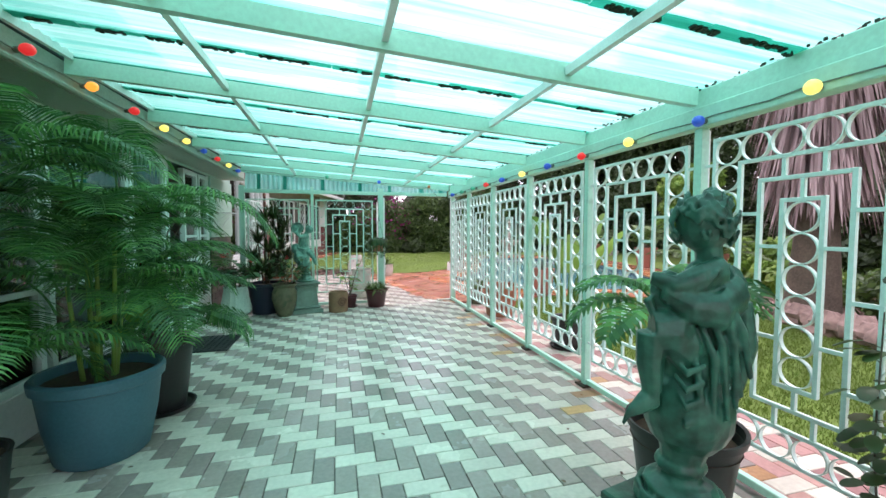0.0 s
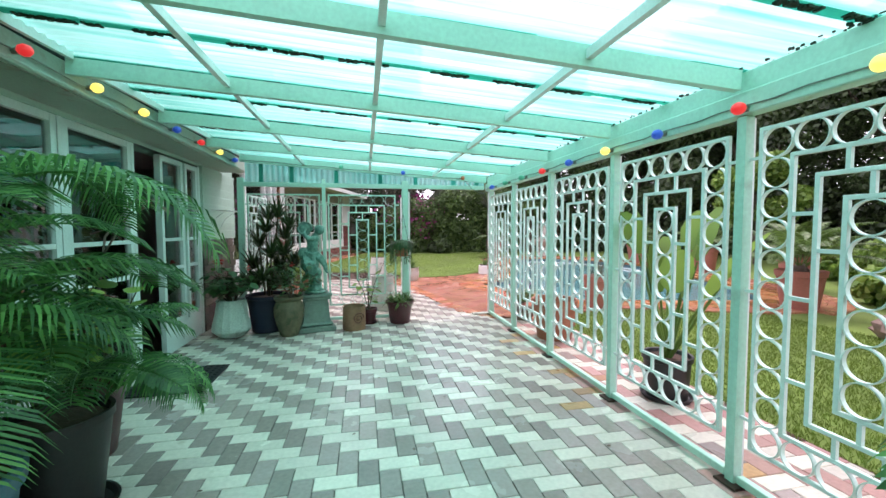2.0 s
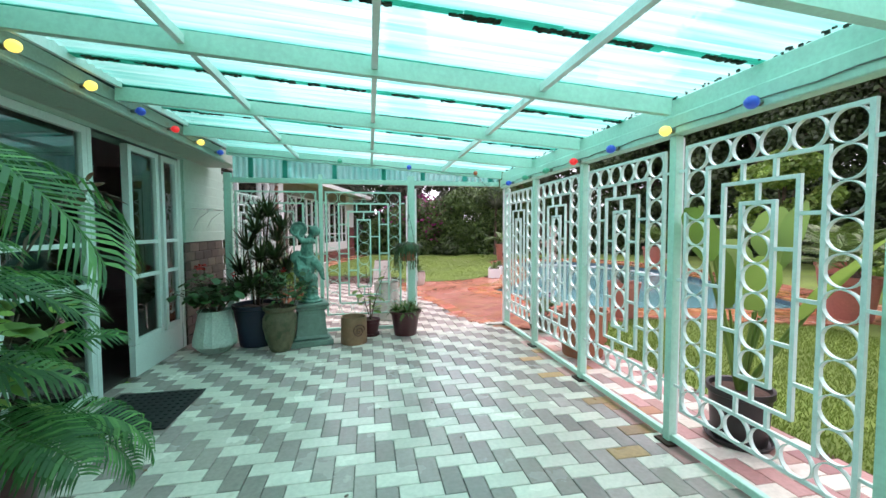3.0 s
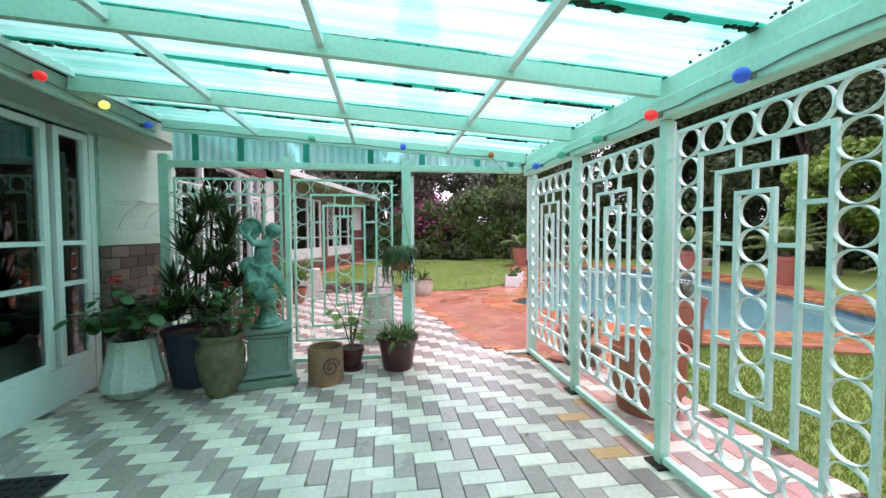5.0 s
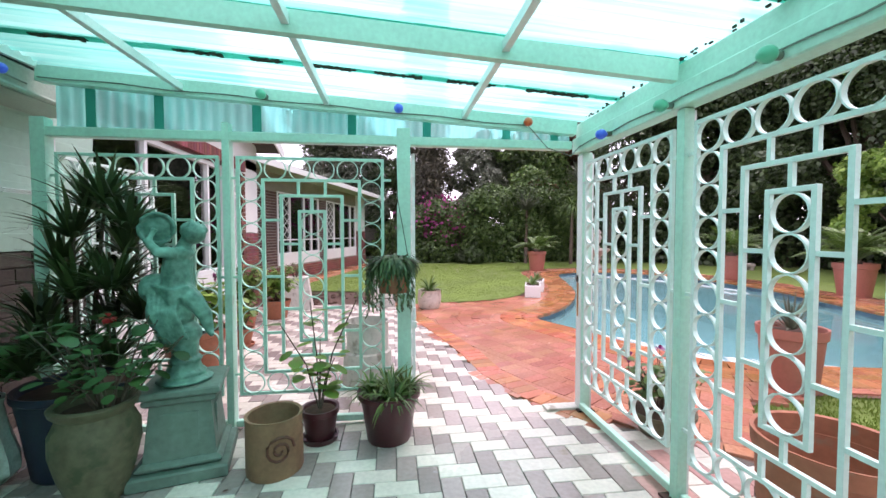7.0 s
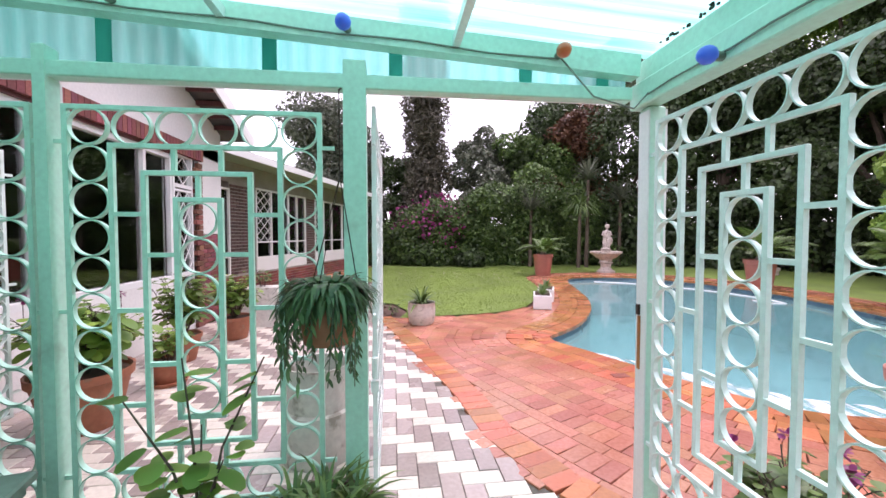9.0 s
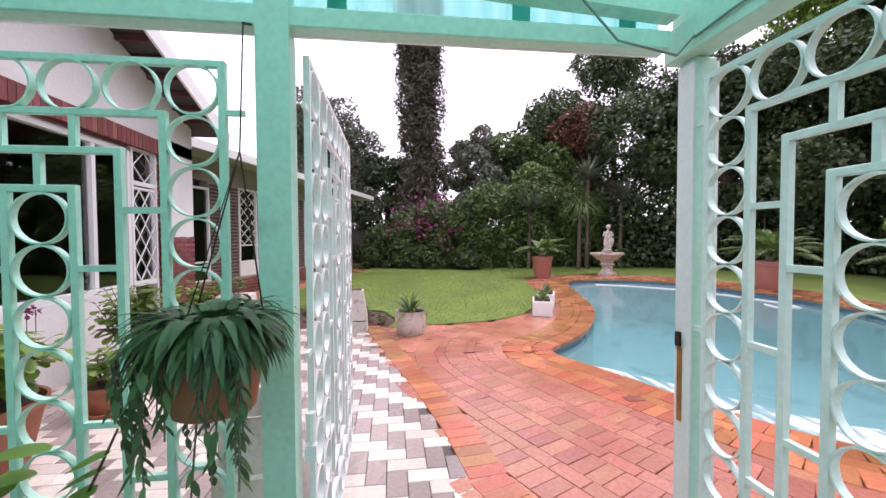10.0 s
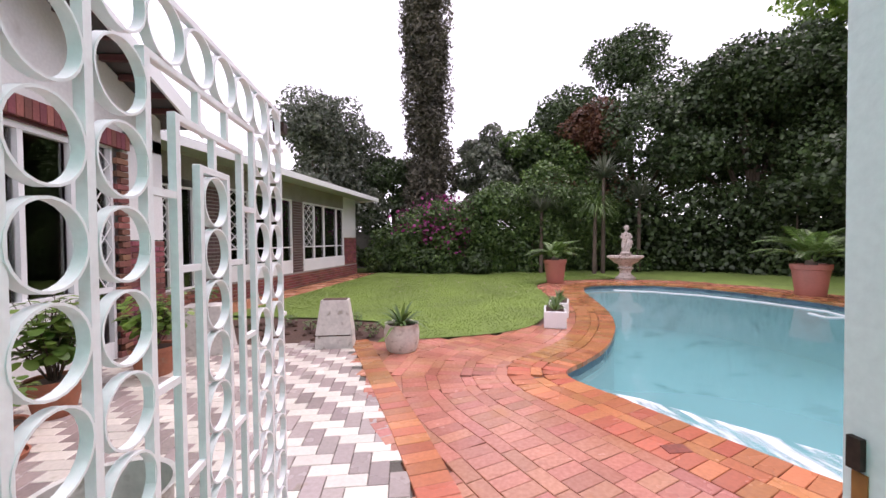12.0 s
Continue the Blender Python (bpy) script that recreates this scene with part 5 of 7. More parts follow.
def pedestal(name, x, y, h, w, mat, label, turn=0):
    root = thing(name, (x, y, 0), label, "pedestal", turn=turn)
    part("base", Shape().box((0, 0, 0.035), (w, w, 0.07), bevel=0.008).box((0, 0, 0.095), (w * 0.86, w * 0.86, 0.05), bevel=0.02), mat, root)
    s = Shape()
    a, b2 = w * 0.37, w * 0.31
    z0, z1 = 0.12, h - 0.09
    s.add([(-a, -a, z0), (a, -a, z0), (a, a, z0), (-a, a, z0), (-b2, -b2, z1), (b2, -b2, z1), (b2, b2, z1), (-b2, b2, z1)], [(3, 2, 1, 0), (4, 5, 6, 7), (0, 1, 5, 4), (1, 2, 6, 5), (2, 3, 7, 6), (3, 0, 4, 7)])
    part("shaft", s, mat, root)
    s = Shape()
    for sx, sy, rot in ((0, -1, 0), (1, 0, 90), (0, 1, 180), (-1, 0, 270)):
        m = Matrix.Rotation(radians(rot), 3, "Z")
        c = m @ Vector((0, -(a + b2) / 2 - 0.001, (z0 + z1) / 2))
        s.box(c, (b2 * 1.2, 0.012, (z1 - z0) * 0.7), rot=m, bevel=0.005)
    part("relief_panel", s, mat, root, kind="stuff")
    part("cap", Shape().box((0, 0, h - 0.065), (w * 0.74, w * 0.74, 0.05), bevel=0.015).box((0, 0, h - 0.02), (w * 0.84, w * 0.84, 0.04), bevel=0.008), mat, root)
    return root


def robe(s, cx, cy, z0, z1, r0, r1, folds=9, depth=0.08, sx=1.0, sy=0.85, spin=0.8):
    pr = [(r0 + (r1 - r0) * i / 10, z0 + (z1 - z0) * i / 10) for i in range(11)]
    s.lathe([(0.001, z0)] + pr + [(0.001, z1)], 40, c=(cx, cy, 0), wob=lambda a, z: 1 + depth * math.sin(folds * a + spin * 10 * z), squash=(sx, sy))


pedestal("pedestal", 1.73, 2.06, 0.42, 0.40, STATUE_GREEN, "dark green plaster pedestal standing on the herringbone paving", 12)
B = "b"
player = [
    (B, (0.0, 0, 0.02), (0.23, 0.20, 0.035)), (B, (0.0, 0, 0.07), (0.18, 0.165, 0.045)), ("t", [(0.20 * math.cos(a * 0.5), 0.18 * math.sin(a * 0.5), 0.045 + 0.012 * math.sin(a * 0.5)) for a in range(14)], 0.018),
    ("t", [(0.0, 0, 0.05), (0.0, 0, 0.14), (0.01, 0, 0.22)], [0.13, 0.092, 0.12]), ("t", [(0.105 * math.cos(a * 0.5), 0.095 * math.sin(a * 0.5), 0.15) for a in range(14)], 0.020),
    (B, (0.025, 0.0, 0.345), (0.215, 0.185, 0.165), 0.02), (B, (0.05, 0.0, 0.50), (0.175, 0.14, 0.13), 0.03),
    ("t", [(0.06, 0.02, 0.50), (0.10, 0.03, 0.64), (0.12, 0.02, 0.76)], [0.15, 0.145, 0.105]),
    (B, (0.185, 0.0, 0.755), (0.085, 0.085, 0.085)), (B, (0.04, -0.02, 0.79), (0.06, 0.06, 0.06)), ("t", [(0.11, 0.0, 0.80), (0.09, -0.01, 0.90)], [0.065, 0.06]), (B, (0.07, -0.01, 0.975), (0.125, 0.105, 0.098), 0.0),
    ("t", [(0.20, -0.04, 0.75), (0.10, -0.15, 0.70), (-0.02, -0.17, 0.71), (-0.14, -0.16, 0.76)], [0.07, 0.062, 0.05, 0.032]),
    ("t", [(0.13, -0.08, 0.82), (0.02, -0.15, 0.80), (-0.09, -0.16, 0.77), (-0.19, -0.15, 0.80)], [0.05, 0.05, 0.04, 0.022]),
    (B, (-0.10, -0.10, 0.75), (0.085, 0.05, 0.07)), ("t", [(-0.15, -0.12, 0.76), (-0.20, -0.13, 0.72), (-0.17, -0.13, 0.68)], [0.028, 0.026, 0.02]),
    ("t", [(0.0, -0.06, 0.56), (-0.09, -0.13, 0.625), (-0.18, -0.14, 0.62)], [0.10, 0.085, 0.072]), ("t", [(-0.18, -0.14, 0.62), (-0.185, -0.14, 0.52), (-0.17, -0.14, 0.42)], [0.072, 0.066, 0.044]),
    ("t", [(-0.16, -0.13, 0.41), (-0.22, -0.16, 0.385), (-0.285, -0.19, 0.355)], [0.046, 0.036, 0.016]), ("t", [(-0.285, -0.19, 0.355), (-0.31, -0.20, 0.32)], [0.014, 0.008]),
    (B, (-0.03, -0.13, 0.59), (0.075, 0.055, 0.05)), ("t", [(0.24, -0.02, 0.72), (0.255, -0.02, 0.58), (0.225, -0.03, 0.44)], [0.045, 0.06, 0.035])]
for x0, xm, x1, za, zm, zb in ((0.05, 0.15, 0.20, 0.74, 0.66, 0.44), (0.06, 0.12, 0.15, 0.70, 0.60, 0.36), (0.03, 0.09, 0.09, 0.66, 0.55, 0.30), (0.12, 0.20, 0.235, 0.77, 0.64, 0.50), (0.0, 0.03, 0.05, 0.60, 0.46, 0.29), (0.10, 0.17, 0.18, 0.72, 0.60, 0.40)):
    player.append(("t", [(x0, -0.145, za), (xm, -0.155, zm), (x1, -0.16, zb)], [0.012, 0.020, 0.012]))
for k_ in range(4):
    zz = 0.52 - 0.055 * k_
    player.append(("t", [(-0.08 + 0.01 * k_, -0.13, zz + 0.02), (-0.03, -0.178, zz - 0.018), (0.05, -0.172, zz + 0.012)], [0.008, 0.015, 0.008]))
for k_ in range(6):
    player.append(("t", [(0.17 - 0.02 * k_, -0.07, 0.845 - 0.004 * k_), (0.08 - 0.025 * k_, -0.175, 0.82 - 0.012 * k_), (0.02 - 0.03 * k_, -0.19, 0.77 - 0.01 * k_)], [0.006, 0.011, 0.006]))
r = random.Random(5)
for i in range(95):
    d = Vector((r.gauss(0, 1), r.gauss(-0.2, 1), r.gauss(0.25, .8))).normalized()
    if d.z < -0.62 or (d.x < -0.25 and d.y < -0.3 and d.z < -0.1):
        continue
    c = Vector((0.07, -0.01, 0.975)) + Vector((d.x * 0.138, d.y * 0.112, d.z * 0.098))
    u = d.cross(Vector((0.3, 0.2, 1))).normalized()
    w_ = d.cross(u)
    rad = r.uniform(0.016, 0.027)
    player.append(("t", [c + (u * math.cos(a * 1.1) + w_ * math.sin(a * 1.1)) * rad * (1 - a * 0.12) + d * (0.003 * a + r.uniform(0, 0.004)) for a in range(6)], 0.0088))
fig = sculpt("statue", (1.745, 2.05, 0.42), -32, player, STATUE_GREEN, voxel=0.0065)
fig.scale = (0.66, 0.68, 1.01)
tagged(fig, "dark green cast statue of a curly-haired child playing a lute", "statue")

pedestal("pedestal", 0.045, 7.94, 0.51, 0.48, PEDESTAL_GREEN, "grey-green plaster pedestal with a moulded cap and base", 14)
shell = [
    (B, (0.05, 0, 0.02), (0.17, 0.15, 0.03)), (B, (0.05, 0, 0.06), (0.13, 0.12, 0.04)), ("t", [(0.05, 0, 0.05), (0.06, 0, 0.16), (0.05, 0, 0.28)], [0.12, 0.075, 0.09]), ("t", [(0.06 + 0.085 * math.cos(a * 0.5), 0.08 * math.sin(a * 0.5), 0.15) for a in range(14)], 0.014),
    (B, (0.03, 0, 0.32), (0.13, 0.11, 0.10), 0.06), (B, (-0.02, 0, 0.47), (0.145, 0.12, 0.15), 0.06), (B, (-0.11, 0.0, 0.63), (0.09, 0.09, 0.10), 0.03), (B, (0.02, 0, 0.60), (0.105, 0.09, 0.09), 0.03),
    ("t", [(0.02, 0, 0.62), (0.02, 0, 0.74), (0.03, 0, 0.86)], [0.10, 0.088, 0.080]), (B, (0.06, -0.02, 0.86), (0.07, 0.06, 0.05)), ("t", [(0.05, 0, 0.88), (0.09, -0.01, 0.95)], [0.045, 0.04]), (B, (0.13, -0.015, 0.99), (0.072, 0.07, 0.072), 0.0), (B, (0.185, -0.03, 0.985), (0.02, 0.025, 0.03), 0.0),
    ("t", [(0.05, -0.06, 0.86), (-0.05, -0.10, 0.87), (-0.10, -0.10, 0.94), (-0.07, -0.07, 1.02)], [0.042, 0.036, 0.028, 0.022]), ("t", [(-0.03, 0.02, 0.86), (-0.12, 0.02, 0.94), (-0.12, 0.0, 1.04)], [0.035, 0.03, 0.02]),
    (B, (-0.085, 0.01, 1.02), (0.105, 0.028, 0.10), 0.02), ("t", [(-0.085 + 0.105 * math.cos(a * 0.5), -0.015, 1.02 + 0.10 * math.sin(a * 0.5)) for a in range(14)], 0.014),
    ("t", [(0.06, -0.03, 0.61), (0.14, -0.06, 0.55), (0.20, -0.06, 0.45), (0.225, -0.05, 0.34)], [0.075, 0.058, 0.045, 0.026]), ("t", [(0.225, -0.05, 0.34), (0.25, -0.09, 0.32)], [0.024, 0.014])]
for k_ in range(6):
    shell.append(("t", [(-0.09 + 0.01 * k_, -0.08, 0.66 - 0.012 * k_), (0.02, -0.11, 0.62 - 0.016 * k_), (0.12, -0.08, 0.645 - 0.006 * k_)], [0.010, 0.014, 0.009]))
for k_ in range(7):
    shell.append(("t", [(-0.12 + 0.03 * k_, -0.07, 0.62), (-0.09 + 0.022 * k_, -0.115, 0.48), (-0.02 + 0.022 * k_, -0.10, 0.30)], [0.010, 0.018, 0.008]))
for i in range(34):
    d = Vector((r.gauss(0, 1), r.gauss(0, 1), abs(r.gauss(0, .9)))).normalized()
    shell.append((B, tuple(Vector((0.125, 0, 1.0)) + d * 0.066), r.uniform(0.014, 0.022), 0.0))
fig = sculpt("statue", (0.01, 7.90, 0.51), 6, shell, surface("green_painted_plaster", (0.06, 0.20, 0.15), 0.5, fine=25, broad=5, amount=0.35, bump=0.5, second=(0.12, 0.30, 0.24)), voxel=0.008)
fig.scale = (0.88, 0.92, 0.87)
tagged(fig, "green cast statue of a child holding up a shell", "statue")

p = pot("plant_pot", 2.21, 2.48, [(0.17, 0.0), (0.18, 0.01), (0.22, 0.30), (0.235, 0.41), (0.255, 0.42), (0.26, 0.455)], BLACK_PLASTIC, "wide dark brown plastic pot with a feathery seedling by the screen", soil=0.8)
part("stem", Shape().tube([(0, 0.05, 0.36), (0.02, 0.08, 0.7), (-0.02, 0.1, 1.0)], [0.014, 0.011, 0.006], 6), BARK, p, smooth=60)
palm_clump(p, (-0.02, 0.1), 0.88, 11, 0.52, 0.19, 61, n=15, tall=0.2, width=0.034, low=0.4, high=1.3, droop=0.7)
p = thing("climbing_plant", (2.58, 1.90, 0), "green climbing plant with rounded leaves on the mint screen", "climber")
leafy(p, (0, 0), 0.0, 7, 1.35, 0.1, 0.085, 9, 63, LEAF_DARK, lobes=0, roundness=0.8)

# pots at the far end
white_pot = pot("plant_pot", -0.98, 7.76, [(0.13, 0.0), (0.17, 0.03), (0.225, 0.09), (0.222, 0.16), (0.185, 0.32), (0.165, 0.45), (0.175, 0.485)], surface("limewashed_pot", (0.50, 0.60, 0.53), 0.7, amount=0.22, stain=(0.22, 0.27, 0.22), stain_at=0.58), "white flared concrete pot with a red-flowering pelargonium", cat="potted flower", wob=lambda a, z: 1 + 0.035 * math.cos(14 * a))
leafy(white_pot, (0.02, 0), 0.44, 30, 0.48, 0.42, 0.10, 9, 71, LEAF_SHADE, lobes=5, flowers=PETAL_RED, flower_n=4)
p = pot("plant_pot", -0.58, 8.00, [(0.20, 0.0), (0.21, 0.01), (0.25, 0.32), (0.27, 0.45), (0.285, 0.46), (0.285, 0.50)], NAVY, "navy plastic pot with a tall dark dracaena", cat="potted shrub")
s = Shape()
for dx, dy, h in ((0, 0, 0.95), (0.09, 0.04, 1.15), (-0.08, 0.05, 0.75), (0.05, -0.06, 0.6)):
    s.tube([(dx * .5, dy * .5, 0.48), (dx, dy, 0.48 + h * 0.5), (dx * 1.6, dy * 1.6, 0.48 + h)], [0.014, 0.012, 0.008], 6)
part("stem", s, BARK, p, smooth=60)
for i, (dx, dy, h) in enumerate(((0, 0, 0.95), (0.09, 0.04, 1.15), (-0.08, 0.05, 0.75), (0.05, -0.06, 0.6), (0.15, 0.06, 0.85), (-0.12, 0.0, 0.45), (0.1, 0.05, 0.4), (0.2, 0.0, 1.0), (0.16, -0.05, 0.65), (-0.02, -0.1, 0.3), (0.22, 0.03, 0.45), (0.05, 0.0, 0.15), (-0.15, 0.02, 0.2), (0.16, -0.06, 0.22), (-0.08, -0.12, 0.2), (0.12, 0.06, 0.62), (0.0, 0.1, 1.12))):
    strap_plant(p, (dx * 1.5, dy * 1.5), 0.40 + h, 50, 0.36, 0.030, 80 + i, LEAF_DARK, droop=0.9, name="leaf_whorl")
p = pot("plant_pot", -0.25, 7.65, [(0.10, 0.0), (0.115, 0.02), (0.16, 0.16), (0.188, 0.29), (0.186, 0.38), (0.16, 0.44), (0.155, 0.46), (0.18, 0.485), (0.187, 0.51), (0.175, 0.52)], OLIVE_CLAY, "olive-brown glazed clay urn with trailing pelargonium", cat="potted flower")
leafy(p, (0.08, -0.02), 0.44, 19, 0.52, 0.34, 0.075, 7, 91, LEAF_SHADE, lobes=5, flowers=PETAL_RED, flower_n=1)
p = pot("clay_cylinder", 0.575, 7.82, [(0.155, 0.0), (0.158, 0.01), (0.155, 0.3), (0.158, 0.33)], TAN_CLAY, "open tan clay cylinder with a moulded swirl", soil=0.3, cat="clay pot", wob=lambda a, z: 1 + 0.015 * math.sin(3 * a + 9 * z))
s = Shape()
sw = [(0.085 * (1 - i / 26) * math.cos(i * 0.55), 0.085 * (1 - i / 26) * math.sin(i * 0.55)) for i in range(24)]
s.tube([(0.155 * math.cos(-1.15 + u / 0.155) + 0.004, 0.155 * math.sin(-1.15 + u / 0.155), 0.17 + v) for u, v in sw], 0.009, 6)
part("swirl_relief", s, surface("brown_slip", (0.14, 0.05, 0.03), 0.6), p, smooth=60)
p = pot("plant_pot", 0.78, 8.12, [(0.085, 0.0), (0.09, 0.01), (0.115, 0.17), (0.125, 0.175), (0.125, 0.21)], MAROON, "small maroon plastic pot on a saucer with a leggy plant", cat="potted plant", saucer=0.12)
s, lf = Shape(), Shape()
r = random.Random(14)
for tip in ((-0.24, -0.02, 0.78), (0.24, 0.0, 0.92), (0.0, 0.03, 0.66), (-0.06, 0.02, 0.92), (0.10, -0.03, 0.55)):
    t = Vector(tip)
    b0 = Vector((0, 0, 0.18))
    pts = [b0, b0.lerp(t, 0.5) + Vector((tip[0] * -0.15, 0, 0.03)), t]
    s.tube(pts, [0.007, 0.005, 0.003], 5)
    for i in range(8):
        u = r.uniform(0.35, 1.0)
        a = r.uniform(0, 6.28)
        broad_leaf(lf, b0.lerp(t, u), (math.cos(a), math.sin(a), r.uniform(-0.3, 0.5)), r.uniform(0.07, 0.12), r.uniform(0.065, 0.10), 0.5, 5)
part("stem", s, BARK, p, smooth=60)
part("leaf_growth", lf, LEAF_LIGHT, p, smooth=60, kind="stuff")
p = pot("plant_pot", 1.235, 8.09, [(0.14, 0.0), (0.145, 0.01), (0.18, 0.24), (0.195, 0.29), (0.21, 0.295), (0.21, 0.325)], MAROON, "glossy maroon plastic pot with tufted strap leaves", cat="potted plant")
for i, (dx, dy) in enumerate(((0, 0), (0.08, 0.03), (-0.08, 0.02), (0.02, -0.08), (0.0, 0.08))):
    strap_plant(p, (dx * 1.4, dy * 1.4), 0.29, 46, 0.23, 0.020, 100 + i, LEAF_MID, droop=1.8, name="tuft")

# hanging basket on the end post
p = thing("hanging_pot", (1.27, 8.06, 0.985), "terracotta pot of trailing leaf cactus hung from the end post", "hanging plant")
part("body", Shape().lathe([(0.001, 0), (0.088, 0), (0.112, 0.14), (0.124, 0.145), (0.126, 0.19), (0.112, 0.19), (0.105, 0.16), (0.001, 0.158)], 28), TERRACOTTA, p, smooth=35)
s = Shape()
for a in (0.3, 2.4, 4.5):
    s.tube([(0.11 * math.cos(a), 0.11 * math.sin(a), 0.18), (0.03, 0.10, 0.62), (0.02, 0.17, 0.98)], 0.0022, 4)
part("wire", s, IRON, p)
part("hook", Shape().tube([(0.02, 0.17, 0.98), (0.02, 0.235, 1.01)], 0.004, 5), IRON, p)
r = random.Random(33)
s, s2 = Shape(), Shape()
for i in range(900):
    a = r.uniform(0, 6.28)
    e = r.uniform(-0.4, 0.75)
    d = (math.cos(a) * math.cos(e), math.sin(a) * math.cos(e), math.sin(e))
    blade(s, (0.07 * math.cos(a), 0.07 * math.sin(a), 0.17 + r.uniform(0, 0.05)), d, r.uniform(0.05, 0.17), r.uniform(0.014, 0.026), r.uniform(1.4, 3.4), 5)
for i in range(34):
    a = r.uniform(1.3, 5.4)
    q, drop = r.uniform(0.13, 0.19), r.uniform(0.04, 0.30)
    p0 = Vector((0.10 * math.cos(a), 0.10 * math.sin(a), 0.19))
    p1 = Vector((q * math.cos(a), q * math.sin(a), 0.15))
    p2 = p1 + Vector((r.uniform(-.02, .02), r.uniform(-.02, .02), -drop))
    s2.tube([p0, p1, p2], [0.002, 0.0025, 0.002], 4)
    for k in range(max(2, int(drop / 0.022))):
        c = p1.lerp(p2, (k + 0.5) * 0.022 / drop if drop > 0.05 else 0.5 * k)
        b = r.uniform(0, 6.28)
        blade(s, c, (math.cos(b) * 0.5, math.sin(b) * 0.5, -0.7), r.uniform(0.03, 0.055), r.uniform(0.012, 0.02), 0.4, 3)
part("leaf_pad", s, LEAF_PAD, p, smooth=60, kind="stuff")
part("trailing_stem", s2, LEAF_GREY, p, smooth=60, kind="stuff")

# door mat, wire shelf
m_ = thing("door_mat", (-0.97, 6.22, 0.0), "black perforated rubber mat on the paving before the open door", "door mat")
part("mat_sheet", Shape().box((0, 0, 0.009), (0.66, 0.70, 0.012), bevel=0.003), RUBBER, m_)
s = Shape()
for i in range(11):
    for j in range(11):
        s.box((-0.29 + i * 0.058, -0.31 + j * 0.062, 0.018), (0.026, 0.026, 0.006))
part("studs", s, RUBBER, m_, kind="stuff")
p = thing("wire_shelf", (WALL_X + 0.002, 8.58, 1.66), "white wire shelf bracket on the boarded wall", "wall shelf")
s = Shape()
for i in range(7):
    s.tube([(0.03 + i * 0.035, -0.33, 0), (0.03 + i * 0.035, 0.33, 0)], 0.003, 4)
for i in range(12):
    s.tube([(0.0, -0.33 + i * 0.06, 0), (0.25, -0.33 + i * 0.06, 0)], 0.0025, 4)
part("wire_rack", s, MINT_PALE, p)
for yy in (-0.28, 0.12):
    part("bracket", Shape().tube([(0.006, yy, -0.30), (0.01, yy, 0.0), (0.24, yy, 0.0)], 0.005, 5).tube([(0.006, yy, -0.27), (0.08, yy, -0.12), (0.22, yy, -0.01)], 0.004, 5), MINT_PALE, p)


# ---- coloured bulbs on their cable ----
def bulb(x, y, z, color, dx, dy, dz=-0.15):
    names = {"red": "red", "orange": "orange", "yellow": "yellow", "blue": "blue", "green": "green", "brown": "orange-brown"}
    root = thing("light_bulb", (x, y, z), "%s painted festoon bulb in a grey socket on the cable" % names[color], "festoon bulb", "festoon bulbs round the terrace")
    d = Vector((dx, dy, dz)).normalized()
    rot = Vector((0, 0, 1)).rotation_difference(d).to_matrix()
    s = Shape().lathe([(0.001, 0.0), (0.016, 0.0), (0.017, 0.03), (0.014, 0.045)], 12)
    s.v = [tuple(rot @ Vector(v)) for v in s.v]
    part("socket", s, CABLE, root, smooth=40)
    s = Shape().lathe([(0.013, 0.042), (0.018, 0.052), (0.030, 0.075), (0.032, 0.092), (0.026, 0.112), (0.013, 0.124), (0.001, 0.127)], 16)
    s.v = [tuple(rot @ Vector(v)) for v in s.v]
    part("glass_bulb", s, BULBS[color], root, smooth=60)


FENCE_BULBS = ["yellow", "blue", "yellow", "red", "blue", "yellow", "blue", "red", "green", "green", "blue"]
for i, c in enumerate(FENCE_BULBS):
    bulb(FENCE_X - 0.045, 2.26 + 0.559 * i, 2.005, c, -1, -0.35)
for x, c in ((0.42, "green"), (1.32, "blue"), (2.24, "brown")):
    bulb(x, END_Y - 0.035, under(x) + 0.05, c, -0.1, -1)
for i, c in enumerate(["red", "red", "orange", "red", "yellow", "yellow", "blue", "red", "yellow", "blue"]):
    bulb(-1.04, 3.04 + 0.561 * i, 2.33, c, 1, -0.5, -0.1)
cab = thing("festoon_cable", (0, 0, 0), "grey festoon cable looped along the mint beams", "cable")
s = Shape()
pts = []
for i in range(60):
    y = -0.5 + 8.75 * i / 59
    pts.append((FENCE_X - 0.052, y, 2.02 + 0.006 * math.sin(i * 2.1)))
s.tube(pts, 0.004, 5)
s.tube([(FENCE_X - 0.052, 8.25, 2.02), (2.55, 8.2, 1.93), (2.40, 8.27, 2.0), (2.24, 8.285, under(2.24) + 0.05)], 0.004, 5)
s.tube([(x, END_Y - 0.042, under(x) + 0.03 + 0.006 * math.sin(x * 9)) for x in [2.24 - i * 0.16 for i in range(21)]], 0.004, 5)
s.tube([(-1.03, 0 + 8.3 * i / 40, 2.33 + 0.008 * math.sin(i * 1.7)) for i in range(41)], 0.005, 5)
part("cord", s, CABLE, cab, smooth=60)

# ---- pots outside ----
def terracotta(name, x, y, r0, r1, h, label, cat="terracotta pot", mat=TERRACOTTA, soil=0.9, group="", saucer=None):
    return pot(name, x, y, [(r0, 0.0), (r0 + 0.005, 0.01), (r1 * 0.97, h * 0.83), (r1 * 1.04, h * 0.85), (r1 * 1.06, h)], mat, label, soil=soil, cat=cat, group=group, saucer=saucer)


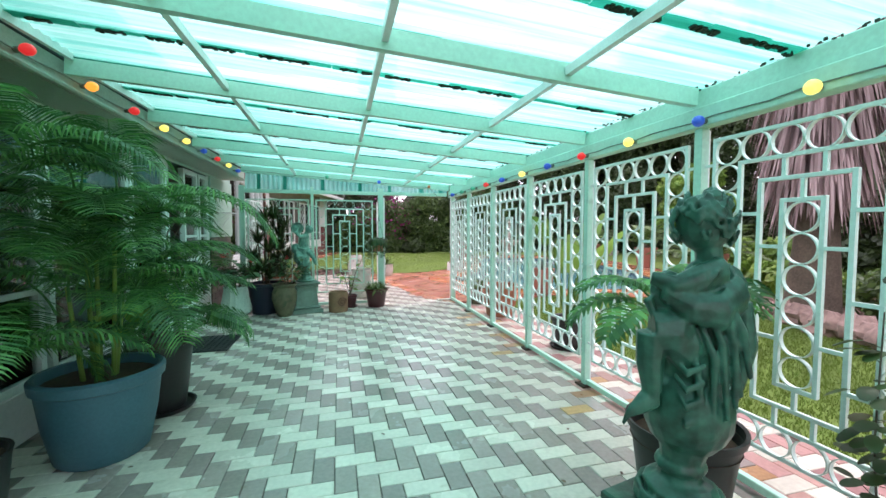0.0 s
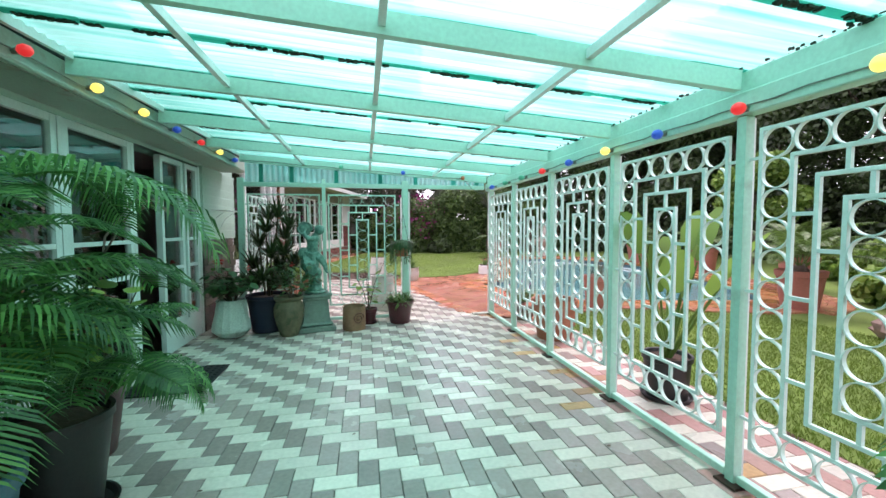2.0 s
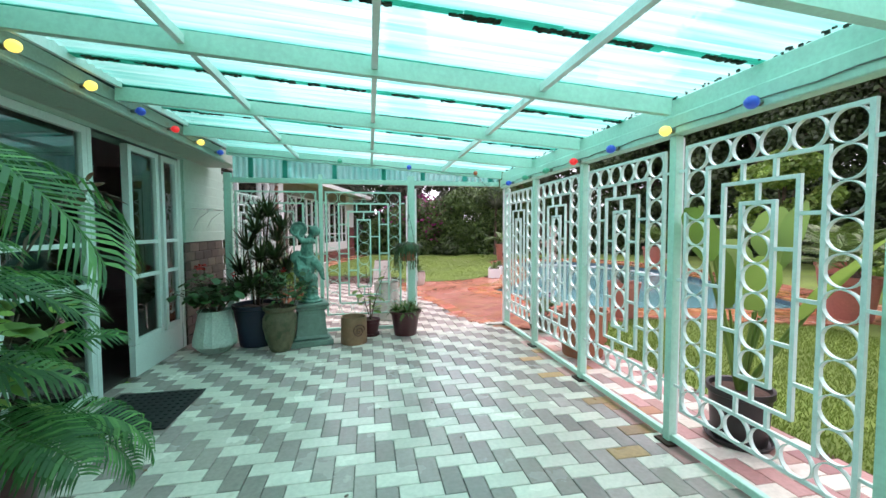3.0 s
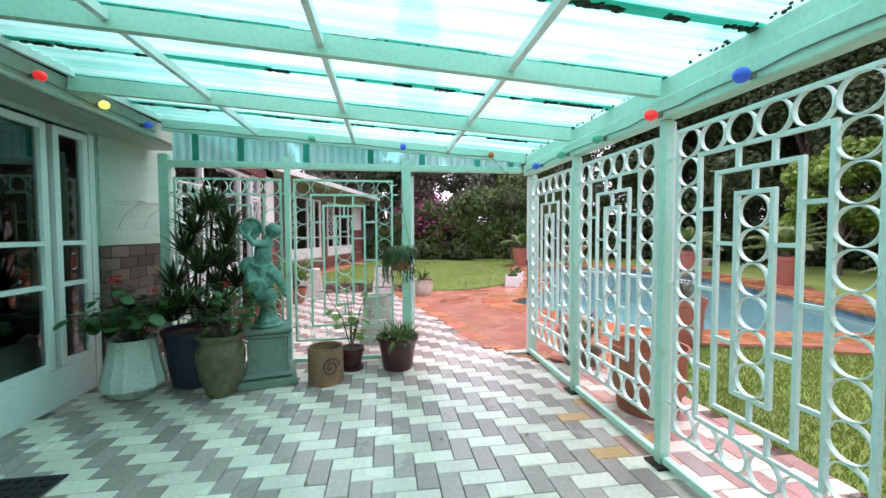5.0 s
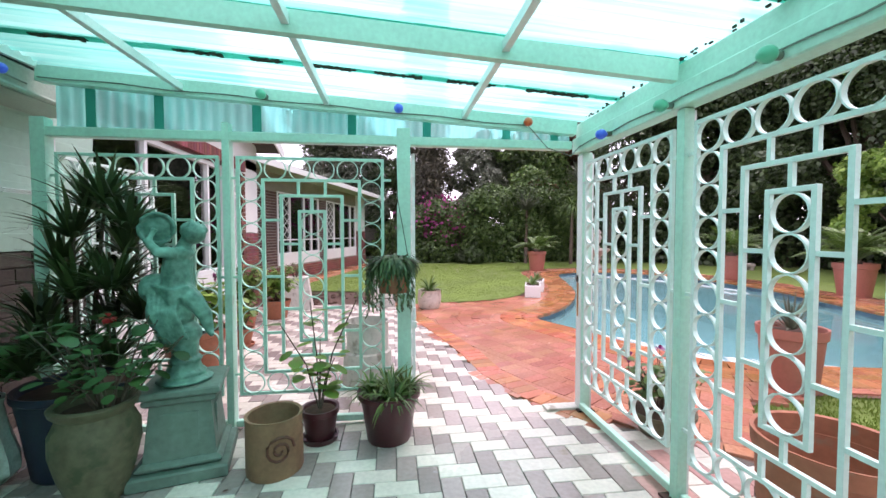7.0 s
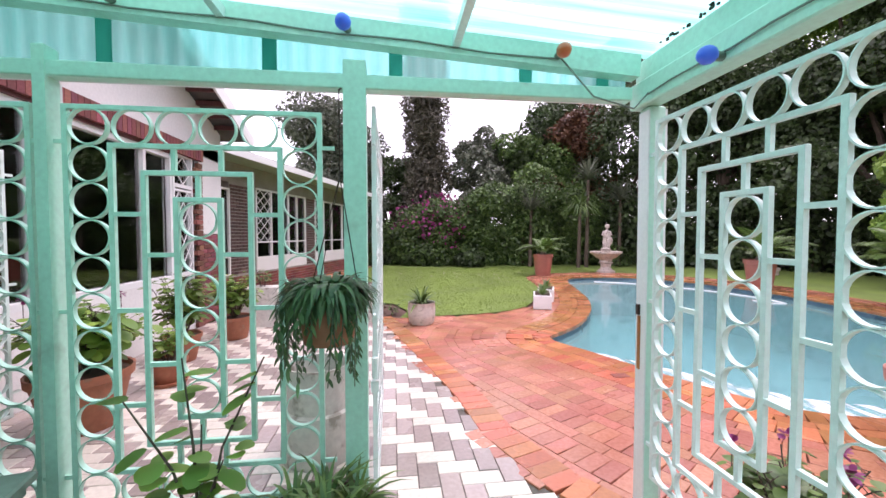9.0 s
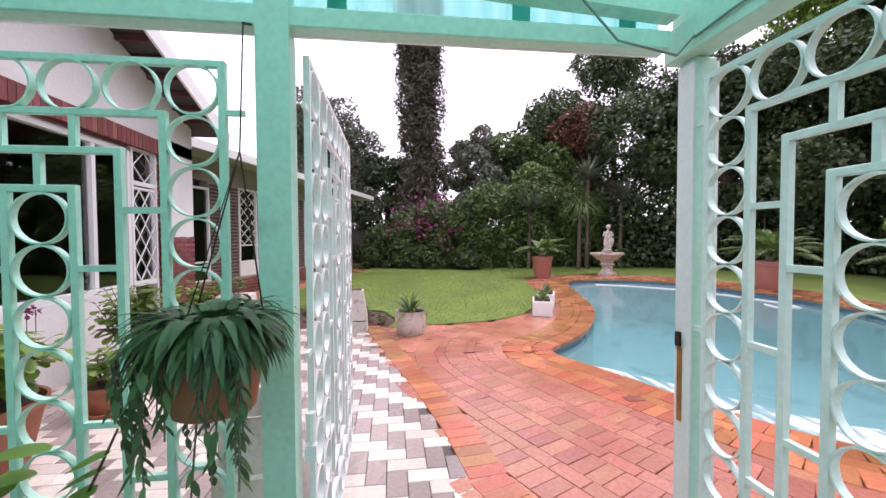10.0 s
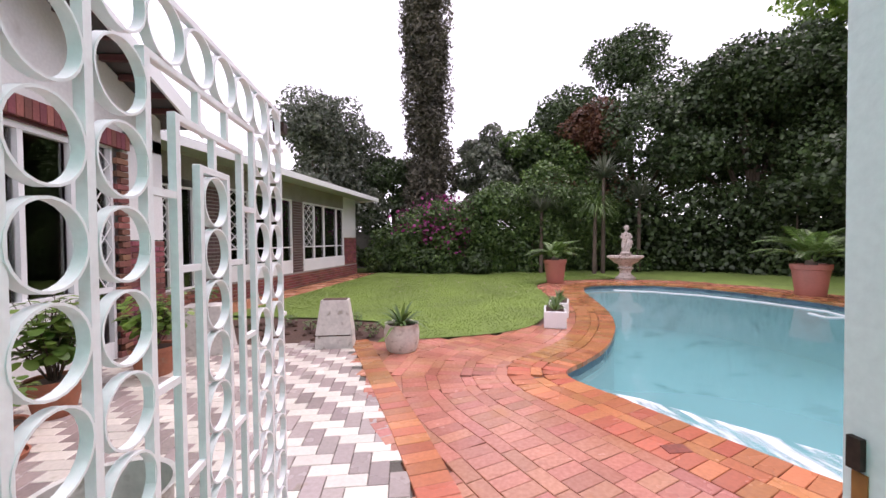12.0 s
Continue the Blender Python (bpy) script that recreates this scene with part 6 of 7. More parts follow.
p = terracotta("plant_pot", -0.72, 9.68, 0.20, 0.29, 0.42, "wide terracotta pot with a pink pelargonium on the terrace", "potted flower")
leafy(p, (0, 0), 0.38, 34, 0.52, 0.36, 0.095, 15, 111, LEAF_LIGHT, flowers=PETAL_PINK, flower_n=5)
p = terracotta("plant_pot", -0.58, 10.50, 0.10, 0.15, 0.22, "small terracotta pot in a dark saucer with a pelargonium", "potted flower", saucer=0.16)
leafy(p, (0, 0), 0.2, 14, 0.32, 0.18, 0.062, 12, 112, LEAF_LIGHT)
p = terracotta("plant_pot", -0.80, 11.2, 0.12, 0.18, 0.30, "terracotta pot with a tall pelargonium by the window", "potted flower")
leafy(p, (0, 0), 0.28, 30, 0.68, 0.30, 0.09, 14, 113, LEAF_LIGHT)
p = terracotta("plant_pot", -0.62, 12.15, 0.15, 0.21, 0.30, "terracotta pot with a bushy yellow-green pelargonium", "potted flower")
leafy(p, (0, 0), 0.28, 34, 0.58, 0.32, 0.085, 14, 114, LEAF_LIGHT)
b_ = thing("concrete_planter", (-0.52, 13.0, 0), "tall white tapered concrete planter with scrubby plants", "planter", turn=8)
s = Shape()
s.add([(-.3, -.25, 0), (.3, -.25, 0), (.3, .25, 0), (-.3, .25, 0), (-.22, -.18, .58), (.22, -.18, .58), (.22, .18, .58), (-.22, .18, .58)], [(3, 2, 1, 0), (0, 1, 5, 4), (1, 2, 6, 5), (2, 3, 7, 6), (3, 0, 4, 7), (4, 5, 6, 7)])
part("body", s, WHITE_CONCRETE, b_)
leafy(b_, (0, 0), 0.56, 8, 0.3, 0.2, 0.06, 6, 115, LEAF_MID)
b_ = pot("concrete_planter", 1.03, 9.12, [(0.22, 0.0), (0.23, 0.02), (0.215, 0.30), (0.19, 0.31), (0.19, 0.56), (0.205, 0.58)], WHITE_CONCRETE, "round stepped whitewashed concrete planter, empty", soil=0.7, cat="planter")
b_ = thing("stacked_planters", (1.07, 13.05, 0), "two whitewashed concrete troughs, one stood on the other", "planter")
s = Shape()
s.add([(-.235, -.16, 0), (.235, -.16, 0), (.235, .16, 0), (-.235, .16, 0), (-.225, -.15, .15), (.225, -.15, .15), (.225, .15, .15), (-.225, .15, .15)], [(3, 2, 1, 0), (0, 1, 5, 4), (1, 2, 6, 5), (2, 3, 7, 6), (3, 0, 4, 7), (4, 5, 6, 7)])
part("lower_trough", s, WHITE_CONCRETE, b_)
part("gap", Shape().box((0, 0, 0.158), (0.40, 0.26, 0.02)), SOIL, b_)
s = Shape()
z0, z1 = 0.168, 0.60
s.add([(-.23, -.15, z0), (.23, -.15, z0), (.23, .15, z0), (-.23, .15, z0), (-.17, -.08, z1), (.17, -.08, z1), (.17, .12, z1), (-.17, .12, z1)], [(3, 2, 1, 0), (0, 1, 5, 4), (1, 2, 6, 5), (2, 3, 7, 6), (3, 0, 4, 7), (4, 5, 6, 7)])
part("upper_trough", s, WHITE_CONCRETE, b_)
part("soil", Shape().box((0, 0.02, z1 + 0.003), (0.30, 0.16, 0.012)), SOIL, b_)
p = pot("plant_pot", 1.93, 12.72, [(0.17, 0.0), (0.19, 0.03), (0.215, 0.14), (0.22, 0.24), (0.205, 0.32), (0.215, 0.34)], WHITE_CONCRETE, "round whitewashed concrete pot with strappy clivia leaves", cat="potted plant", wob=lambda a, z: 1 + 0.01 * math.sin(70 * z))
strap_plant(p, (0, 0), 0.30, 46, 0.42, 0.045, 121, LEAF_MID, droop=1.3)
for i, (x, y, tn) in enumerate(((4.33, 13.86, -20), (4.72, 14.66, -24))):
    b_ = thing("planter_box", (x, y, 0), "white concrete planter box with small succulents at the pool edge", "planter", "white boxes along the pool edge", turn=tn)
    part("body", Shape().box((0, 0, 0.13), (0.33, 0.62, 0.26), bevel=0.01), WHITE, b_)
    part("soil", Shape().box((0, 0, 0.262), (0.27, 0.56, 0.008)), SOIL, b_)
    for j, yy in enumerate((-0.18, 0.05, 0.2)):
        strap_plant(b_, (0, yy), 0.26, 16, 0.22, 0.04, 130 + i * 5 + j, LEAF_MID, droop=0.6, name="succulent")


def cycad(x, y, r, h, fl, seed, label, mat=TERRACOTTA_PINK):
    p = terracotta("cycad_pot", x, y, r * 0.75, r, h, label, "potted cycad", mat=mat)
    part("caudex", Shape().ball((0, 0, h * 0.98), (0.12, 0.12, 0.13), lump=0.3), BARK, p, smooth=60)
    palm_clump(p, (0, 0), h + 0.05, 26, fl, fl * 0.24, seed, LEAF_CYCAD, n=26, width=0.03, low=0.1, high=1.3, droop=0.15)
    return p


cycad(6.62, 19.75, 0.33, 0.72, 0.95, 141, "pink terracotta pot with a cycad at the pool's end")
cycad(11.25, 16.05, 0.36, 0.72, 1.15, 142, "large pink terracotta pot with a cycad by the pool")
cycad(11.3, 12.9, 0.36, 0.72, 1.1, 143, "pink terracotta pot with a spreading cycad on the brick surround")
cycad(10.3, 9.4, 0.36, 0.72, 1.1, 144, "pink terracotta pot with a cycad near the lawn")
cycad(8.1, 7.7, 0.34, 0.65, 1.15, 145, "pink terracotta pot with a cycad at the pool corner")
p = terracotta("plant_pot", 4.75, 8.50, 0.19, 0.24, 0.55, "ribbed red clay pot with a spiky grey plant by the pool", "potted plant", mat=TERRACOTTA_PINK)
strap_plant(p, (0, 0), 0.52, 50, 0.36, 0.02, 151, LEAF_GREY, droop=0.5)
p = terracotta("empty_pot", 3.10, 6.86, 0.21, 0.265, 0.50, "large empty red clay pot outside the screen", "terracotta pot", soil=0.35)
p = terracotta("plant_pot", 3.10, 7.92, 0.14, 0.20, 0.16, "low grey bowl with a pink pelargonium outside the screen", "potted flower", mat=OLIVE_CLAY)
leafy(p, (0, 0), 0.14, 19, 0.36, 0.22, 0.069, 12, 152, LEAF_MID, flowers=PETAL_PINK, flower_n=4)
p = pot("plant_pot", 3.17, 5.02, [(0.15, 0.0), (0.155, 0.01), (0.175, 0.30), (0.19, 0.31), (0.19, 0.35)], BLACK_PLASTIC, "black plastic pot with a wild banana outside the screen", cat="potted plant", saucer=0.2)
s, st = Shape(), Shape()
r = random.Random(17)
for i in range(11):
    a = i * 2.4
    e = r.uniform(1.05, 1.45)
    hh = r.uniform(0.45, 0.95)
    d = Vector((math.cos(a) * math.cos(e), math.sin(a) * math.cos(e), math.sin(e)))
    tip = Vector((0, 0, 0.3)) + d * hh
    st.tube([(0, 0, 0.3), tip], [0.018, 0.008], 6)
    broad_leaf(s, tip, d + Vector((0, 0, -0.1)), r.uniform(0.42, 0.58), r.uniform(0.17, 0.25), 0.25)
part("stem_growth", st, LEAF_LIGHT, p, smooth=60, kind="stuff")
part("leaf_growth", s, foliage_material("banana_leaves", (0.16, 0.30, 0.05), (0.30, 0.46, 0.10), glow=0.4), p, smooth=60, kind="stuff")

# fountain with a figure
f_ = thing("fountain", (9.3, 20.4, 0), "weathered pale stone fountain bowl on a pedestal at the pool's head", "fountain")
part("pedestal", Shape().lathe([(0.001, 0), (0.32, 0), (0.32, 0.06), (0.24, 0.10), (0.17, 0.2), (0.20, 0.32), (0.26, 0.36), (0.2, 0.42), (0.24, 0.5), (0.001, 0.5)], 28), STONE_PALE, f_, smooth=35)
part("bowl", Shape().lathe([(0.2, 0.48), (0.34, 0.54), (0.50, 0.68), (0.56, 0.72), (0.56, 0.78), (0.50, 0.78), (0.40, 0.7), (0.1, 0.62), (0.001, 0.62)], 32, wob=lambda a, z: 1 + 0.02 * math.sin(12 * a)), STONE_PALE, f_, smooth=35)
part("plinth", Shape().lathe([(0.14, 0.6), (0.17, 0.8), (0.2, 0.84), (0.001, 0.84)], 20), STONE_PALE, f_, smooth=35)
fig = sculpt("statue", (9.3, 20.4, 0.84), -10, [(B, (0, 0, .04), (.2, .17, .06)), ("t", [(-.06, 0, .05), (-.08, 0, .35), (-.02, 0, .6)], [.07, .08, .1]), ("t", [(.08, -.03, .05), (.1, -.08, .35), (.04, 0, .6)], [.06, .08, .1]),
    (B, (.02, 0, .72), (.15, .11, .2)), (B, (.03, 0, .95), (.05, .05, .06)), (B, (.04, -.01, 1.08), (.1, .1, .11)), ("t", [(-.1, 0, .86), (-.2, -.05, .7), (-.05, -.12, .6)], [.05, .04, .03]), ("t", [(.14, 0, .86), (.22, -.05, .68), (.08, -.12, .55)], [.05, .04, .03]), (B, (.1, 0, .4), (.17, .13, .25), .4)], STONE_PALE, voxel=0.015)
fig.scale = (0.85, 0.85, 0.80)
tagged(fig, "weathered pale stone figure standing in the fountain bowl", "statue")

# low weeds and clods of the flower bed
r = random.Random(91)
clods = Shape()
for i in range(90):
    x, y = r.uniform(-0.9, 1.55), r.uniform(13.35, 14.7)
    if inside([(-1.3, 13.25), (1.22, 13.25), (1.62, 13.14), (1.75, 13.7), (1.5, 14.5), (0.6, 14.9), (-0.6, 15.2), (-1.9, 15.0)], x, y):
        q = r.uniform(0.02, 0.06)
        clods.ball((x, y, -0.005), (q, q * 0.8, q * 0.6), 7, 5, lump=0.6)
tagged(part("soil_clods", clods, SOIL, None, smooth=40), "crumbly brown clods of soil in the flower bed", "soil", kind="stuff")
for i, (x, y) in enumerate(((1.25, 13.7), (1.5, 13.45), (0.55, 13.9), (0.1, 14.4), (-0.4, 14.0), (1.15, 14.3))):
    w_ = thing("bedding_plant", (x, y, -0.01), "small scrubby green plant in the soil of the flower bed", "small plant", "scrubby plants in the flower bed")
    leafy(w_, (0, 0), 0.0, 9, 0.20, 0.14, 0.05, 7, 300 + i, LEAF_MID, lobes=0, roundness=0.6, stem_r=0.003)

# drain in the paving
d_ = thing("drain_cover", (3.70, 10.16, 0.0), "small rusty drain cover sunk in the red brick paving", "drain cover")
part("grate", Shape().box((0, 0, 0.004), (0.16, 0.10, 0.008), bevel=0.002), surface("rust_red_iron", (0.20, 0.05, 0.03), 0.7, amount=0.4, fine=30), d_)

# palm with a thatched skirt
p = thing("fan_palm", (7.5, 5.3, -0.04), "tall fan palm with a skirt of dry grey-pink fronds", "palm tree")
part("trunk", Shape().tube([(0, 0, 0), (0.05, 0, 1.2), (0, 0.05, 2.6), (0, 0, 6)], [0.36, 0.27, 0.25, 0.22], 14), BARK, p, smooth=60)
r = random.Random(23)
s = Shape()
for i in range(2600):
    a = r.uniform(0, 6.28)
    z = r.uniform(2.0, 5.4)
    q = r.uniform(0.25, 0.75) * (0.6 + 0.12 * z)
    blade(s, (q * math.cos(a), q * math.sin(a), z), (math.cos(a) * 0.25, math.sin(a) * 0.25, -1), r.uniform(0.4, 0.9), 0.035, 0.3, 3)
part("dry_skirt", s, FROND_DRY, p, kind="stuff")
for i in range(16):
    a = i * 0.4
palm_clump(p, (0, 0), 5.4, 22, 1.6, 0.55, 171, LEAF_MID, n=22, width=0.05)

# second leaning palm stump with dry leaves further along
p = thing("fan_palm", (9.6, 2.0, -0.04), "second fan palm with a ragged dry skirt", "palm tree")
part("trunk", Shape().tube([(0, 0, 0), (0, 0, 6)], [0.3, 0.24], 12), BARK, p, smooth=60)
s = Shape()
for i in range(1200):
    a = r.uniform(0, 6.28)
    z = r.uniform(2.2, 5.4)
    q = r.uniform(0.25, 0.8)
    blade(s, (q * math.cos(a), q * math.sin(a), z), (math.cos(a) * 0.25, math.sin(a) * 0.25, -1), r.uniform(0.4, 0.9), 0.04, 0.3, 3)
part("dry_skirt", s, FROND_DRY, p, kind="stuff")

# rocks of the bed
r = random.Random(29)
for i in range(13):
    t_ = i / 12
    ob = part("rock", Shape().ball((0, 0, 0), (r.uniform(.18, .38), r.uniform(.15, .25), r.uniform(.12, .22)), 12, 8, lump=0.7, freq=5), ROCK, None, smooth=40)
    ob.location = (6.5 + 0.9 * t_ + r.uniform(-.15, .15), 3.0 + 2.9 * t_, 0.08)
    ob.rotation_euler = (0, 0, r.uniform(0, 6))
    tagged(ob, "rough pink-grey rock edging the planted bed", "rock", "rocks edging the bed")
slab("shrub_bed", [(7.0, 2.0), (6.75, 3.8), (7.2, 5.2), (8.0, 6.2), (10.5, 6.6), (14, 6), (14, -4), (8, -4)], -0.02, SOIL)

# ---- trees and hedges ----
def hedge(name, pts, count, size, mat, label, seed, rad=(0.9, 1.5), zs=(0.4, 3.0), cat="hedge", extra=None, extra_n=0):
    root = thing(name, (0, 0, -0.04), label, cat)
    r = random.Random(seed)
    cs, rs = [], []
    for (x0, y0, h0), (x1, y1, h1) in zip(pts, pts[1:]):
        n = max(2, int(math.hypot(x1 - x0, y1 - y0) / 0.55))
        for i in range(n):
            u = (i + r.random()) / n
            hh = h0 + (h1 - h0) * u
            for lv in range(max(1, int(hh / 0.9))):
                q = r.uniform(*rad)
                cs.append((x0 + (x1 - x0) * u + r.uniform(-.5, .5), y0 + (y1 - y0) * u + r.uniform(-.4, .6), max(0.3, min(hh - q * 0.7, 0.5 + lv * 0.9 + r.uniform(-.3, .3)))))
                rs.append(q * 0.8)
    s = Shape()
    for c in cs[::5]:
        s.tube([(c[0], c[1], 0), (c[0] + .1, c[1], c[2])], [0.05, 0.02], 5)
    part("branches", s, BARK, root, kind="stuff")
    part("foliage", card_mesh("foliage", leaf_cards(seed, cs, rs, count, size, shell=0.5), mat), mat, root)
    if extra:
        g = [c for c in cs if extra[1][0] < c[0] < extra[1][1] and c[2] > extra[1][2]]
        part("blossom", card_mesh("blossom", leaf_cards(seed + 1, g, [1.16] * len(g), extra_n, 0.11, shell=0.1), extra[0]), extra[0], root)
    return root


hedge("creeper_hedge", [(1.3, 25.6, 2.2), (3.0, 24.8, 3.0), (5.0, 24.3, 3.7), (7.0, 24.2, 4.0), (9.5, 24.5, 3.9), (11.5, 24.2, 3.4)], 85000, 0.085, LEAF_IVY, "dense green creeper hedge with purple bougainvillea in flower", 201, rad=(0.8, 1.4), extra=(PETAL_PINK, (1.6, 4.5, 1.3)), extra_n=650)
hedge("shrub_border", [(-0.6, 26.0, 1.4), (1.5, 25.2, 1.1), (3.5, 24.0, 0.8), (5.5, 23.4, 1.0)], 9000, 0.12, LEAF_DARK, "low dark shrubs under the garden wall", 203, rad=(0.4, 0.8))
hedge("shrub_border", [(11, 25, 3.2), (15.5, 22.8, 3.8), (18.3, 18.5, 3.8), (18.6, 13, 3.8), (17, 9, 4.0), (16, 5, 4.0), (15, 1, 4), (14.5, -4, 4)], 70000, 0.14, LEAF_DARK, "dark shrubs along the far garden boundary", 205, rad=(0.8, 1.5))
hedge("shrub_border", [(8.8, 6.6, 1.1), (10.5, 7.2, 1.3), (12.5, 8.6, 1.4), (13.5, 11, 1.2)], 12000, 0.10, LEAF_LIGHT, "light green ferny shrubs behind the pool", 207, rad=(0.5, 0.9))
hedge("shrub_border", [(8.2, 5.2, 1.0), (9.2, 3.4, 1.6), (9.5, 0.5, 1.8), (9.0, -3, 2.0)], 14000, 0.10, LEAF_MID, "mixed green shrubs in the bed behind the rocks", 209, rad=(0.5, 1.0))
c_ = thing("cypress", (3.15, 27.5, -0.04), "tall narrow dark cypress column", "tree")
part("trunk", Shape().tube([(0, 0, 0), (0, 0, 3), (0, 0, 13)], [0.3, 0.26, 0.05], 10), BARK, c_, smooth=60)
cs, rs = [], []
r = random.Random(31)
for i in range(150):
    z = 2.6 + 13.0 * r.random()
    a, q = r.uniform(0, 6.28), 0.92 * math.sqrt(r.random())
    cs.append((q * math.cos(a), q * math.sin(a), z)); rs.append(r.uniform(0.45, 0.7))
part("crown", card_mesh("crown", leaf_cards(211, cs, rs, 76000, 0.07, shell=0.3, squash=1.5, long=2.2), LEAF_CYPRESS), LEAF_CYPRESS, c_)
tree("olive_tree", -2.4, 28.5, 8.3, 4.0, 2.0, LEAF_GREY, 37700, 0.104, "rounded grey-green tree behind the house wing", 221)
tree("garden_tree", 1.3, 29.5, 6.0, 2.4, 1.5, LEAF_DARK, 17400, 0.112, "dark green tree beside the cypress", 222)
tree("garden_tree", 6.6, 28.5, 7.6, 2.1, 2.0, LEAF_GREY, 13050, 0.112, "thin grey-green tree above the hedge", 223, blobs=12)
tree("garden_tree", 8.7, 27.5, 7.0, 2.6, 1.8, LEAF_MID, 18850, 0.112, "mid green tree above the creeper hedge", 224)
tree("russet_tree", 11.2, 27.2, 8.2, 2.4, 2.5, LEAF_RED, 8700, 0.120, "tree with russet new leaves among dark ones", 225, blobs=14)
tree("garden_tree", 11.0, 27.6, 8.6, 3.1, 2.0, LEAF_DARK, 21750, 0.120, "dark green tree at the garden's end", 226)
tree("garden_tree", 14.3, 28.5, 12.8, 4.3, 3.0, LEAF_DARK, 52000, 0.115, "large dark green broadleaf tree", 227, blobs=22, trunk=0.35)
tree("garden_tree", 17.0, 23.5, 9.6, 3.8, 2.4, LEAF_DARK, 60000, 0.115, "large spreading dark broadleaf tree beyond the pool", 228, blobs=24, trunk=0.35)
tree("garden_tree", 20.0, 19.0, 11.8, 4.4, 2.4, LEAF_DARK, 66000, 0.12, "tall spreading dark tree at the boundary", 229, blobs=26, trunk=0.4)
tree("garden_tree", 21.5, 21.5, 13.5, 4.2, 6.5, LEAF_LIGHT, 20300, 0.144, "tall tree with bright green top growth", 230, blobs=18, trunk=0.4)
tree("garden_tree", 20.5, 13.0, 10.5, 4.4, 2.2, LEAF_DARK, 60000, 0.12, "dense dark tree beside the pool garden", 231, blobs=26, trunk=0.4)
tree("garden_tree", 19.0, 7.0, 9.5, 4.2, 1.2, LEAF_DARK, 34800, 0.144, "dense dark tree along the boundary", 232, blobs=24, trunk=0.4)
tree("garden_tree", 17.5, 1.5, 9.0, 4.0, 1.0, LEAF_MID, 31900, 0.136, "leafy green tree along the boundary", 233, blobs=24, trunk=0.35)
tree("garden_tree", 15.5, -4.0, 9.0, 4.0, 1.0, LEAF_DARK, 29000, 0.136, "dark green tree by the terrace's south end", 234, blobs=22, trunk=0.35)
tree("light_shrub", 15.2, 14.6, 4.3, 1.5, 1.2, LEAF_LIGHT, 10150, 0.112, "light green young tree in front of the dark trees", 235, blobs=12, trunk=0.08)
for i, (x, y, h) in enumerate(((7.4, 23.3, 2.5), (9.8, 22.9, 3.8), (9.2, 22.4, 2.5), (11.6, 23.4, 3.0))):
    p = thing("cordyline", (x, y, -0.04), "spiky cordyline with drooping strap leaves", "shrub", "cordylines before the hedge")
    part("stem", Shape().tube([(0, 0, 0), (0.05, 0, h)], [0.09, 0.06], 8), BARK, p, smooth=60)
    strap_plant(p, (0.05, 0), h, 150, 1.15, 0.06, 240 + i, LEAF_GREY if i != 2 else LEAF_MID, droop=1.1 if i != 2 else 2.6)
# boundary wall
s = Shape()
for a, c in (((-6, 29.5), (12.5, 26.4)), ((12.5, 26.4), (19.0, 22.0)), ((19.0, 22.0), (20.5, 2)), ((20.5, 2), (18, -12)), ((18, -12), (-8, -14))):
    s.beam((*a, 0.9), (*c, 0.9), 0.2, 1.9)
structure("boundary_wall", s, surface("grey_concrete_wall", (0.13, 0.12, 0.11), 0.9, amount=0.3, stain=(0.05, 0.06, 0.04)))
# steps of clutter under the trees
b_ = thing("stone_bench", (14.6, 19.0, -0.03), "low pale stone blocks stacked under the trees", "garden stones")
part("block", Shape().box((0, 0, 0.2), (0.6, 0.35, 0.12), bevel=0.02).box((-0.2, 0, 0.07), (0.15, 0.3, 0.14), bevel=0.01).box((0.2, 0, 0.07), (0.15, 0.3, 0.14), bevel=0.01), STONE_PALE, b_)

# lawn blades
g = np.random.default_rng(7)
def lawn_blades(n, keep, x0, x1, y0, y1, h, base=-0.036):
    P = np.c_[g.uniform(x0, x1, n), g.uniform(y0, y1, n)]
    P = P[keep(P[:, 0], P[:, 1])]
    n = len(P)
    a = g.uniform(0, 6.28, n)
    hh = h * g.uniform(0.5, 1.2, n)
    lean = g.normal(0, 0.4, (n, 2)) * hh[:, None]
    w = 0.004 + 0.002 * g.random(n)
    dx, dy = np.cos(a) * w, np.sin(a) * w
    v = np.empty((n, 4, 3))
    v[:, 0] = np.c_[P[:, 0] - dx, P[:, 1] - dy, np.full(n, base)]
    v[:, 1] = np.c_[P[:, 0] + dx, P[:, 1] + dy, np.full(n, base)]
    v[:, 2] = np.c_[P[:, 0] + lean[:, 0] + dx * .3, P[:, 1] + lean[:, 1] + dy * .3, hh + base]
    v[:, 3] = np.c_[P[:, 0] + lean[:, 0] - dx * .3, P[:, 1] + lean[:, 1] - dy * .3, hh + base]
    return v.reshape(-1, 3)
def inside_all(poly, x, y):
    """The same test for arrays."""
    hit = np.zeros(len(x), bool)
    for (x1, y1), (x2, y2) in zip(poly, poly[1:] + poly[:1]):
        if y1 != y2:
            hit ^= ((y1 > y) != (y2 > y)) & (x < x1 + (y - y1) * (x2 - x1) / (y2 - y1))
    return hit


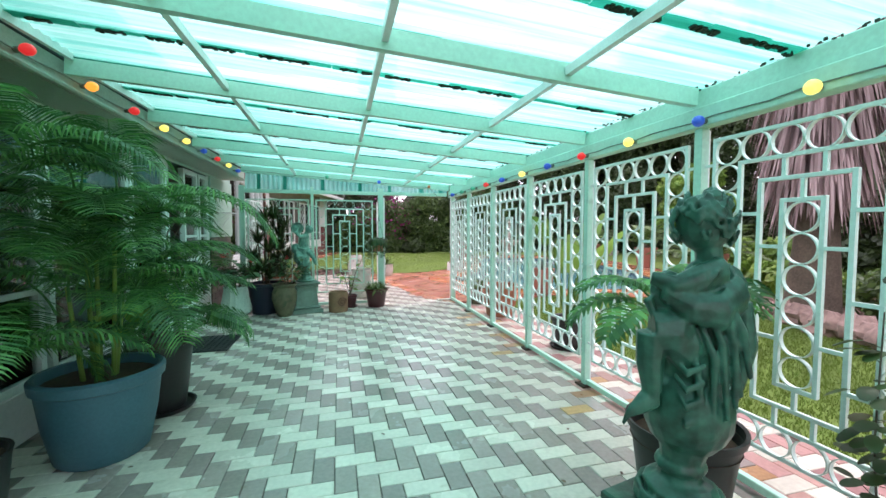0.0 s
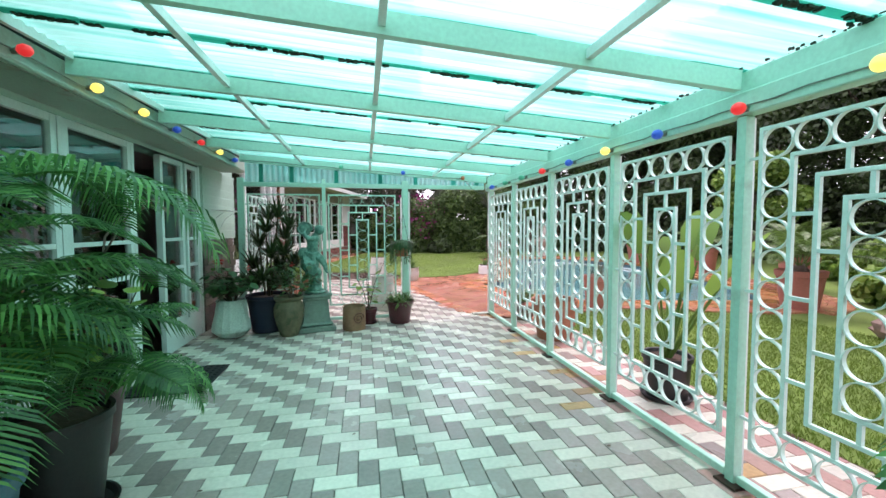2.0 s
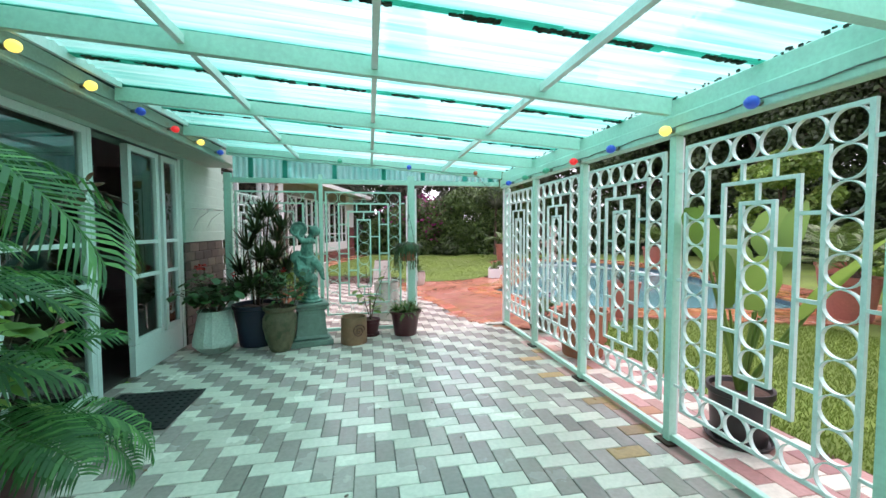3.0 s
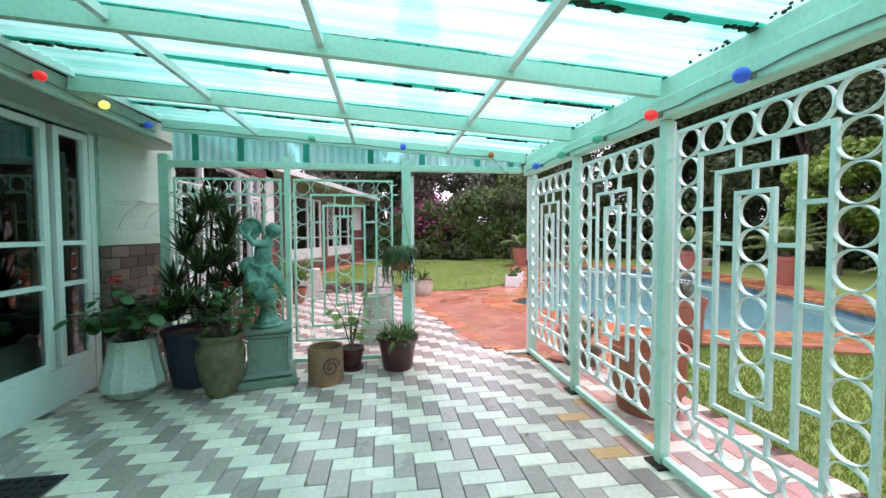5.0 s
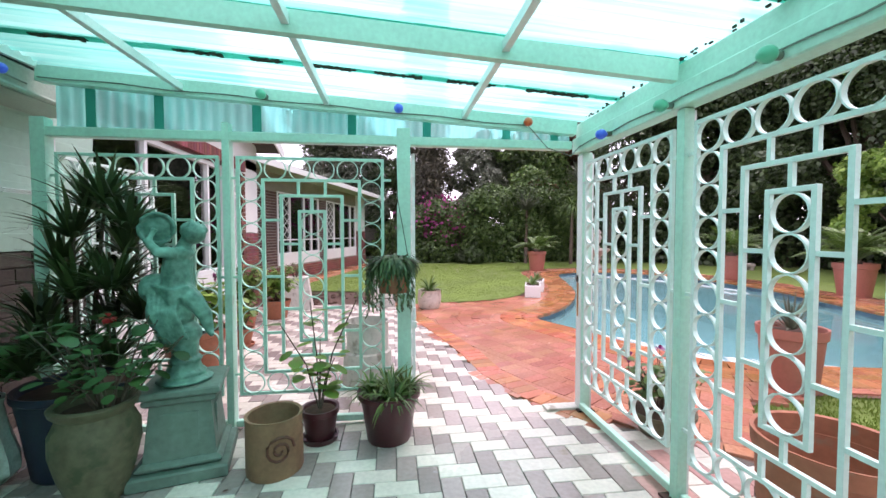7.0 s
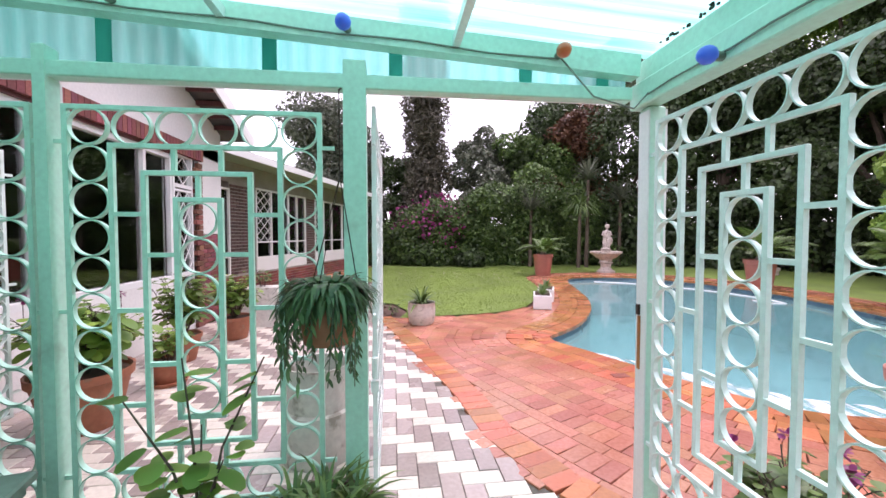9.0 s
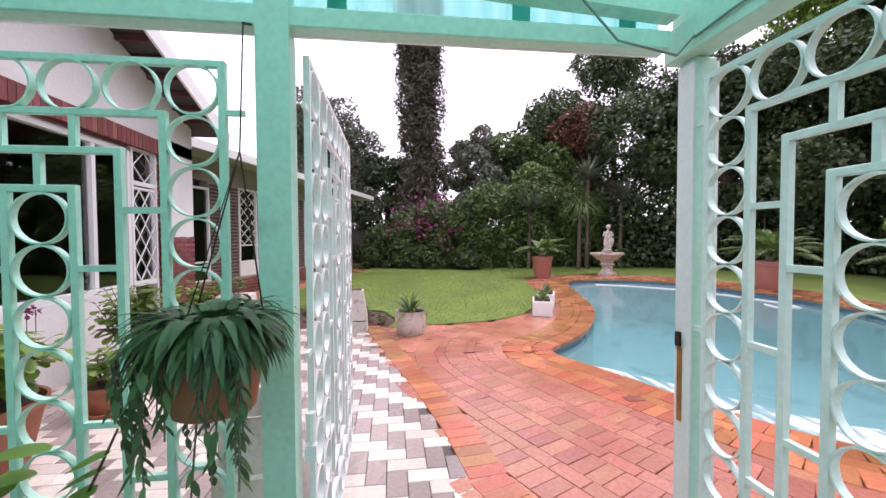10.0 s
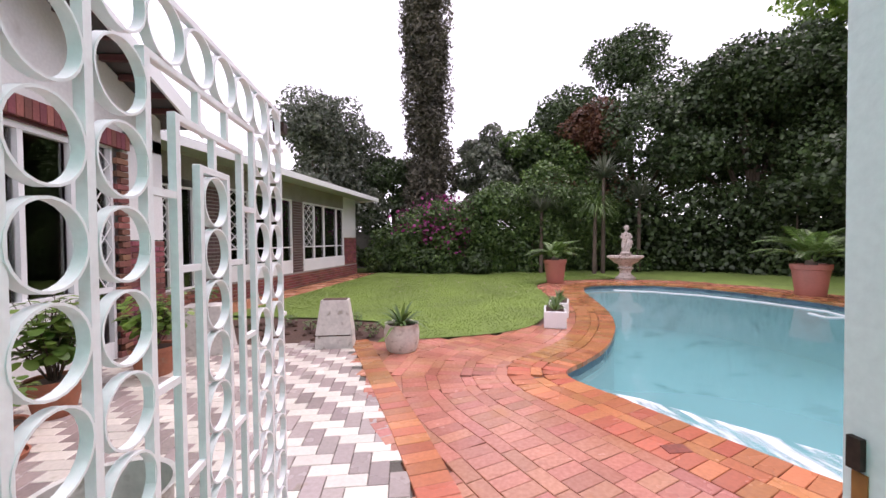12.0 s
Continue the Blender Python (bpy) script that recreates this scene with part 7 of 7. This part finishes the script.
not_paved = lambda x, y: ~inside_all(SURROUND_W, x, y) & ~inside_all(TERRACE, x, y)
v1 = lawn_blades(70000, not_paved, 3.58, 7.2, 0.5, 8.6, 0.035)
v2 = lawn_blades(120000, lambda x, y: inside_all(TURF, x, y), -1.0, 9.0, 13.1, 23.0, 0.016, 0.009)
lawn_ob = part("lawn", card_mesh("lawn", np.concatenate([v1, v2]), GRASS), GRASS, None)
tagged(lawn_ob, "short mown green lawn", "grass", kind="stuff")
r = random.Random(77)
s = Shape()
for i in range(120):
    x, y = r.uniform(2, 6), r.uniform(13.8, 19)
    if not inside(TURF, x, y):
        continue
    broad_leaf(s, (x, y, 0.035), (math.cos(i), math.sin(i), 0.1), 0.035, 0.02, 0.1)
for i in range(26):
    x, y = r.uniform(-0.6, 2.4), r.uniform(1.8, 7.8)
    broad_leaf(s, (x, y, 0.006), (math.cos(i), math.sin(i), 0.05), 0.03, 0.018, 0.1)
pale = Shape()
for i in range(260):
    x, y = r.uniform(1.5, 9.0), r.uniform(17.5, 23)
    if inside(TURF, x, y):
        broad_leaf(pale, (x, y, 0.035), (math.cos(i), math.sin(i), 0.2), 0.05, 0.035, 0.1)
tagged(part("fallen_leaves", pale, FROND_DRY, None), "pale fallen leaves strewn on the lawn", "fallen leaves", kind="stuff")
tagged(part("fallen_leaves", s, LEAF_RED, None), "scattered small fallen leaves", "fallen leaves", kind="stuff")


# ---- paving pieces ----
def paver_mesh(name, L, Wd, H, mat):
    me = Shape().box((0, 0, -H / 2), (L, Wd, H), bevel=0.0035).mesh(name)
    me.materials.append(mat)
    return me


def lay(parent, spots, mesh_of, limit, near, stuff_name):
    """Nearest pieces as objects, the rest joined by kind. spots: (x, y, angle, kind, scale)."""
    spots = sorted(spots, key=lambda p: math.hypot(p[0] - near[0], p[1] - near[1]))
    joined = {}
    for i, (x, y, a, kd, sc) in enumerate(spots):
        me = mesh_of[kd]
        h = rnd_pave.uniform(-0.0015, 0.0015) + (0.004 if kd == "orange" else 0)
        if i < limit:
            ob = new("brick", me)
            ob.parent = parent
            ob.location, ob.rotation_euler, ob.scale = (x, y, h), (rnd_pave.uniform(-.006, .006), rnd_pave.uniform(-.006, .006), a), sc
        else:
            vs, fs = joined.setdefault(kd, ([], []))
            k, ca, sa = len(vs), math.cos(a), math.sin(a)
            for v in me.vertices:
                px, py = v.co.x * sc[0], v.co.y * sc[1]
                vs.append((x + px * ca - py * sa, y + px * sa + py * ca, v.co.z + h))
            fs += [tuple(k + i2 for i2 in p.vertices) for p in me.polygons if p.normal.z > -0.5]
    for kd, (vs, fs) in joined.items():
        me = bpy.data.meshes.new(stuff_name)
        me.from_pydata(vs, [], fs)
        me.materials.append(mesh_of[kd].materials[0])
        ob = new(stuff_name, me)
        ob.parent = parent
        tagged(ob, kind="stuff")


rnd_pave = random.Random(11)
PITCH = 0.12
GAP = 0.004
light = paver_mesh("brick", 2 * PITCH - GAP, PITCH - GAP, 0.05, PAVER_LIGHT)
grey = paver_mesh("brick", 2 * PITCH - GAP, PITCH - GAP, 0.05, PAVER_GREY)
OX, OY = HERRING
spots = []
for fam in range(-60, 60):
    for k in range(-90, 90):
        bx, by = OX + (2 * fam + k) * PITCH, OY + (2 * fam - k) * PITCH
        # across: light; along: grey, its top left corner at (bx, by)
        gx, gy = bx + PITCH / 2, by - PITCH
        lx, ly = bx - PITCH, by - 1.5 * PITCH
        if inside(TERRACE, gx, gy) and gy > -2.6:
            spots.append((gx, gy, math.pi / 2, "pink" if gx > 2.9 or (gx > 2.55 and rnd_pave.random() < 0.6) else "grey", (1, 1, 1)))
        if inside(TERRACE, lx, ly) and ly > -2.6:
            spots.append((lx, ly, 0, "rust" if 2.25 < lx < 2.85 and rnd_pave.random() < (0.55 if lx > 2.5 else 0.15) else "light", (1, 1, 1)))
pink = paver_mesh("brick", 2 * PITCH - GAP, PITCH - GAP, 0.05, surface("pink_clay_paver", (0.50, 0.30, 0.25), 0.35, fine=35, broad=2.2, amount=0.15, bump=0.25, per_object=0.2, per_island=0.2))
rust = paver_mesh("brick", 2 * PITCH - GAP, PITCH - GAP, 0.05, surface("rust_stained_paver", (0.46, 0.27, 0.13), 0.3, fine=35, broad=2.2, amount=0.2, bump=0.25, per_object=0.25, per_island=0.25))
lay(terrace, spots, {"light": light, "grey": grey, "pink": pink, "rust": rust}, 300, (1.5, 7.0), "paver_field")

red = paver_mesh("brick", 0.232, 0.112, 0.05, PAVER_RED)
orange = paver_mesh("brick", 0.232, 0.112, 0.055, COPING)
spots = []


def course(loop, d, width, piece, kd, closed=True, keep=lambda x, y: True):
    path = offset_loop(loop, d) if closed else loop
    pts = path + path[:1] if closed else path
    acc, want = 0.0, piece / 2
    for (x0, y0), (x1, y1) in zip(pts, pts[1:]):
        L = math.hypot(x1 - x0, y1 - y0)
        while acc + L >= want:
            q = (want - acc) / L
            x, y = x0 + (x1 - x0) * q, y0 + (y1 - y0) * q
            a = math.atan2(y1 - y0, x1 - x0)
            if keep(x, y):
                if piece < width:
                    spots.append((x, y, a + math.pi / 2, kd, (width / 0.236, piece / 0.116, 1)))
                else:
                    spots.append((x, y, a, kd, (piece / 0.236, width / 0.116, 1)))
            want += piece
        acc += L


AREA = SURROUND_W
on_bed = lambda x, y: inside(AREA, x, y) and not inside(TERRACE, x, y)
edge_band = []
course(POOL, 0.10, 0.24, 0.118, "orange", keep=lambda x, y: True)
d = 0.10 + 0.12 + 0.06
pattern = [(0.118, 0.236), (0.236, 0.118)]
i = 0
d = 0.225
LB = [(x + 0.13, y + 0.02) for x, y in LINE]
def far_from_line(x, y):
    return min(math.hypot(x - a, y - b) for a, b in DENSE) > 0.05
DENSE = []
for (x0, y0), (x1, y1) in zip(LB, LB[1:]):
    for q in range(10):
        DENSE.append((x0 + (x1 - x0) * q / 10, y0 + (y1 - y0) * q / 10))
while d < 3.6:
    wd, pc = pattern[i % 2]
    course(POOL, d + wd / 2, wd, pc, "orange" if i < 2 else "red", keep=lambda x, y: on_bed(x, y) and far_from_line(x, y))
    d += wd
    i += 1
course([(x, y) for x, y in LB], 0, 0.24, 0.118, "orange", closed=False, keep=lambda x, y: True)
lay(surround_bed, spots, {"red": red, "orange": orange}, 300, (3.0, 10.2), "paver_field")

# face bricks of the pier and the gable base
def brick_face(parent, y0, y1, z0, z1, x, mat, bl=0.222, bh=0.073):
    me = Shape().box((-0.02, 0, 0), (0.06, bl - 0.01, bh - 0.01), bevel=0.003).mesh("brick")
    me.materials.append(mat)
    half = Shape().box((-0.02, 0, 0), (0.06, bl / 2 - 0.01, bh - 0.01), bevel=0.003).mesh("brick")
    half.materials.append(mat)
    rows = int((z1 - z0) / bh)
    for r in range(rows):
        yy = y0 + (0 if r % 2 else -bl / 2)
        while yy < y1 - 0.02:
            a, c = max(yy, y0), min(yy + bl, y1)
            if c - a > bl * 0.3:
                ob = new("brick", me if c - a > bl * 0.75 else half)
                ob.parent = parent
                ob.location = (x, (a + c) / 2, z0 + bh * (r + 0.5))
            yy += bl


brick_face(bpy.data.objects["wall_east_pier"], 8.06, 9.35, 0, 1.24, WALL_X, DARK_BRICK, 0.27, 0.1125)
brick_face(bpy.data.objects["wall_gable_base"], 12.95, 13.72, 0, 1.39, WALL_X, RED_BRICK)
s = Shape()
yy = 9.35
while yy < 13.0:
    s.box((WALL_X + 0.01, yy + 0.035, 2.58 if yy < 13.0 else 2.58), (0.06, 0.066, 0.19), bevel=0.004)
    yy += 0.075
o = structure("lintel_bricks", s, RED_BRICK)
s = Shape()
for r in range(32):
    s.box((WALL_X + 0.008, 12.90 + (0.03 if r % 2 else 0), 0.04 + r * 0.0765), (0.05, 0.13 if r % 2 else 0.19, 0.067), bevel=0.004)
structure("quoin_bricks", s, RED_BRICK)

# lapped boards above the pier
me = Shape().box((0.004, 0, 0), (0.018, 1.30, 0.128), rot=Matrix.Rotation(radians(4), 3, "Y"), bevel=0.003).mesh("board")
me.materials.append(BOARD)
for i in range(8):
    ob = new("board", me)
    ob.parent = bpy.data.objects["wall_east_boarded"]
    ob.location = (WALL_X + 0.006, 8.715, 1.31 + i * 0.122)

# courses of face brick on the wing
long_brick = Shape().box((0.006, 0, 0), (0.022, 0.210, 0.057), bevel=0.003).mesh("brick")
long_brick.materials.append(WING_BRICK)
red_long = Shape().box((0.026, 0, 0), (0.026, 0.212, 0.064), bevel=0.003).mesh("brick")
red_long.materials.append(RED_BRICK)
joined = Shape()
for w_, (y0, y1, z0, z1) in enumerate(WING_WALLS):
    for r_ in range(int((z1 - z0) / 0.078)):
        yy = y0 - (0.112 if r_ % 2 else 0)
        while yy < y1 - 0.03:
            a, c = max(yy, y0), min(yy + 0.224, y1)
            if w_ == 3:
                if c - a > 0.06:
                    joined.box((0.032, (a + c) / 2, z0 + 0.078 * (r_ + 0.5)), (0.026, c - a - 0.012, 0.064), bevel=0.003)
            elif c - a > 0.06:
                ob = new("brick", red_long if w_ == 2 else long_brick)
                ob.parent = WING
                ob.scale = (1, (c - a - 0.012) / 0.212, 1)
                ob.location = (-0.02 if w_ == 2 else 0, (a + c) / 2, z0 + 0.078 * (r_ + 0.5))
            yy += 0.224
part("plinth_bricks", joined, RED_BRICK, WING, kind="stuff")
